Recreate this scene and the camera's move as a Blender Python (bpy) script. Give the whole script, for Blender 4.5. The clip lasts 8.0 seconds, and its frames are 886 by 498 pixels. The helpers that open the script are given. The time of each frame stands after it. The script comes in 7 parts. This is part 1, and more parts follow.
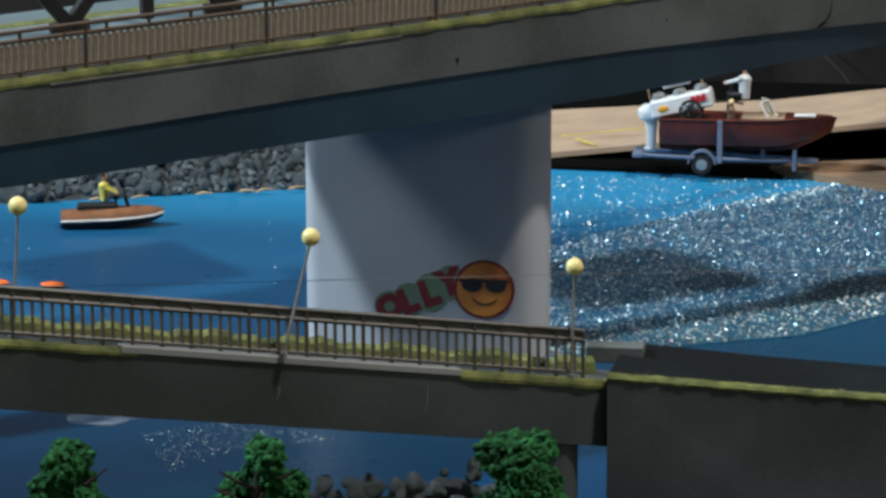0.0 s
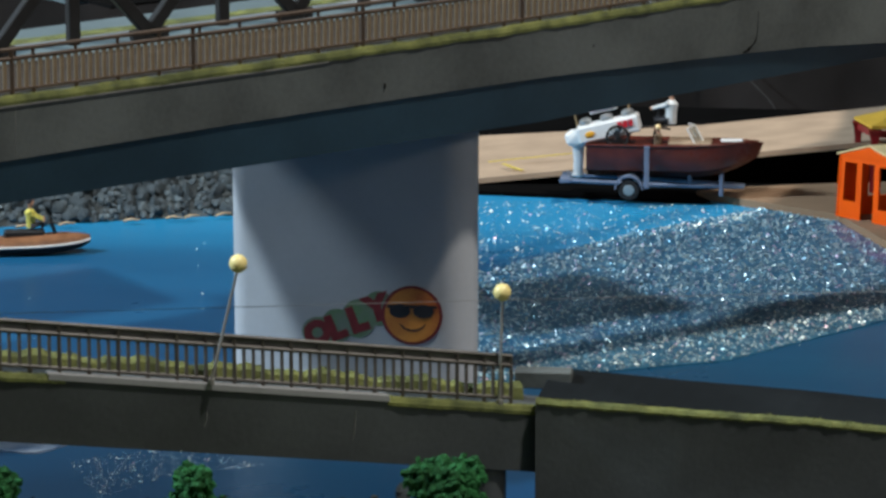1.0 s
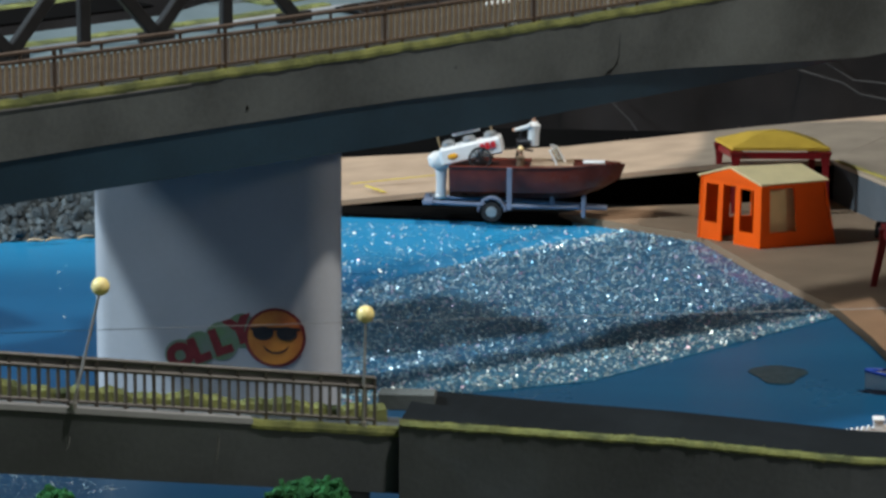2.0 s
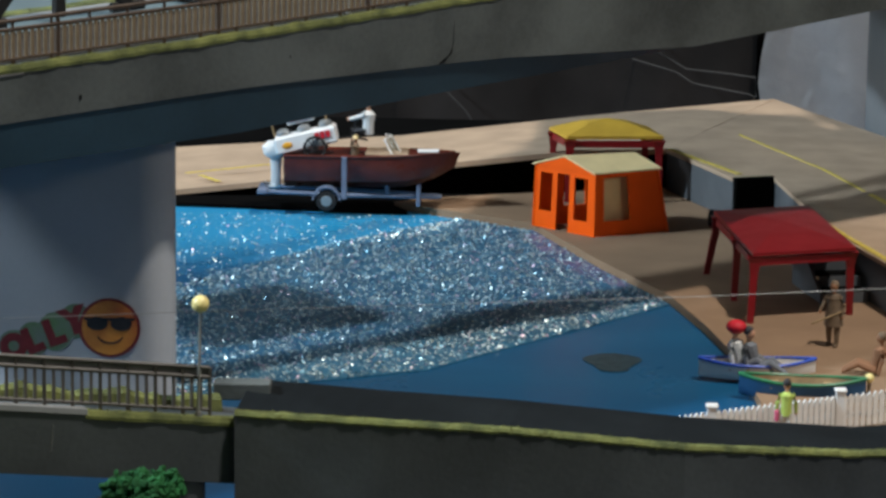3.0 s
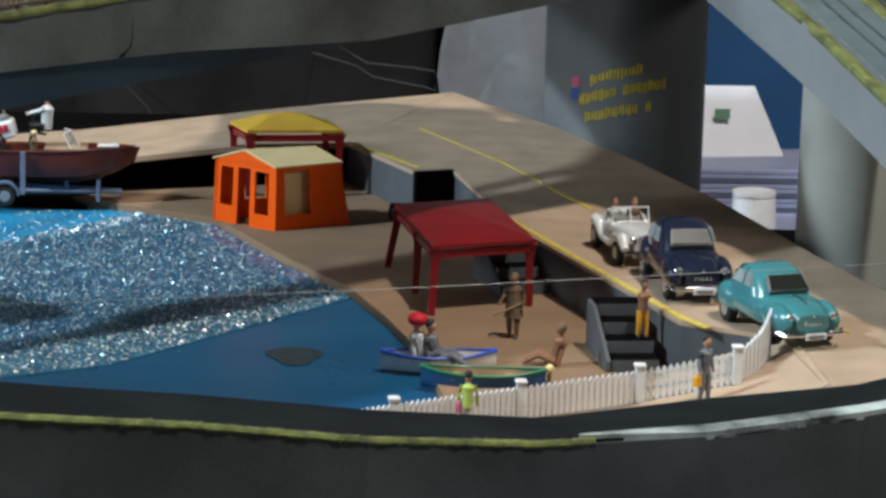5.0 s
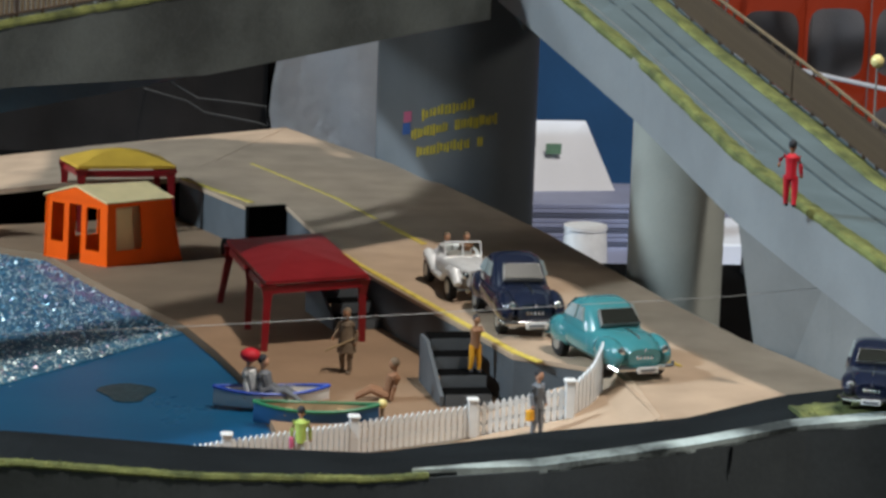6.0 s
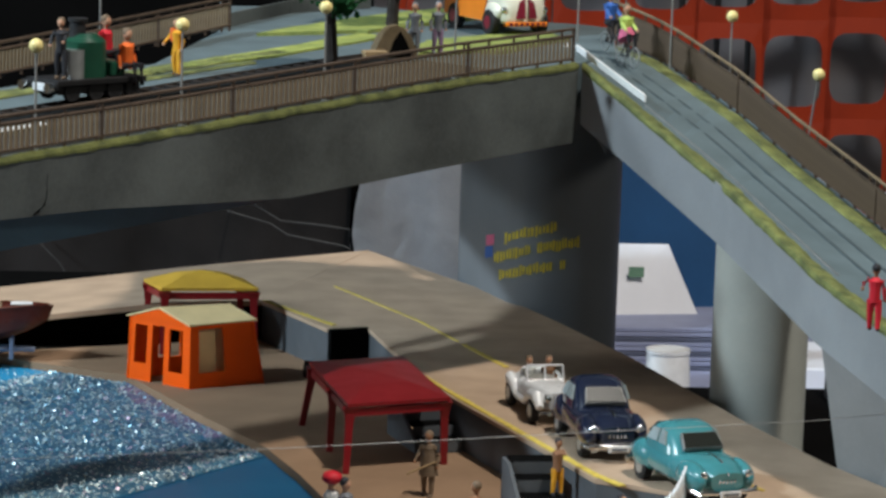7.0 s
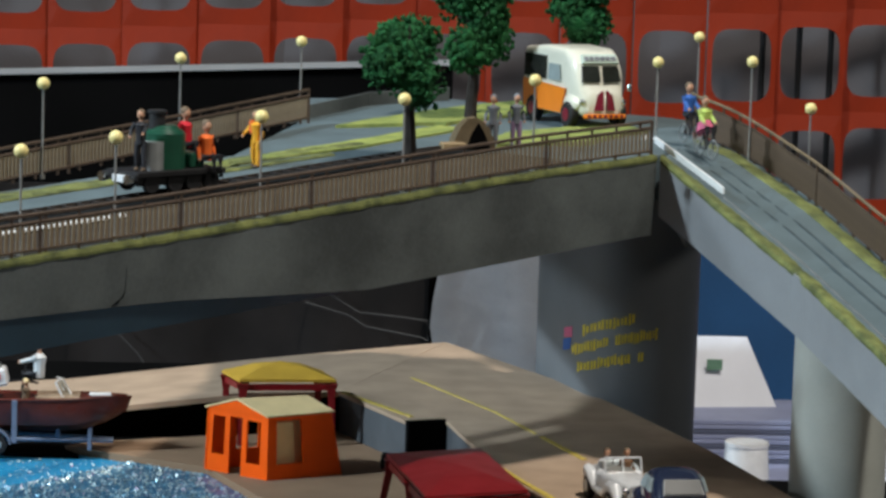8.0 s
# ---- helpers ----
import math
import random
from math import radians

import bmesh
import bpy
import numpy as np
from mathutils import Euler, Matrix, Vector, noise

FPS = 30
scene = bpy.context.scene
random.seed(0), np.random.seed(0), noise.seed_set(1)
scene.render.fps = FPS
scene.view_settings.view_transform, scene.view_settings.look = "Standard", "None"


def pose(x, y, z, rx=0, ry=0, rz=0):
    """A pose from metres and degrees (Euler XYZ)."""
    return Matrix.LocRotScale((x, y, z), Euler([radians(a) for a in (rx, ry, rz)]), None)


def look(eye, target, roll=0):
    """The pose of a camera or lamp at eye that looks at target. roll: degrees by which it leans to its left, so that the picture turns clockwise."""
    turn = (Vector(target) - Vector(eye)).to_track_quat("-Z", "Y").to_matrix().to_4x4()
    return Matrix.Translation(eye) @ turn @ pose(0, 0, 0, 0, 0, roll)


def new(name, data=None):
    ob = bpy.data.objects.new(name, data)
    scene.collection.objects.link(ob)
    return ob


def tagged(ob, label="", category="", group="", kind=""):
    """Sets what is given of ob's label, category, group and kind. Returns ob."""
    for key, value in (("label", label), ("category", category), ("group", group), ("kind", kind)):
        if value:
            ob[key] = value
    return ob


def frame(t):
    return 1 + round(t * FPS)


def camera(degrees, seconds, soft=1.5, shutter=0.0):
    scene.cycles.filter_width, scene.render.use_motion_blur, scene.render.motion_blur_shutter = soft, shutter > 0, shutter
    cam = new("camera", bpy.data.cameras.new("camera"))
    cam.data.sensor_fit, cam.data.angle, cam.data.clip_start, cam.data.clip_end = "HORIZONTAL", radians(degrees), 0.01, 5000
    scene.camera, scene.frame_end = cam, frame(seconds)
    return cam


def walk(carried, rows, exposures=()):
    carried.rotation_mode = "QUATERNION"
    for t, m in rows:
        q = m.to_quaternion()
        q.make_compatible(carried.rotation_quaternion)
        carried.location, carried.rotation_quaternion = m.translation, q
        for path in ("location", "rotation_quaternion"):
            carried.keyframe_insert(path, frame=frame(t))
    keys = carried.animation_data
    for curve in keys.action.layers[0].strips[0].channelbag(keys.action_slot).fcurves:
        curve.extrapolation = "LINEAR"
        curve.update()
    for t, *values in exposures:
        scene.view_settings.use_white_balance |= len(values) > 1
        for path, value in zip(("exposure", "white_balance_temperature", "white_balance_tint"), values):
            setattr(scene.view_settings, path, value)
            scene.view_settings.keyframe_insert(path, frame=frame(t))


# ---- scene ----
# Camera: stands still on the visitors' side of a model railway module and turns. True size: 1:87 models.
EYE = (0.0, 0.0, 0.246)
cam = camera(16.0, 8.0, soft=3.0)
ROWS = [
    (0.0, 77.349, 0.116, 8.132),
    (0.5, 77.448, 0.141, 7.893),
    (1.0, 77.818, 0.006, 6.810),
    (1.5, 78.126, -0.177, 5.535),
    (1.7, 78.251, -0.224, 5.083),
    (2.8, 78.070, -0.750, 1.979),
    (3.0, 78.053, -0.790, 1.372),
    (3.5, 77.999, -0.880, 0.187),
    (4.0, 78.012, -1.071, -1.653),
    (4.2, 78.035, -1.180, -2.317),
    (5.3, 78.100, -1.780, -5.161),
    (5.5, 78.208, -1.916, -5.803),
    (6.0, 78.791, -1.978, -7.404),
    (6.5, 79.668, -1.796, -6.516),
    (7.0, 80.975, -1.866, -5.903),
    (7.5, 82.448, -1.821, -5.476),
    (8.0, 82.599, -1.784, -4.483),
]
walk(cam, [(t, pose(*EYE, rx, ry, rz)) for t, rx, ry, rz in ROWS], exposures=[(0.0, 0.0), (8.0, 0.0)])

# World: the dim inside of an exhibition hall
world = bpy.data.worlds.new("hall_air")
world.use_nodes = True
world.node_tree.nodes["Background"].inputs["Color"].default_value = (0.45, 0.60, 0.80, 1)
world.node_tree.nodes["Background"].inputs["Strength"].default_value = 0.06
scene.world = world


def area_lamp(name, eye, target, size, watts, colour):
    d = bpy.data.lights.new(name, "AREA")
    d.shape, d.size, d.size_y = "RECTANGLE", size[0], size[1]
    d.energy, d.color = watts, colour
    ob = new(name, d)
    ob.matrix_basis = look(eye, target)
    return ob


# Warm hall spotlight overhead, cool side lights, and added fill lights
area_lamp("warm_light", (0.64, 0.39, 2.15), (0.05, 1.05, 0.0), (0.12, 0.12), 42, (1.0, 0.94, 0.86))
# Unseen side lights, added where the pier's two shadow edges point
area_lamp("side_cool_light", (-1.666, 0.518, 1.405), (-0.1, 1.0, 0.05), (0.09, 0.09), 46, (0.72, 0.88, 1.0))
area_lamp("side_cool_light", (-1.646, 0.730, 0.896), (-0.1, 1.0, 0.05), (0.20, 0.16), 11, (0.72, 0.88, 1.0))
# Added cool fill from behind for columns and tents, no window there
area_lamp("back_fill_light", (-2.2, 1.90, 0.45), (0.2, 1.1, 0.05), (0.3, 0.3), 6, (0.84, 0.93, 1.0))
# Added soft overhead fill behind the visitor, with no ceiling panel known
area_lamp("overhead_fill_light", (0.3, -0.4, 2.15), (0.1, 1.2, 0.0), (1.2, 0.6), 3, (0.85, 0.94, 1.0))
# Added warm fill from the front right to brighten tents and cars
area_lamp("warm_light", (2.1, -0.6, 1.15), (0.04, 1.18, 0.02), (0.3, 0.3), 7, (1.0, 0.94, 0.85))


# ---------------------------------------------------------------- materials
def mat(name, col, rough=0.7, metal=0.0, spec=0.3, var=0.25, scale=60.0, fine=900.0, bump=0.25, col2=None, coat=0.0, island=0.0, depth=0.0006):
    """A painted or raw surface: two scales of noise in colour and roughness, and fine relief."""
    m = bpy.data.materials.new(name)
    m.use_nodes = True
    nt = m.node_tree
    n, l = nt.nodes, nt.links
    b = n["Principled BSDF"]
    tc = n.new("ShaderNodeTexCoord")
    big, small = n.new("ShaderNodeTexNoise"), n.new("ShaderNodeTexNoise")
    big.inputs["Scale"].default_value, big.inputs["Detail"].default_value = scale, 5
    small.inputs["Scale"].default_value, small.inputs["Detail"].default_value = fine, 3
    for t in (big, small):
        l.new(tc.outputs["Object"], t.inputs["Vector"])
    mix = n.new("ShaderNodeMix")
    mix.data_type = "RGBA"
    c2 = col2 or tuple(max(0.0, c * (1 - var)) for c in col)
    mix.inputs["A"].default_value, mix.inputs["B"].default_value = (*col, 1), (*c2, 1)
    add = n.new("ShaderNodeMath")
    add.operation = "MULTIPLY_ADD"
    l.new(small.outputs["Fac"], add.inputs[0])
    add.inputs[1].default_value = 0.45
    ramp = n.new("ShaderNodeMapRange")
    ramp.inputs["From Min"].default_value, ramp.inputs["From Max"].default_value = 0.32, 0.68
    l.new(big.outputs["Fac"], ramp.inputs["Value"])
    sub = n.new("ShaderNodeMath")
    sub.operation = "SUBTRACT"
    l.new(ramp.outputs["Result"], sub.inputs[0])
    sub.inputs[1].default_value = 0.22
    l.new(sub.outputs[0], add.inputs[2])
    if island:
        geo, isl = n.new("ShaderNodeNewGeometry"), n.new("ShaderNodeMath")
        isl.operation = "MULTIPLY_ADD"
        l.new(geo.outputs["Random Per Island"], isl.inputs[0])
        isl.inputs[1].default_value = island
        l.new(add.outputs[0], isl.inputs[2])
        add = isl
    l.new(add.outputs[0], mix.inputs["Factor"])
    mix.clamp_factor = True
    l.new(mix.outputs["Result"], b.inputs["Base Color"])
    rr = n.new("ShaderNodeMapRange")
    rr.inputs["To Min"].default_value, rr.inputs["To Max"].default_value = max(0.02, rough - 0.1), min(1, rough + 0.1)
    l.new(big.outputs["Fac"], rr.inputs["Value"])
    l.new(rr.outputs["Result"], b.inputs["Roughness"])
    b.inputs["Metallic"].default_value = metal
    b.inputs["Specular IOR Level"].default_value = spec
    b.inputs["Coat Weight"].default_value = coat
    b.inputs["Coat Roughness"].default_value = 0.12
    if bump:
        bp = n.new("ShaderNodeBump")
        bp.inputs["Strength"].default_value, bp.inputs["Distance"].default_value = bump, depth
        l.new(small.outputs["Fac"], bp.inputs["Height"])
        l.new(bp.outputs["Normal"], b.inputs["Normal"])
    return m


def glass(name, col=(0.75, 0.8, 0.8), rough=0.03):
    m = bpy.data.materials.new(name)
    m.use_nodes = True
    b = m.node_tree.nodes["Principled BSDF"]
    b.inputs["Base Color"].default_value = (*col, 1)
    b.inputs["Roughness"].default_value = rough
    b.inputs["Transmission Weight"].default_value = 1.0
    b.inputs["IOR"].default_value = 1.3
    return m


CONCRETE = mat("painted_concrete", (0.120, 0.134, 0.130), 0.62, var=0.62, scale=24, fine=700, bump=0.15)
CONCRETE_PALE = mat("pale_grey_card", (0.29, 0.30, 0.305), 0.6, var=0.2, scale=30, fine=700, bump=0.1)
# Same grey pier paint twice: lighter for the lit pier, darker for the shaded one
PIER_LIT = mat("pier_grey_lit", (0.50, 0.515, 0.54), 0.5, var=0.16, scale=24, fine=600, bump=0.08)
PIER_SHADED = mat("pier_grey_shaded", (0.165, 0.178, 0.190), 0.5, var=0.16, scale=24, fine=600, bump=0.08)
ABUTMENT_PALE = mat("pale_abutment_paint", (0.24, 0.24, 0.235), 0.6, var=0.25, scale=25, fine=700, bump=0.1)
COLUMN_PALE = mat("pale_column_paint", (0.46, 0.475, 0.43), 0.55, var=0.2, scale=28, fine=700, bump=0.08)
ABUTMENT = mat("dark_abutment_card", (0.082, 0.093, 0.098), 0.6, var=0.45, scale=26, fine=700, bump=0.12)
ASPHALT = mat("black_road_card", (0.011, 0.014, 0.016), 0.8, spec=0.1, var=0.4, scale=35, fine=1200, bump=0.3)
DECK = mat("deck_blue_grey_road", (0.125, 0.168, 0.182), 0.6, var=0.25, scale=45, fine=900, bump=0.2)
SAND = mat("sand_card", (0.30, 0.190, 0.115), 0.8, var=0.2, scale=40, fine=1500, bump=0.2)
QUAY = mat("cream_speckled_card", (0.485, 0.352, 0.246), 0.75, var=0.2, scale=55, fine=1600, bump=0.25)
QUAY_WALL = mat("grey_quay_wall", (0.105, 0.115, 0.125), 0.6, var=0.3, scale=45, fine=900, bump=0.15)
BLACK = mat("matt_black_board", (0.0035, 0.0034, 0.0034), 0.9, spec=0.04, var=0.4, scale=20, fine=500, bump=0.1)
YELLOW_LINE = mat("yellow_line_paint", (0.72, 0.55, 0.10), 0.6, var=0.3, scale=300, fine=2500, bump=0.1)
GRASS = mat("flock_grass", (0.23, 0.25, 0.080), 0.95, var=0.5, scale=150, fine=2500, bump=0.6, col2=(0.085, 0.10, 0.040), island=0.25)
GRASS_LIGHT = mat("bright_flock_grass", (0.36, 0.40, 0.10), 0.95, var=0.5, scale=110, fine=2500, bump=0.6, col2=(0.19, 0.24, 0.07), island=0.2)
BALLAST = mat("dark_brown_ballast", (0.050, 0.040, 0.032), 0.9, var=0.5, scale=160, fine=2200, bump=0.6)
GRASS_DARK = mat("grass_mat_green", (0.13, 0.20, 0.045), 0.95, var=0.5, scale=150, fine=2500, bump=0.6, island=0.4)
RAIL_BROWN = mat("brown_railing_plastic", (0.095, 0.066, 0.048), 0.5, var=0.3, scale=200, fine=3000, bump=0.1)
BALUSTER = mat("tan_baluster_plastic", (0.205, 0.150, 0.092), 0.5, var=0.3, scale=200, fine=3000, bump=0.1)
RAIL_DARK = mat("dark_brown_railing_plastic", (0.105, 0.095, 0.085), 0.45, var=0.3, scale=200, fine=3000, bump=0.1)
FENCE_BROWN = mat("warm_brown_fence_plastic", (0.115, 0.075, 0.048), 0.6, var=0.4, scale=120, fine=2500, bump=0.1)
RAIL_PALE = mat("pale_handrail_grey", (0.24, 0.24, 0.23), 0.4, var=0.3, scale=200, fine=3000, bump=0.1)
# Shade and blue bounce under the beam, put into the concrete's colour
UNDERSIDE = mat("shaded_underside_blue_grey", (0.036, 0.076, 0.105), 0.5, var=0.35, scale=30, fine=700, bump=0.1)
STEEL_DARK = mat("dark_truss_steel", (0.016, 0.016, 0.017), 0.5, var=0.4, scale=200, fine=2500, bump=0.1)
STEEL = mat("bright_rail_steel", (0.62, 0.62, 0.6), 0.28, metal=1.0, var=0.3, scale=300, fine=3000, bump=0.05)
POST = mat("lamp_post_metal", (0.42, 0.41, 0.39), 0.35, metal=0.5, var=0.3, scale=400, fine=3000, bump=0.05)
GLOBE = mat("cream_lamp_globe", (0.86, 0.72, 0.30), 0.35, var=0.12, scale=400, fine=3000, bump=0.03, spec=0.5)
WHITE = mat("white_plastic", (0.78, 0.78, 0.77), 0.4, var=0.1, scale=200, fine=2500, bump=0.05)
RED = mat("red_plastic", (0.24, 0.010, 0.014), 0.36, var=0.15, scale=90, fine=1500, bump=0.05, spec=0.45)
ORANGE = mat("orange_plastic", (1.0, 0.115, 0.002), 0.45, var=0.1, scale=90, fine=1500, bump=0.05, spec=0.2)
OCHRE = mat("ochre_canvas_plastic", (0.68, 0.40, 0.05), 0.55, var=0.18, scale=90, fine=1500, bump=0.1)
CANVAS = mat("cream_canvas_plastic", (0.92, 0.70, 0.36), 0.55, var=0.15, scale=90, fine=1500, bump=0.1)
MAHOGANY = mat("varnished_mahogany", (0.15, 0.028, 0.016), 0.3, var=0.45, scale=120, fine=900, bump=0.06, coat=0.4)
TRAILER = mat("blue_grey_trailer_paint", (0.17, 0.21, 0.30), 0.4, var=0.25, scale=200, fine=2500, bump=0.05)
RUBBER = mat("black_rubber", (0.02, 0.02, 0.021), 0.7, var=0.3, scale=300, fine=3000, bump=0.1)
CHROME = mat("chrome_trim", (0.82, 0.82, 0.80), 0.14, metal=1.0, var=0.1, scale=300, fine=3000, bump=0.02)
TEAL = mat("teal_car_enamel", (0.050, 0.23, 0.25), 0.25, var=0.12, scale=120, fine=2000, bump=0.02, coat=0.8, spec=0.5)
NAVY = mat("navy_car_enamel", (0.010, 0.015, 0.036), 0.22, var=0.2, scale=120, fine=2000, bump=0.02, coat=0.8, spec=0.5)
CAR_WHITE = mat("white_car_enamel", (0.78, 0.79, 0.80), 0.3, var=0.06, scale=120, fine=2000, bump=0.02, coat=0.5)
CREAM = mat("cream_van_enamel", (0.74, 0.72, 0.60), 0.3, var=0.06, scale=120, fine=2000, bump=0.02, coat=0.5)
VAN_ORANGE = mat("orange_van_enamel", (0.88, 0.24, 0.02), 0.3, var=0.08, scale=120, fine=2000, bump=0.02, coat=0.5)
MAROON = mat("maroon_enamel", (0.20, 0.012, 0.03), 0.35, var=0.15, scale=120, fine=2000, bump=0.02, coat=0.3)
WINDOW = mat("dark_car_glass", (0.022, 0.024, 0.02), 0.2, var=0.3, scale=150, fine=2000, bump=0.0, spec=0.12)
GREEN = mat("dark_green_enamel", (0.012, 0.07, 0.04), 0.35, var=0.25, scale=120, fine=2000, bump=0.03, coat=0.3)
SILVER = mat("silver_painted_metal", (0.5, 0.52, 0.52), 0.35, metal=0.7, var=0.2, scale=200, fine=2000, bump=0.05)
BLUE = mat("blue_boat_paint", (0.03, 0.09, 0.50), 0.35, var=0.2, scale=120, fine=2000, bump=0.03)
BLUE_DEEP = mat("sea_blue_boat_paint", (0.025, 0.10, 0.23), 0.4, var=0.25, scale=120, fine=2000, bump=0.03)
BOAT_GREEN = mat("green_gunwale_paint", (0.03, 0.20, 0.09), 0.4, var=0.25, scale=120, fine=2000, bump=0.03)
WOOD = mat("pale_boat_wood", (0.36, 0.25, 0.13), 0.6, var=0.4, scale=150, fine=1200, bump=0.2)
ROCK = mat("grey_cast_rock", (0.17, 0.21, 0.225), 0.75, var=0.5, scale=150, fine=1100, bump=0.9, col2=(0.055, 0.07, 0.08), island=0.3)
BARK = mat("dark_bark", (0.038, 0.030, 0.026), 0.9, var=0.4, scale=250, fine=1500, bump=0.6)
LEAF = mat("green_foam_foliage", (0.022, 0.155, 0.045), 0.9, var=0.5, scale=200, fine=2600, bump=0.8, col2=(0.008, 0.06, 0.015), island=0.5)
SKIN = mat("figure_skin_paint", (0.55, 0.30, 0.19), 0.6, var=0.15, scale=400, fine=3000, bump=0.05)
TAN_SKIN = mat("figure_tanned_paint", (0.30, 0.15, 0.08), 0.6, var=0.2, scale=400, fine=3000, bump=0.05)
DARK = mat("figure_dark_paint", (0.03, 0.03, 0.035), 0.6, var=0.3, scale=400, fine=3000, bump=0.05)
GREYC = mat("figure_grey_paint", (0.20, 0.21, 0.23), 0.6, var=0.3, scale=400, fine=3000, bump=0.05)
REDC = mat("figure_red_paint", (0.62, 0.02, 0.035), 0.55, var=0.2, scale=400, fine=3000, bump=0.05)
ORANGEC = mat("figure_orange_paint", (0.9, 0.17, 0.03), 0.55, var=0.2, scale=400, fine=3000, bump=0.05)
AMBERC = mat("figure_amber_paint", (0.85, 0.40, 0.03), 0.55, var=0.2, scale=400, fine=3000, bump=0.05)
LIMEC = mat("figure_lime_paint", (0.48, 0.62, 0.14), 0.55, var=0.2, scale=400, fine=3000, bump=0.05)
PINKC = mat("figure_pink_paint", (0.65, 0.14, 0.25), 0.55, var=0.2, scale=400, fine=3000, bump=0.05)
BLUEC = mat("figure_blue_paint", (0.04, 0.13, 0.42), 0.55, var=0.2, scale=400, fine=3000, bump=0.05)
BROWNC = mat("figure_brown_paint", (0.20, 0.14, 0.09), 0.6, var=0.3, scale=400, fine=3000, bump=0.05)
WHITEC = mat("figure_white_paint", (0.72, 0.72, 0.70), 0.55, var=0.15, scale=400, fine=3000, bump=0.05)
NET = mat("orange_red_barrier_plastic", (0.37, 0.034, 0.008), 0.5, var=0.25, scale=14, fine=200, bump=0.1)
GREY_CLOTH = mat("grey_hall_curtain", (0.195, 0.181, 0.186), 0.95, var=0.14, scale=5, fine=300, bump=0.2, depth=0.002)
PAPER = mat("white_paper", (0.74, 0.75, 0.80), 0.7, var=0.08, scale=30, fine=500, bump=0.05)
LILAC = mat("lilac_blue_sheet", (0.33, 0.36, 0.52), 0.6, var=0.25, scale=20, fine=400, bump=0.1)
LILAC_DARK = mat("dark_lilac_sheet", (0.12, 0.135, 0.20), 0.6, var=0.3, scale=20, fine=400, bump=0.1)
BLUE_BIN = mat("blue_crate_plastic", (0.02, 0.070, 0.16), 0.45, var=0.3, scale=15, fine=400, bump=0.1)
HALL_WALL = mat("hall_wall_paint", (0.30, 0.30, 0.30), 0.9, var=0.1, scale=3, fine=60, bump=0.05)
HALL_FLOOR = mat("hall_floor_vinyl", (0.16, 0.155, 0.15), 0.6, var=0.2, scale=3, fine=80, bump=0.05)
FOIL = mat("grey_plastic_sheet", (0.42, 0.43, 0.45), 0.35, var=0.25, scale=16, fine=120, bump=0.2, depth=0.004)


def water_paint():
    """Painted, varnished baseboard with brush streaks; pale far blue and deep front blue imitate light and shade."""
    m = mat("blue_water_paint", (0.02, 0.11, 0.30), 0.3, var=0.25, scale=18, fine=300, bump=0.03, spec=0.2)
    nt = m.node_tree
    n, l = nt.nodes, nt.links
    # Paler blue far off stands for light reaching past the high bridge
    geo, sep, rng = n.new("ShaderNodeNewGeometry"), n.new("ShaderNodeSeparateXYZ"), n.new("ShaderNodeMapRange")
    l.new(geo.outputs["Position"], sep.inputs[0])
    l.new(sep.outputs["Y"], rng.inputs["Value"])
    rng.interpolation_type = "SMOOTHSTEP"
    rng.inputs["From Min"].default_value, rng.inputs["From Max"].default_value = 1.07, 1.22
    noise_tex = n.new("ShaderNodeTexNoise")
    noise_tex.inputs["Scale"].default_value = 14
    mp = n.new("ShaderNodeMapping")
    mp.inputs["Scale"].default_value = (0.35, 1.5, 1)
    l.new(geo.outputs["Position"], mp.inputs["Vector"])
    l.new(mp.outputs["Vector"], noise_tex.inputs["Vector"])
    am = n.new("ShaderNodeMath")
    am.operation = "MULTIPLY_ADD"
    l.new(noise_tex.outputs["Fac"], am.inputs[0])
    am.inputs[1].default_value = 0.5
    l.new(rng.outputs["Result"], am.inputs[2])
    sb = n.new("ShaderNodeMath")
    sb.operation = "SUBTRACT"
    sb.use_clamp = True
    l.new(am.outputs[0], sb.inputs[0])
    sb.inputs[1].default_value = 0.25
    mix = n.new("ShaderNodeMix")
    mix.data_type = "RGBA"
    # Darker blue in front stands for shade around the low bridge
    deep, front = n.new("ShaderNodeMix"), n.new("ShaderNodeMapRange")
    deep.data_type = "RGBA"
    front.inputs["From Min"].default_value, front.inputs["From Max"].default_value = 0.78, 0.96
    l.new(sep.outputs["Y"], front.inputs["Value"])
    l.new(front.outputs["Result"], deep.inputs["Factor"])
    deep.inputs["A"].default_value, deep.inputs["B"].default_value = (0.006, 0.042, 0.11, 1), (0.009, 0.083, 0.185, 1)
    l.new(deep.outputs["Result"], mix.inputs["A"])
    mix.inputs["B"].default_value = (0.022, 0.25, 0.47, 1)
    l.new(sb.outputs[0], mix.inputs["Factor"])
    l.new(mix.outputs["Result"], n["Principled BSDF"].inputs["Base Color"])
    return m


WATER = water_paint()


# ---------------------------------------------------------------- mesh helpers
def mesh_of(name, bm, mats, smooth=False, angle=35):
    me = bpy.data.meshes.new(name)
    bmesh.ops.recalc_face_normals(bm, faces=bm.faces)
    bm.to_mesh(me)
    bm.free()
    for m in (mats if isinstance(mats, (list, tuple)) else [mats]):
        me.materials.append(m)
    if smooth:
        me.shade_smooth()
        me.set_sharp_from_angle(angle=radians(angle))
    return me


def part(name, bm, mats, parent=None, label="", smooth=False, at=None):
    ob = new(name, mesh_of(name, bm, mats, smooth))
    ob.parent = parent
    if at is not None:
        ob.matrix_basis = at
    return tagged(ob, label)


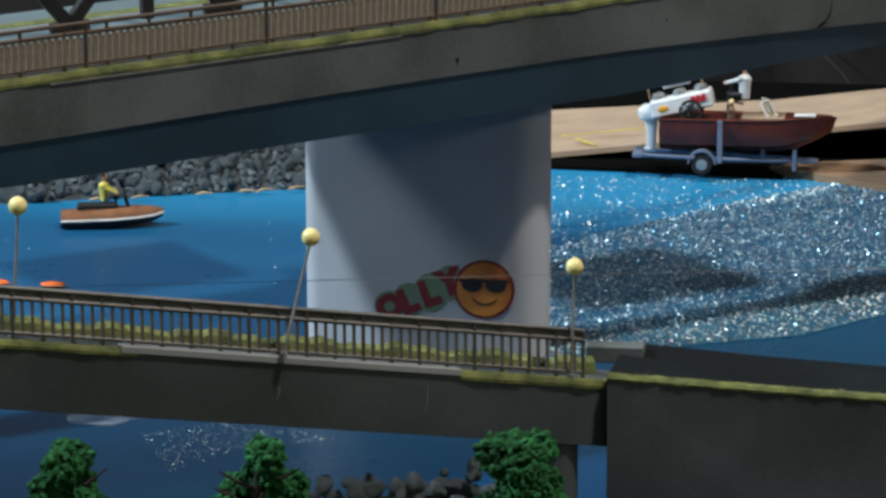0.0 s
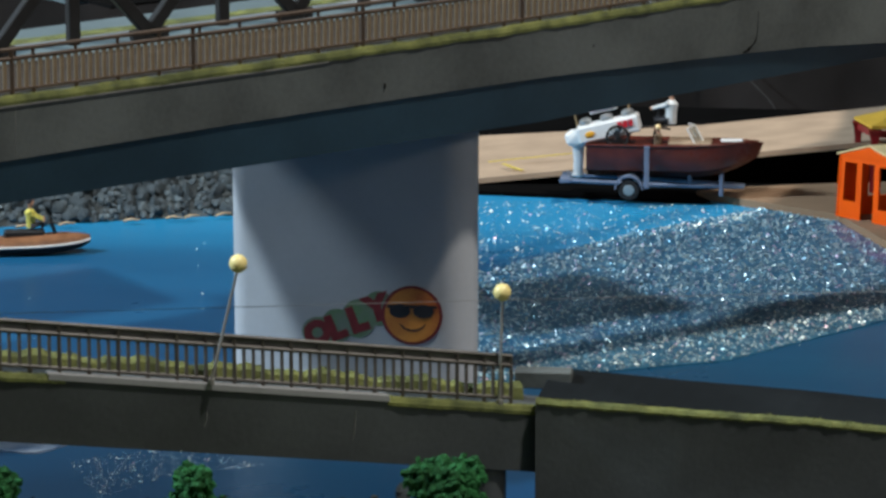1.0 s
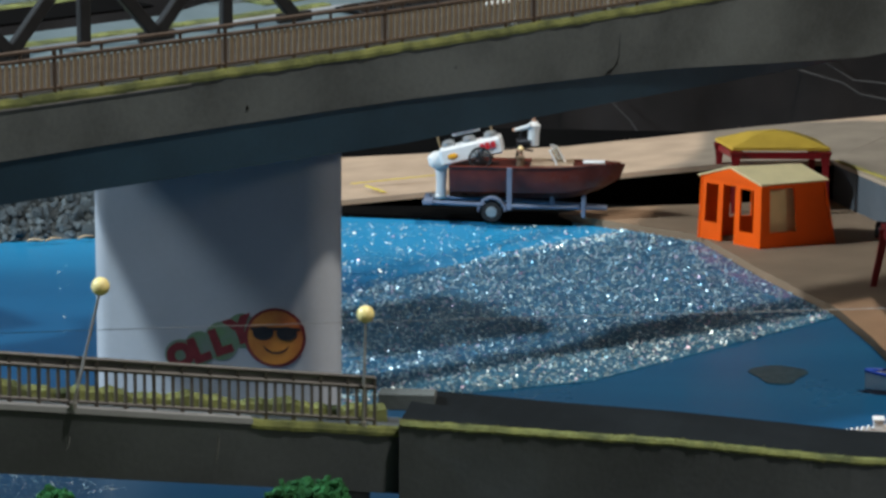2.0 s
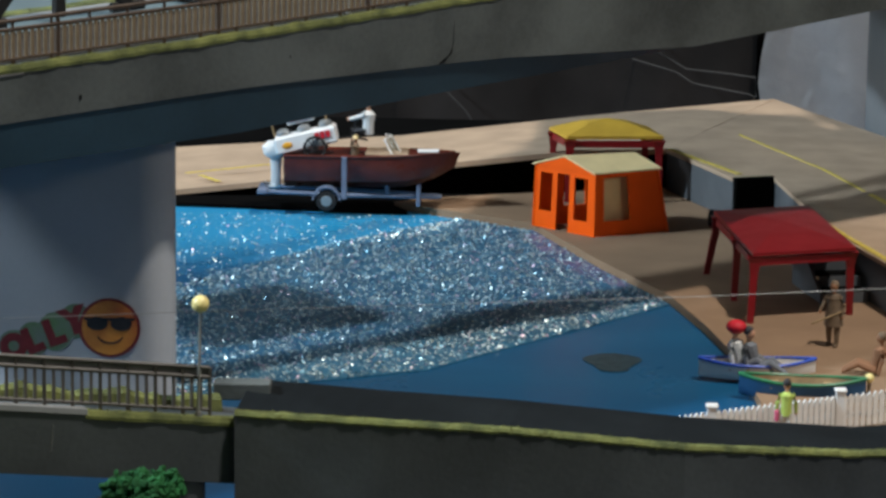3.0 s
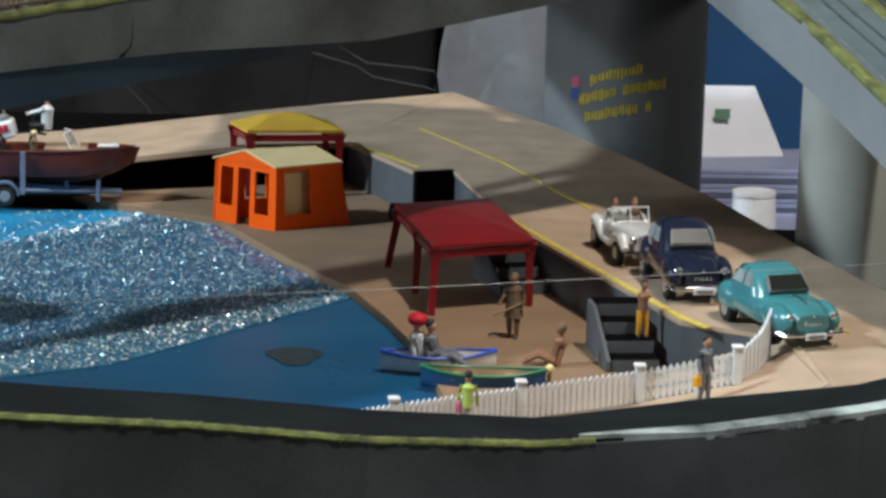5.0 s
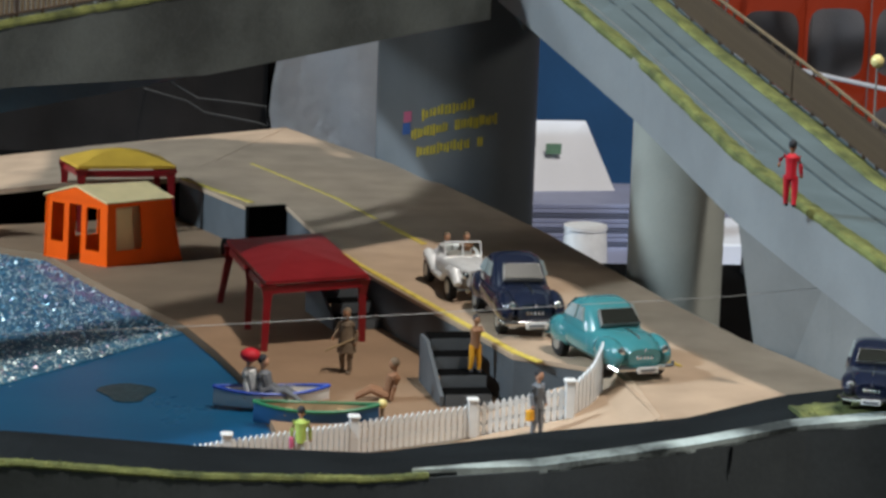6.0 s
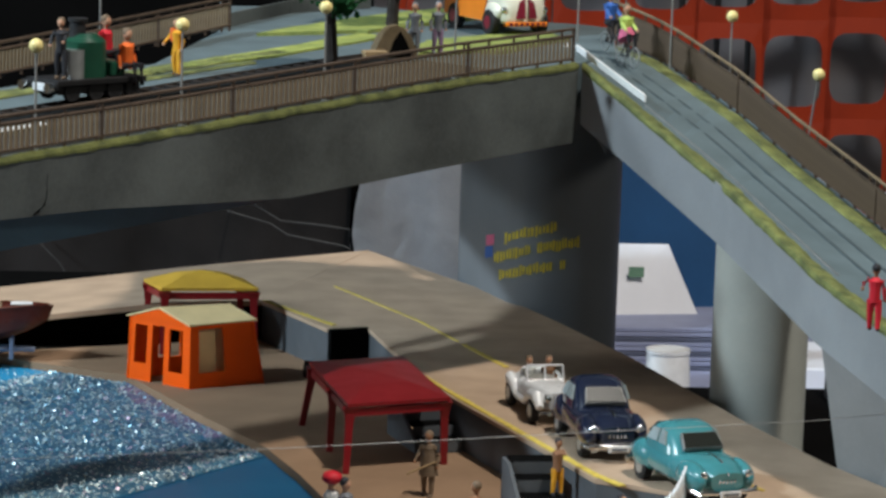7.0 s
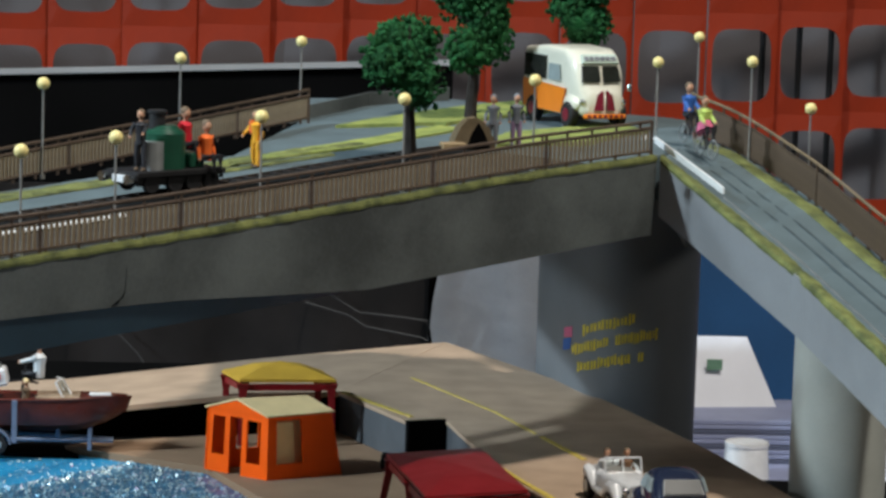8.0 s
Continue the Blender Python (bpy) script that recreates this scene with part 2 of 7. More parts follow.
def piece(name, me, parent, at):
    ob = new(name, me)
    ob.parent = parent
    ob.matrix_basis = at
    return ob


def thing(name, at, label, category, group="", kind=""):
    ob = new(name)
    ob.empty_display_size = 0.01
    ob.matrix_basis = at
    return tagged(ob, label, category, group, kind)


def fresh():
    return bmesh.new()


def put(bm, n0, mi):
    bm.faces.ensure_lookup_table()
    for f in bm.faces[n0:]:
        f.material_index = mi


def box(bm, x0, x1, y0, y1, z0, z1, mi=0, m=None, bevel=0.0):
    n0 = len(bm.faces)
    vs = [bm.verts.new((x, y, z)) for x in (x0, x1) for y in (y0, y1) for z in (z0, z1)]
    fs = []
    for a in ((0, 1, 3, 2), (4, 6, 7, 5), (0, 4, 5, 1), (2, 3, 7, 6), (0, 2, 6, 4), (1, 5, 7, 3)):
        fs.append(bm.faces.new([vs[i] for i in a]))
    if bevel:
        es = list({e for f in fs for e in f.edges})
        r = bmesh.ops.bevel(bm, geom=es, offset=bevel, segments=1, affect="EDGES", profile=0.5)
        vs = list({v for f in bm.faces[n0:] for v in f.verts}) if False else list({v for f in r["faces"] for v in f.verts} | {v for v in vs if v.is_valid})
    if m is not None:
        bmesh.ops.transform(bm, matrix=m, verts=[v for v in vs if v.is_valid])
    put(bm, n0, mi)
    return bm


def tube(bm, pts, rads, sides=8, mi=0, cap=True):
    """Rings along points; rads a number or one for each point."""
    n0 = len(bm.faces)
    pts = [Vector(p) for p in pts]
    if not isinstance(rads, (list, tuple)):
        rads = [rads] * len(pts)
    rings = []
    for i, p in enumerate(pts):
        d = (pts[min(i + 1, len(pts) - 1)] - pts[max(i - 1, 0)]).normalized()
        a = d.orthogonal().normalized() if abs(d.z) < 0.95 else Vector((1, 0, 0))
        a = (a - d * a.dot(d)).normalized()
        b = d.cross(a)
        rings.append([bm.verts.new(p + rads[i] * (math.cos(k * 2 * math.pi / sides) * a + math.sin(k * 2 * math.pi / sides) * b)) for k in range(sides)])
    for r, q in zip(rings, rings[1:]):
        for k in range(sides):
            bm.faces.new((r[k], r[(k + 1) % sides], q[(k + 1) % sides], q[k]))
    if cap:
        bm.faces.new(rings[0][::-1])
        bm.faces.new(rings[-1])
    put(bm, n0, mi)
    return bm


def ball(bm, c, r, mi=0, seg=12, rings=8, squash=(1, 1, 1)):
    n0 = len(bm.faces)
    m = Matrix.Translation(c) @ Matrix.Diagonal((r * squash[0], r * squash[1], r * squash[2], 1))
    bmesh.ops.create_uvsphere(bm, u_segments=seg, v_segments=rings, radius=1, matrix=m)
    put(bm, n0, mi)
    return bm


def prism(bm, poly, z0, z1, mi=0):
    """A flat polygon (x, y) from z0 to z1; z1 may be a function of x, y."""
    n0 = len(bm.faces)
    top = z1 if callable(z1) else (lambda x, y: z1)
    bot = z0 if callable(z0) else (lambda x, y: z0)
    a = [bm.verts.new((x, y, bot(x, y))) for x, y in poly]
    b = [bm.verts.new((x, y, top(x, y))) for x, y in poly]
    bm.faces.new(a[::-1])
    bm.faces.new(b)
    for i in range(len(poly)):
        j = (i + 1) % len(poly)
        bm.faces.new((a[i], a[j], b[j], b[i]))
    put(bm, n0, mi)
    return bm


def strip(bm, left, right, mi=0, thick=0.0):
    """A ribbon between two lines of points, closed below where thick is given."""
    n0 = len(bm.faces)
    rows = [[Vector(a), Vector(b)] for a, b in zip(left, right)]
    up = [[bm.verts.new(p) for p in r] for r in rows]
    for r, q in zip(up, up[1:]):
        bm.faces.new((r[0], r[1], q[1], q[0]))
    if thick:
        dn = [[bm.verts.new(p - Vector((0, 0, thick))) for p in r] for r in rows]
        for r, q in zip(dn, dn[1:]):
            bm.faces.new((r[1], r[0], q[0], q[1]))
        for k in range(len(rows) - 1):
            bm.faces.new((up[k][0], up[k + 1][0], dn[k + 1][0], dn[k][0]))
            bm.faces.new((up[k + 1][1], up[k][1], dn[k][1], dn[k + 1][1]))
        bm.faces.new((up[0][1], up[0][0], dn[0][0], dn[0][1]))
        bm.faces.new((up[-1][0], up[-1][1], dn[-1][1], dn[-1][0]))
    put(bm, n0, mi)
    return bm


def loft(bm, rings, mi=0, closed=True, cap=True):
    n0 = len(bm.faces)
    vr = [[bm.verts.new(p) for p in r] for r in rings]
    k = len(vr[0])
    for r, q in zip(vr, vr[1:]):
        for i in range(k if closed else k - 1):
            bm.faces.new((r[i], r[(i + 1) % k], q[(i + 1) % k], q[i]))
    if cap:
        bm.faces.new(vr[0][::-1])
        bm.faces.new(vr[-1])
    put(bm, n0, mi)
    return bm


def lerp(a, b, t):
    return tuple(x + (y - x) * t for x, y in zip(a, b))


def along(pts, t):
    """The point at the share t (0 to 1) of a line of points, by length."""
    seg = [(Vector(b) - Vector(a)).length for a, b in zip(pts, pts[1:])]
    d = t * sum(seg)
    for (a, b), s in zip(zip(pts, pts[1:]), seg):
        if d <= s + 1e-9:
            return Vector(a).lerp(Vector(b), d / s)
        d -= s
    return Vector(pts[-1])


def swarm(name, base, transforms, mats, parent=None, smooth=False):
    """Many copies of a small shape joined in one mesh."""
    bv, bf = base
    bv = np.array(bv, dtype=float)
    vs, fs = [], []
    for m in transforms:
        a = np.array(m)
        o = len(vs) * len(bv)
        vs.append(bv @ a[:3, :3].T + a[:3, 3])
        fs.extend([tuple(i + o for i in f) for f in bf])
    me = bpy.data.meshes.new(name)
    me.from_pydata(np.concatenate(vs).tolist(), [], fs)
    for m in (mats if isinstance(mats, (list, tuple)) else [mats]):
        me.materials.append(m)
    if smooth:
        me.shade_smooth()
    ob = new(name, me)
    ob.parent = parent
    return ob


def ico(sub=1, rough=0.0, seed=0):
    bm = fresh()
    bmesh.ops.create_icosphere(bm, subdivisions=sub, radius=1)
    rnd = random.Random(seed)
    for v in bm.verts:
        v.co *= 1 + rnd.uniform(-rough, rough)
    bm.verts.ensure_lookup_table()
    out = [tuple(v.co) for v in bm.verts], [tuple(v.index for v in f.verts) for f in bm.faces]
    bm.free()
    return out


# ---------------------------------------------------------------- the two bridges' lines
CORNER, ALONG, BACK = Vector((0.168, 1.12)), Vector((-0.77, -0.638)), Vector((-0.638, 0.77))


DECK_Z = [(-0.2, 0.1420), (0.0, 0.1360), (0.06, 0.1332), (0.10, 0.1306), (0.14, 0.1277), (0.18, 0.1248), (0.22, 0.1221), (0.26, 0.1197), (0.30, 0.1175), (0.34, 0.1155), (0.38, 0.1138), (0.42, 0.1122), (0.46, 0.1107), (0.50, 0.1093), (0.60, 0.1050), (0.85, 0.0925)]


def deck_z(s):
    for (a, za), (b, zb) in zip(DECK_Z, DECK_Z[1:]):
        if s <= b:
            return za + (zb - za) * (s - a) / (b - a)
    return DECK_Z[-1][1]


def datum_z(s):
    """The level from which the girder's depth and the lamps' tops are given."""
    return 0.1352 - 0.05 * s + 0.0025 * max(0.0, math.sin(math.pi * min(max(s, 0), 0.5) / 0.5))


def br(s, w=0.0, h=0.0):
    """A point on the high bridge: s metres from its corner, w in from its edge, h over the deck."""
    p = CORNER + ALONG * s + BACK * w
    return Vector((p.x, p.y, deck_z(s) + h))


def low(s, w=0.0, d=0.0):
    """A point on the high bridge, d below its datum."""
    p = CORNER + ALONG * s + BACK * w
    return Vector((p.x, p.y, datum_z(s) - d))


FRONT_END, FRONT_DIR = Vector((-0.0705, 0.75)), Vector((-0.895, -0.446)).normalized()


def fb(s, w=0.0, h=0.0):
    """A point on the low front bridge: s from its right-hand end, w in from its near edge, h over its edge."""
    n = Vector((FRONT_DIR.y, -FRONT_DIR.x))
    p = FRONT_END + FRONT_DIR * s + n * w
    return Vector((p.x, p.y, 0.0440 + 0.153 * s + h))


RAMP_NEAR = [(0.1697, 1.1195, 0.1346), (0.2080, 1.05, 0.1028), (0.2232, 0.96, 0.0852), (0.2340, 0.92, 0.0774), (0.2488, 0.87, 0.0677), (0.2720, 0.80, 0.0540)]
RAMP_FAR = [(0.1950, 1.185, 0.1365), (0.2060, 1.170, 0.1332), (0.2166, 1.150, 0.1268), (0.2280, 1.120, 0.1190), (0.2430, 1.09, 0.1058), (0.2640, 1.02, 0.0885), (0.2756, 0.97, 0.0775), (0.2920, 0.91, 0.0680), (0.3150, 0.84, 0.0540)]

# ---------------------------------------------------------------- hall
def slab(name, dims, m, label, kind="structure"):
    bm = fresh()
    box(bm, *dims)
    return tagged(part(name, bm, m), label, name.split("_")[0], kind=kind)


slab("floor", (-4, 4.2, -3.2, 4.8, -1.06, -1.0), HALL_FLOOR, "grey vinyl floor of the exhibition hall")
slab("ceiling", (-4, 4.2, -3.2, 4.8, 2.3, 2.36), HALL_WALL, "plain grey hall ceiling")
slab("wall_north", (-4, 4.2, 4.8, 4.9, -1.0, 2.3), HALL_WALL, "plain grey hall wall behind the barrier")
slab("wall_south", (-4, 4.2, -3.3, -3.2, -1.0, 2.3), HALL_WALL, "plain grey hall wall behind the visitors")
slab("wall_west", (-4.1, -4, -3.3, 4.9, -1.0, 2.3), HALL_WALL, "plain grey hall wall")
slab("wall_east", (4.2, 4.3, -3.3, 4.9, -1.0, 2.3), HALL_WALL, "plain grey hall wall")

# grey curtain far behind, gently pleated
bm = fresh()
cols = [(-1.6 + 0.05 * i, 3.3 + 0.025 * math.sin(i * 1.7) + 0.012 * math.sin(i * 0.63)) for i in range(80)]
strip(bm, [(x, y, 1.4) for x, y in cols], [(x, y, -1.0) for x, y in cols])
tagged(part("curtain", bm, GREY_CLOTH, smooth=True), "grey pleated curtain hanging behind the barrier net", "curtain")

# ---------------------------------------------------------------- module: baseboard, water, shore
bm = fresh()
prism(bm, [(-0.75, 0.50), (0.42, 0.50), (0.42, 0.962), (0.225, 0.962), (0.215, 1.036), (0.196, 1.160), (0.155, 1.324), (0.121, 1.41), (0.11, 1.46), (-0.75, 1.46)], -0.04, -0.0006)
base = tagged(part("baseboard", bm, BLACK), "black-edged plywood baseboard of the model", "baseboard", kind="structure")
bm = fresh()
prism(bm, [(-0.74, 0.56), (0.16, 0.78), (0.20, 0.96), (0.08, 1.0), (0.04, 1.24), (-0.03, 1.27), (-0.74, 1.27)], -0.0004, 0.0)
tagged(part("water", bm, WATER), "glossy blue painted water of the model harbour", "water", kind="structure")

# beach: a thin sheet of sand card with an uneven shore
SHORE = [(-0.155, 1.238), (-0.0776, 1.2305), (-0.0257, 1.2232), (0.010, 1.1993), (0.0326, 1.1358), (0.0569, 1.0769), (0.0664, 1.0349), (0.0746, 0.9883), (0.086, 0.93), (0.10, 0.87)]
bm = fresh()
prism(bm, SHORE[2:-2] + [(0.078, 0.93), (0.060, 0.892), (0.030, 0.868), (0.040, 0.835), (0.19, 0.86), (0.164, 0.935), (0.145, 1.01), (0.124, 1.09), (0.106, 1.21), (0.07, 1.28), (0.0075, 1.262), (-0.0330, 1.2480), (-0.0460, 1.2380)], -0.0003, 0.003)
tagged(part("beach", bm, SAND), "tan sand-coloured card beach at the water's edge", "beach", kind="structure")

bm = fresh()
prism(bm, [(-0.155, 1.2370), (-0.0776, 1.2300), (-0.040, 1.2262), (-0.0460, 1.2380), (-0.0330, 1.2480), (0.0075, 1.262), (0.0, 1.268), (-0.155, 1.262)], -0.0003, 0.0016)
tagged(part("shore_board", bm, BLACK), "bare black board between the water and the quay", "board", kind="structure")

# quay: cream card road; the far arm sinks towards the water, the near arm runs past the parked cars
FAR_ARM_NEAR = [(-0.165, 1.247, 0.0025), (-0.1348, 1.25, 0.004), (-0.0655, 1.255, 0.0112), (0.0145, 1.262, 0.0195), (0.0639, 1.2747, 0.020)]
FAR_ARM_FAR = [(-0.172, 1.36, -0.001), (-0.146, 1.365, 0.001), (-0.0480, 1.37, 0.0070), (0.036, 1.385, 0.0150), (0.1191, 1.4074, 0.0202)]
quay = thing("quay", pose(0, 0, 0), "cream speckled card quay with grey walls", "quay", kind="structure")
bm = fresh()
strip(bm, FAR_ARM_NEAR, FAR_ARM_FAR, thick=0.0022)
part("far_road", bm, QUAY, quay, smooth=True)
QUAY_EDGE = [(0.0639, 1.2747), (0.0872, 1.2125), (0.1030, 1.2185), (0.1095, 1.165), (0.1214, 1.0878), (0.1430, 1.007), (0.1548, 0.9605), (0.1835, 0.9385), (0.1860, 0.871)]
QUAY_RIGHT = [(0.1191, 1.4074), (0.1533, 1.3239), (0.1630, 1.300), (0.1810, 1.235), (0.1995, 1.1602), (0.2213, 1.0439), (0.2345, 0.9855), (0.2517, 0.9351), (0.2620, 0.871)]
bm = fresh()
strip(bm, [(x, y, 0.020) for x, y in QUAY_EDGE], [(x, y, 0.020) for x, y in QUAY_RIGHT], thick=0.0015)
part("near_road", bm, QUAY, quay)
bm = fresh()
strip(bm, [(x + 0.0006, y, 0.0185) for x, y in QUAY_EDGE], [(x + 0.004, y, 0.0185) for x, y in QUAY_EDGE], thick=0.0155)
part("quay_wall", bm, QUAY_WALL, quay)
bm = fresh()
strip(bm, [(x - 0.004, y, 0.0185) for x, y in QUAY_RIGHT], [(x - 0.0006, y, 0.0185) for x, y in QUAY_RIGHT], thick=0.045)
part("back_wall", bm, QUAY_WALL, quay)
# Black colour here stands for the shade under the far road
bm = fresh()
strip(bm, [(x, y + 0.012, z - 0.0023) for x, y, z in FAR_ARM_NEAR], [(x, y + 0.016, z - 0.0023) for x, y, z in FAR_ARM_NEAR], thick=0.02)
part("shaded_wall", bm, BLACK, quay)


def line_on_quay(a, b, width, name="yellow_line"):
    a, b = Vector(a), Vector(b)
    n = (b - a).cross(Vector((0, 0, 1))).normalized() * width / 2
    bm = fresh()
    n_seg = 12
    left, right = [], []
    rnd = random.Random(int(a.x * 1e4))
    for i in range(n_seg + 1):
        p = a.lerp(b, i / n_seg)
        j = rnd.uniform(0.85, 1.1)
        left.append(p + n * j)
        right.append(p - n * j)
    strip(bm, left, right, thick=0.0003)
    part(name, bm, YELLOW_LINE, quay)


line_on_quay((0.0966, 1.3102, 0.0204), (0.125, 1.2312, 0.0204), 0.0009)
line_on_quay((0.125, 1.2312, 0.0204), (0.1360, 1.1880, 0.0204), 0.0010)
line_on_quay((0.1375, 1.1820, 0.0204), (0.1488, 1.1386, 0.0204), 0.0021)
line_on_quay((0.0655, 1.2720, 0.0204), (0.0904, 1.2195, 0.0204), 0.0020)
line_on_quay((0.1090, 1.1480, 0.0204), (0.1225, 1.0930, 0.0204), 0.0020)
line_on_quay((0.1225, 1.0930, 0.0204), (0.1445, 1.0080, 0.0204), 0.0024)
line_on_quay((0.1560, 0.9640, 0.0204), (0.1620, 0.9500, 0.0204), 0.0028)
line_on_quay((0.1445, 1.0080, 0.0204), (0.1560, 0.9640, 0.0204), 0.0026)
line_on_quay((0.1960, 0.9700, 0.0204), (0.2060, 0.9450, 0.0204), 0.0012)
line_on_quay((-0.1269, 1.2720, 0.0062), (-0.1177, 1.2560, 0.0067), 0.0016)
line_on_quay((-0.1340, 1.2800, 0.0054), (-0.0980, 1.2850, 0.0090), 0.0010)

# ---------------------------------------------------------------- high bridge
bridge = thing("high_bridge", pose(0, 0, 0), "grey concrete model bridge crossing the harbour", "bridge", kind="structure")
SS = [-0.001 + 0.02 * i for i in range(42)]
bm = fresh()
strip(bm, [br(s, 0.0008, -0.0015) for s in SS], [br(s, 0.118 if s < 0.33 else 0.107, -0.0015) for s in SS], thick=0.002)
part("deck", bm, DECK, bridge)
WS = [0.335 + 0.005 * i for i in range(14)]
bm = fresh()
strip(bm, [br(s, 0.1510, -0.0015) for s in WS], [br(s, 0.185, -0.0015) for s in WS], thick=0.0022)
part("back_deck", bm, DECK, bridge)


def table(xs, s):
    for (a, va), (b, vb) in zip(xs, xs[1:]):
        if s <= b:
            return va + (vb - va) * max(0, s - a) / (b - a)
    return xs[-1][1]


FULL = [(0, 0.0286), (0.045, 0.0298), (0.10, 0.0317), (0.145, 0.0332), (0.19, 0.0342), (0.24, 0.0347), (0.32, 0.036), (0.51, 0.0305), (0.8, 0.029)]
FACE = [(0, 0.0286), (0.045, 0.0298), (0.10, 0.0317), (0.14, 0.0328), (0.18, 0.0298), (0.223, 0.0262), (0.32, 0.0222), (0.42, 0.0200), (0.51, 0.0185), (0.8, 0.018)]
bm = fresh()
loft(bm, [[br(s, 0.0, -0.0010), br(s, 0.006, -0.0010), low(s, 0.006, table(FACE, s)), low(s, 0.0011, table(FACE, s))] for s in SS], cap=True)
part("beam", bm, CONCRETE, bridge)
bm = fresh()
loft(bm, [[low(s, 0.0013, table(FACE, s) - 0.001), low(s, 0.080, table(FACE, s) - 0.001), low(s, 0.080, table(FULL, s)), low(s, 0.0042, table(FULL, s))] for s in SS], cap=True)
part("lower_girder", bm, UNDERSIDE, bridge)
JOINTS = (([(0.4915, 0.0046), (0.4915, 0.0120), (0.4916, 0.0178)], [0.00010, 0.00008, 0.00005], RAIL_PALE, "pale hairline joint"), ([(0.2410, 0.0085), (0.2410, 0.0195), (0.2418, 0.0222), (0.2440, 0.0240), (0.2462, 0.0249)], [0.00012, 0.00016, 0.0003, 0.00045, 0.0001], BLACK, "dark hooked joint"))
for pts, rads, m, lab in JOINTS:
    bm = fresh()
    tube(bm, [low(s, table(FACE, s) and 0.0011 * d / table(FACE, s) - 0.00005, d) for s, d in pts], rads, 6)
    part("expansion_joint", bm, m, bridge, lab)
for s, d, r in ((0.3760, 0.0165, 0.0006), (0.3030, 0.0150, 0.0003), (0.1090, 0.0105, 0.0004)):
    bm = fresh()
    ball(bm, low(s, 0.0006, d), r, 0, 8, 6, (0.6, 0.6, 1.4))
    part("chipped_spot", bm, BLACK, bridge, "small dark chip in the paint")

# grass verges on the bridge: thin uneven ribbons, then loose tufts
rnd = random.Random(4)


def wave(u, k):
    """Slow unevenness, from -1 to 1."""
    return 0.5 * math.sin(u * 0.31 + k) + 0.3 * math.sin(u * 0.83 + 2.1 * k) + 0.2 * math.sin(u * 1.9 + 0.7 * k)


def verge(bm, line, near, far, h=0.0009, drop=0.0, fuzz=True):
    """A low bank of flock: rounded on top, its near side hanging down by drop. Loose fibres go to BLADES."""
    rings = []
    pts = []
    for (p, n), (q, m) in zip(line, line[1:]):
        pts += [(Vector(p).lerp(Vector(q), j / 3), Vector(n)) for j in range(3)]
    for i, (p, n) in enumerate(pts):
        up = Vector((0, 0, 1))
        a = near + 0.0002 * wave(i, 1)
        b = far + (far - near) * 0.10 * wave(i, 3) + rnd.uniform(-0.0002, 0.0002)
        d = drop * (1 + 0.10 * wave(i, 5)) + rnd.uniform(0, 0.0002)
        t = h * (0.8 + 0.25 * wave(i, 7)) + rnd.uniform(-0.0001, 0.0001)
        low = [p + n * (a + 0.0010) - up * (d + 0.0002), p + n * a - up * d, p + n * (a - 0.0001) - up * d * 0.4, p + n * (a + 0.0004) + up * t * 0.7, p + n * (a * 0.6 + b * 0.4) + up * t, p + n * b - up * 0.0003, p + n * b - up * 0.0012]
        rings.append(low)
        for _ in range(3 if fuzz else 0):
            v = rnd.random()
            o = low[2].lerp(low[1], rnd.random()) if v < 0.4 and drop else low[3].lerp(low[4], rnd.random() ** 1.5)
            ln = rnd.uniform(0.0004, 0.0011)
            sx = pose(*o, rnd.gauss(0, 40), rnd.gauss(0, 40), rnd.uniform(0, 180))
            BLADES.append(sx @ Matrix.Diagonal((0.00011, 1, ln, 1)))
    loft(bm, rings)


BLADES = []
BK = (BACK.x, BACK.y, 0)
bm = fresh()
strip(bm, [br(0.03 + 0.02 * i, 0.0060, -0.0009) for i in range(40)], [br(0.03 + 0.02 * i, 0.050, -0.0009) for i in range(40)], thick=0.0004)
part("ballast", bm, BALLAST, bridge, "dark brown gravel bed beside the track")
bm = fresh()
verge(bm, [(br(-0.001 + 0.004 * i, 0, -0.0010), BK) for i in range(205)], -0.00025, 0.0046, 0.0009, 0.0015)
tagged(part("grass_verge", bm, GRASS), "yellow-green flock grass along the bridge edge", "grass", kind="stuff")
bm = fresh()
verge(bm, [(br(0.05 + 0.004 * i, 0, -0.0012), BK) for i in range(66)], 0.098, 0.114)
verge(bm, [(br(0.295 + 0.004 * i, 0, -0.0012), BK) for i in range(125)], 0.080, 0.091)
verge(bm, [(br(0.340 + 0.004 * i, 0, -0.0012), BK) for i in range(15)], 0.152, 0.165)
verge(bm, [(br(0.075 + 0.004 * i, 0, -0.0012), BK) for i in range(24)], 0.0885, 0.097, 0.0006)
tagged(part("grass_verge", bm, GRASS), "yellow-green flock grass beside the bridge road", "grass", kind="stuff")

bm = fresh()
strip(bm, [br(0.29 + 0.02 * i, 0.0730, -0.0006) for i in range(26)], [br(0.29 + 0.02 * i, 0.0775, -0.0006) for i in range(26)], thick=0.0006)
part("footpath", bm, CONCRETE_PALE, bridge, "pale grey footpath beside the truss")
# Black strip put in for the dark gap between the two decks
bm = fresh()
strip(bm, [br(s, 0.1240, -0.0008) for s in WS], [br(s, 0.1510, -0.0008) for s in WS], thick=0.0008)
part("dark_deck_strip", bm, BLACK, bridge, "black strip standing in for the dark gap behind the road")
bm = fresh()
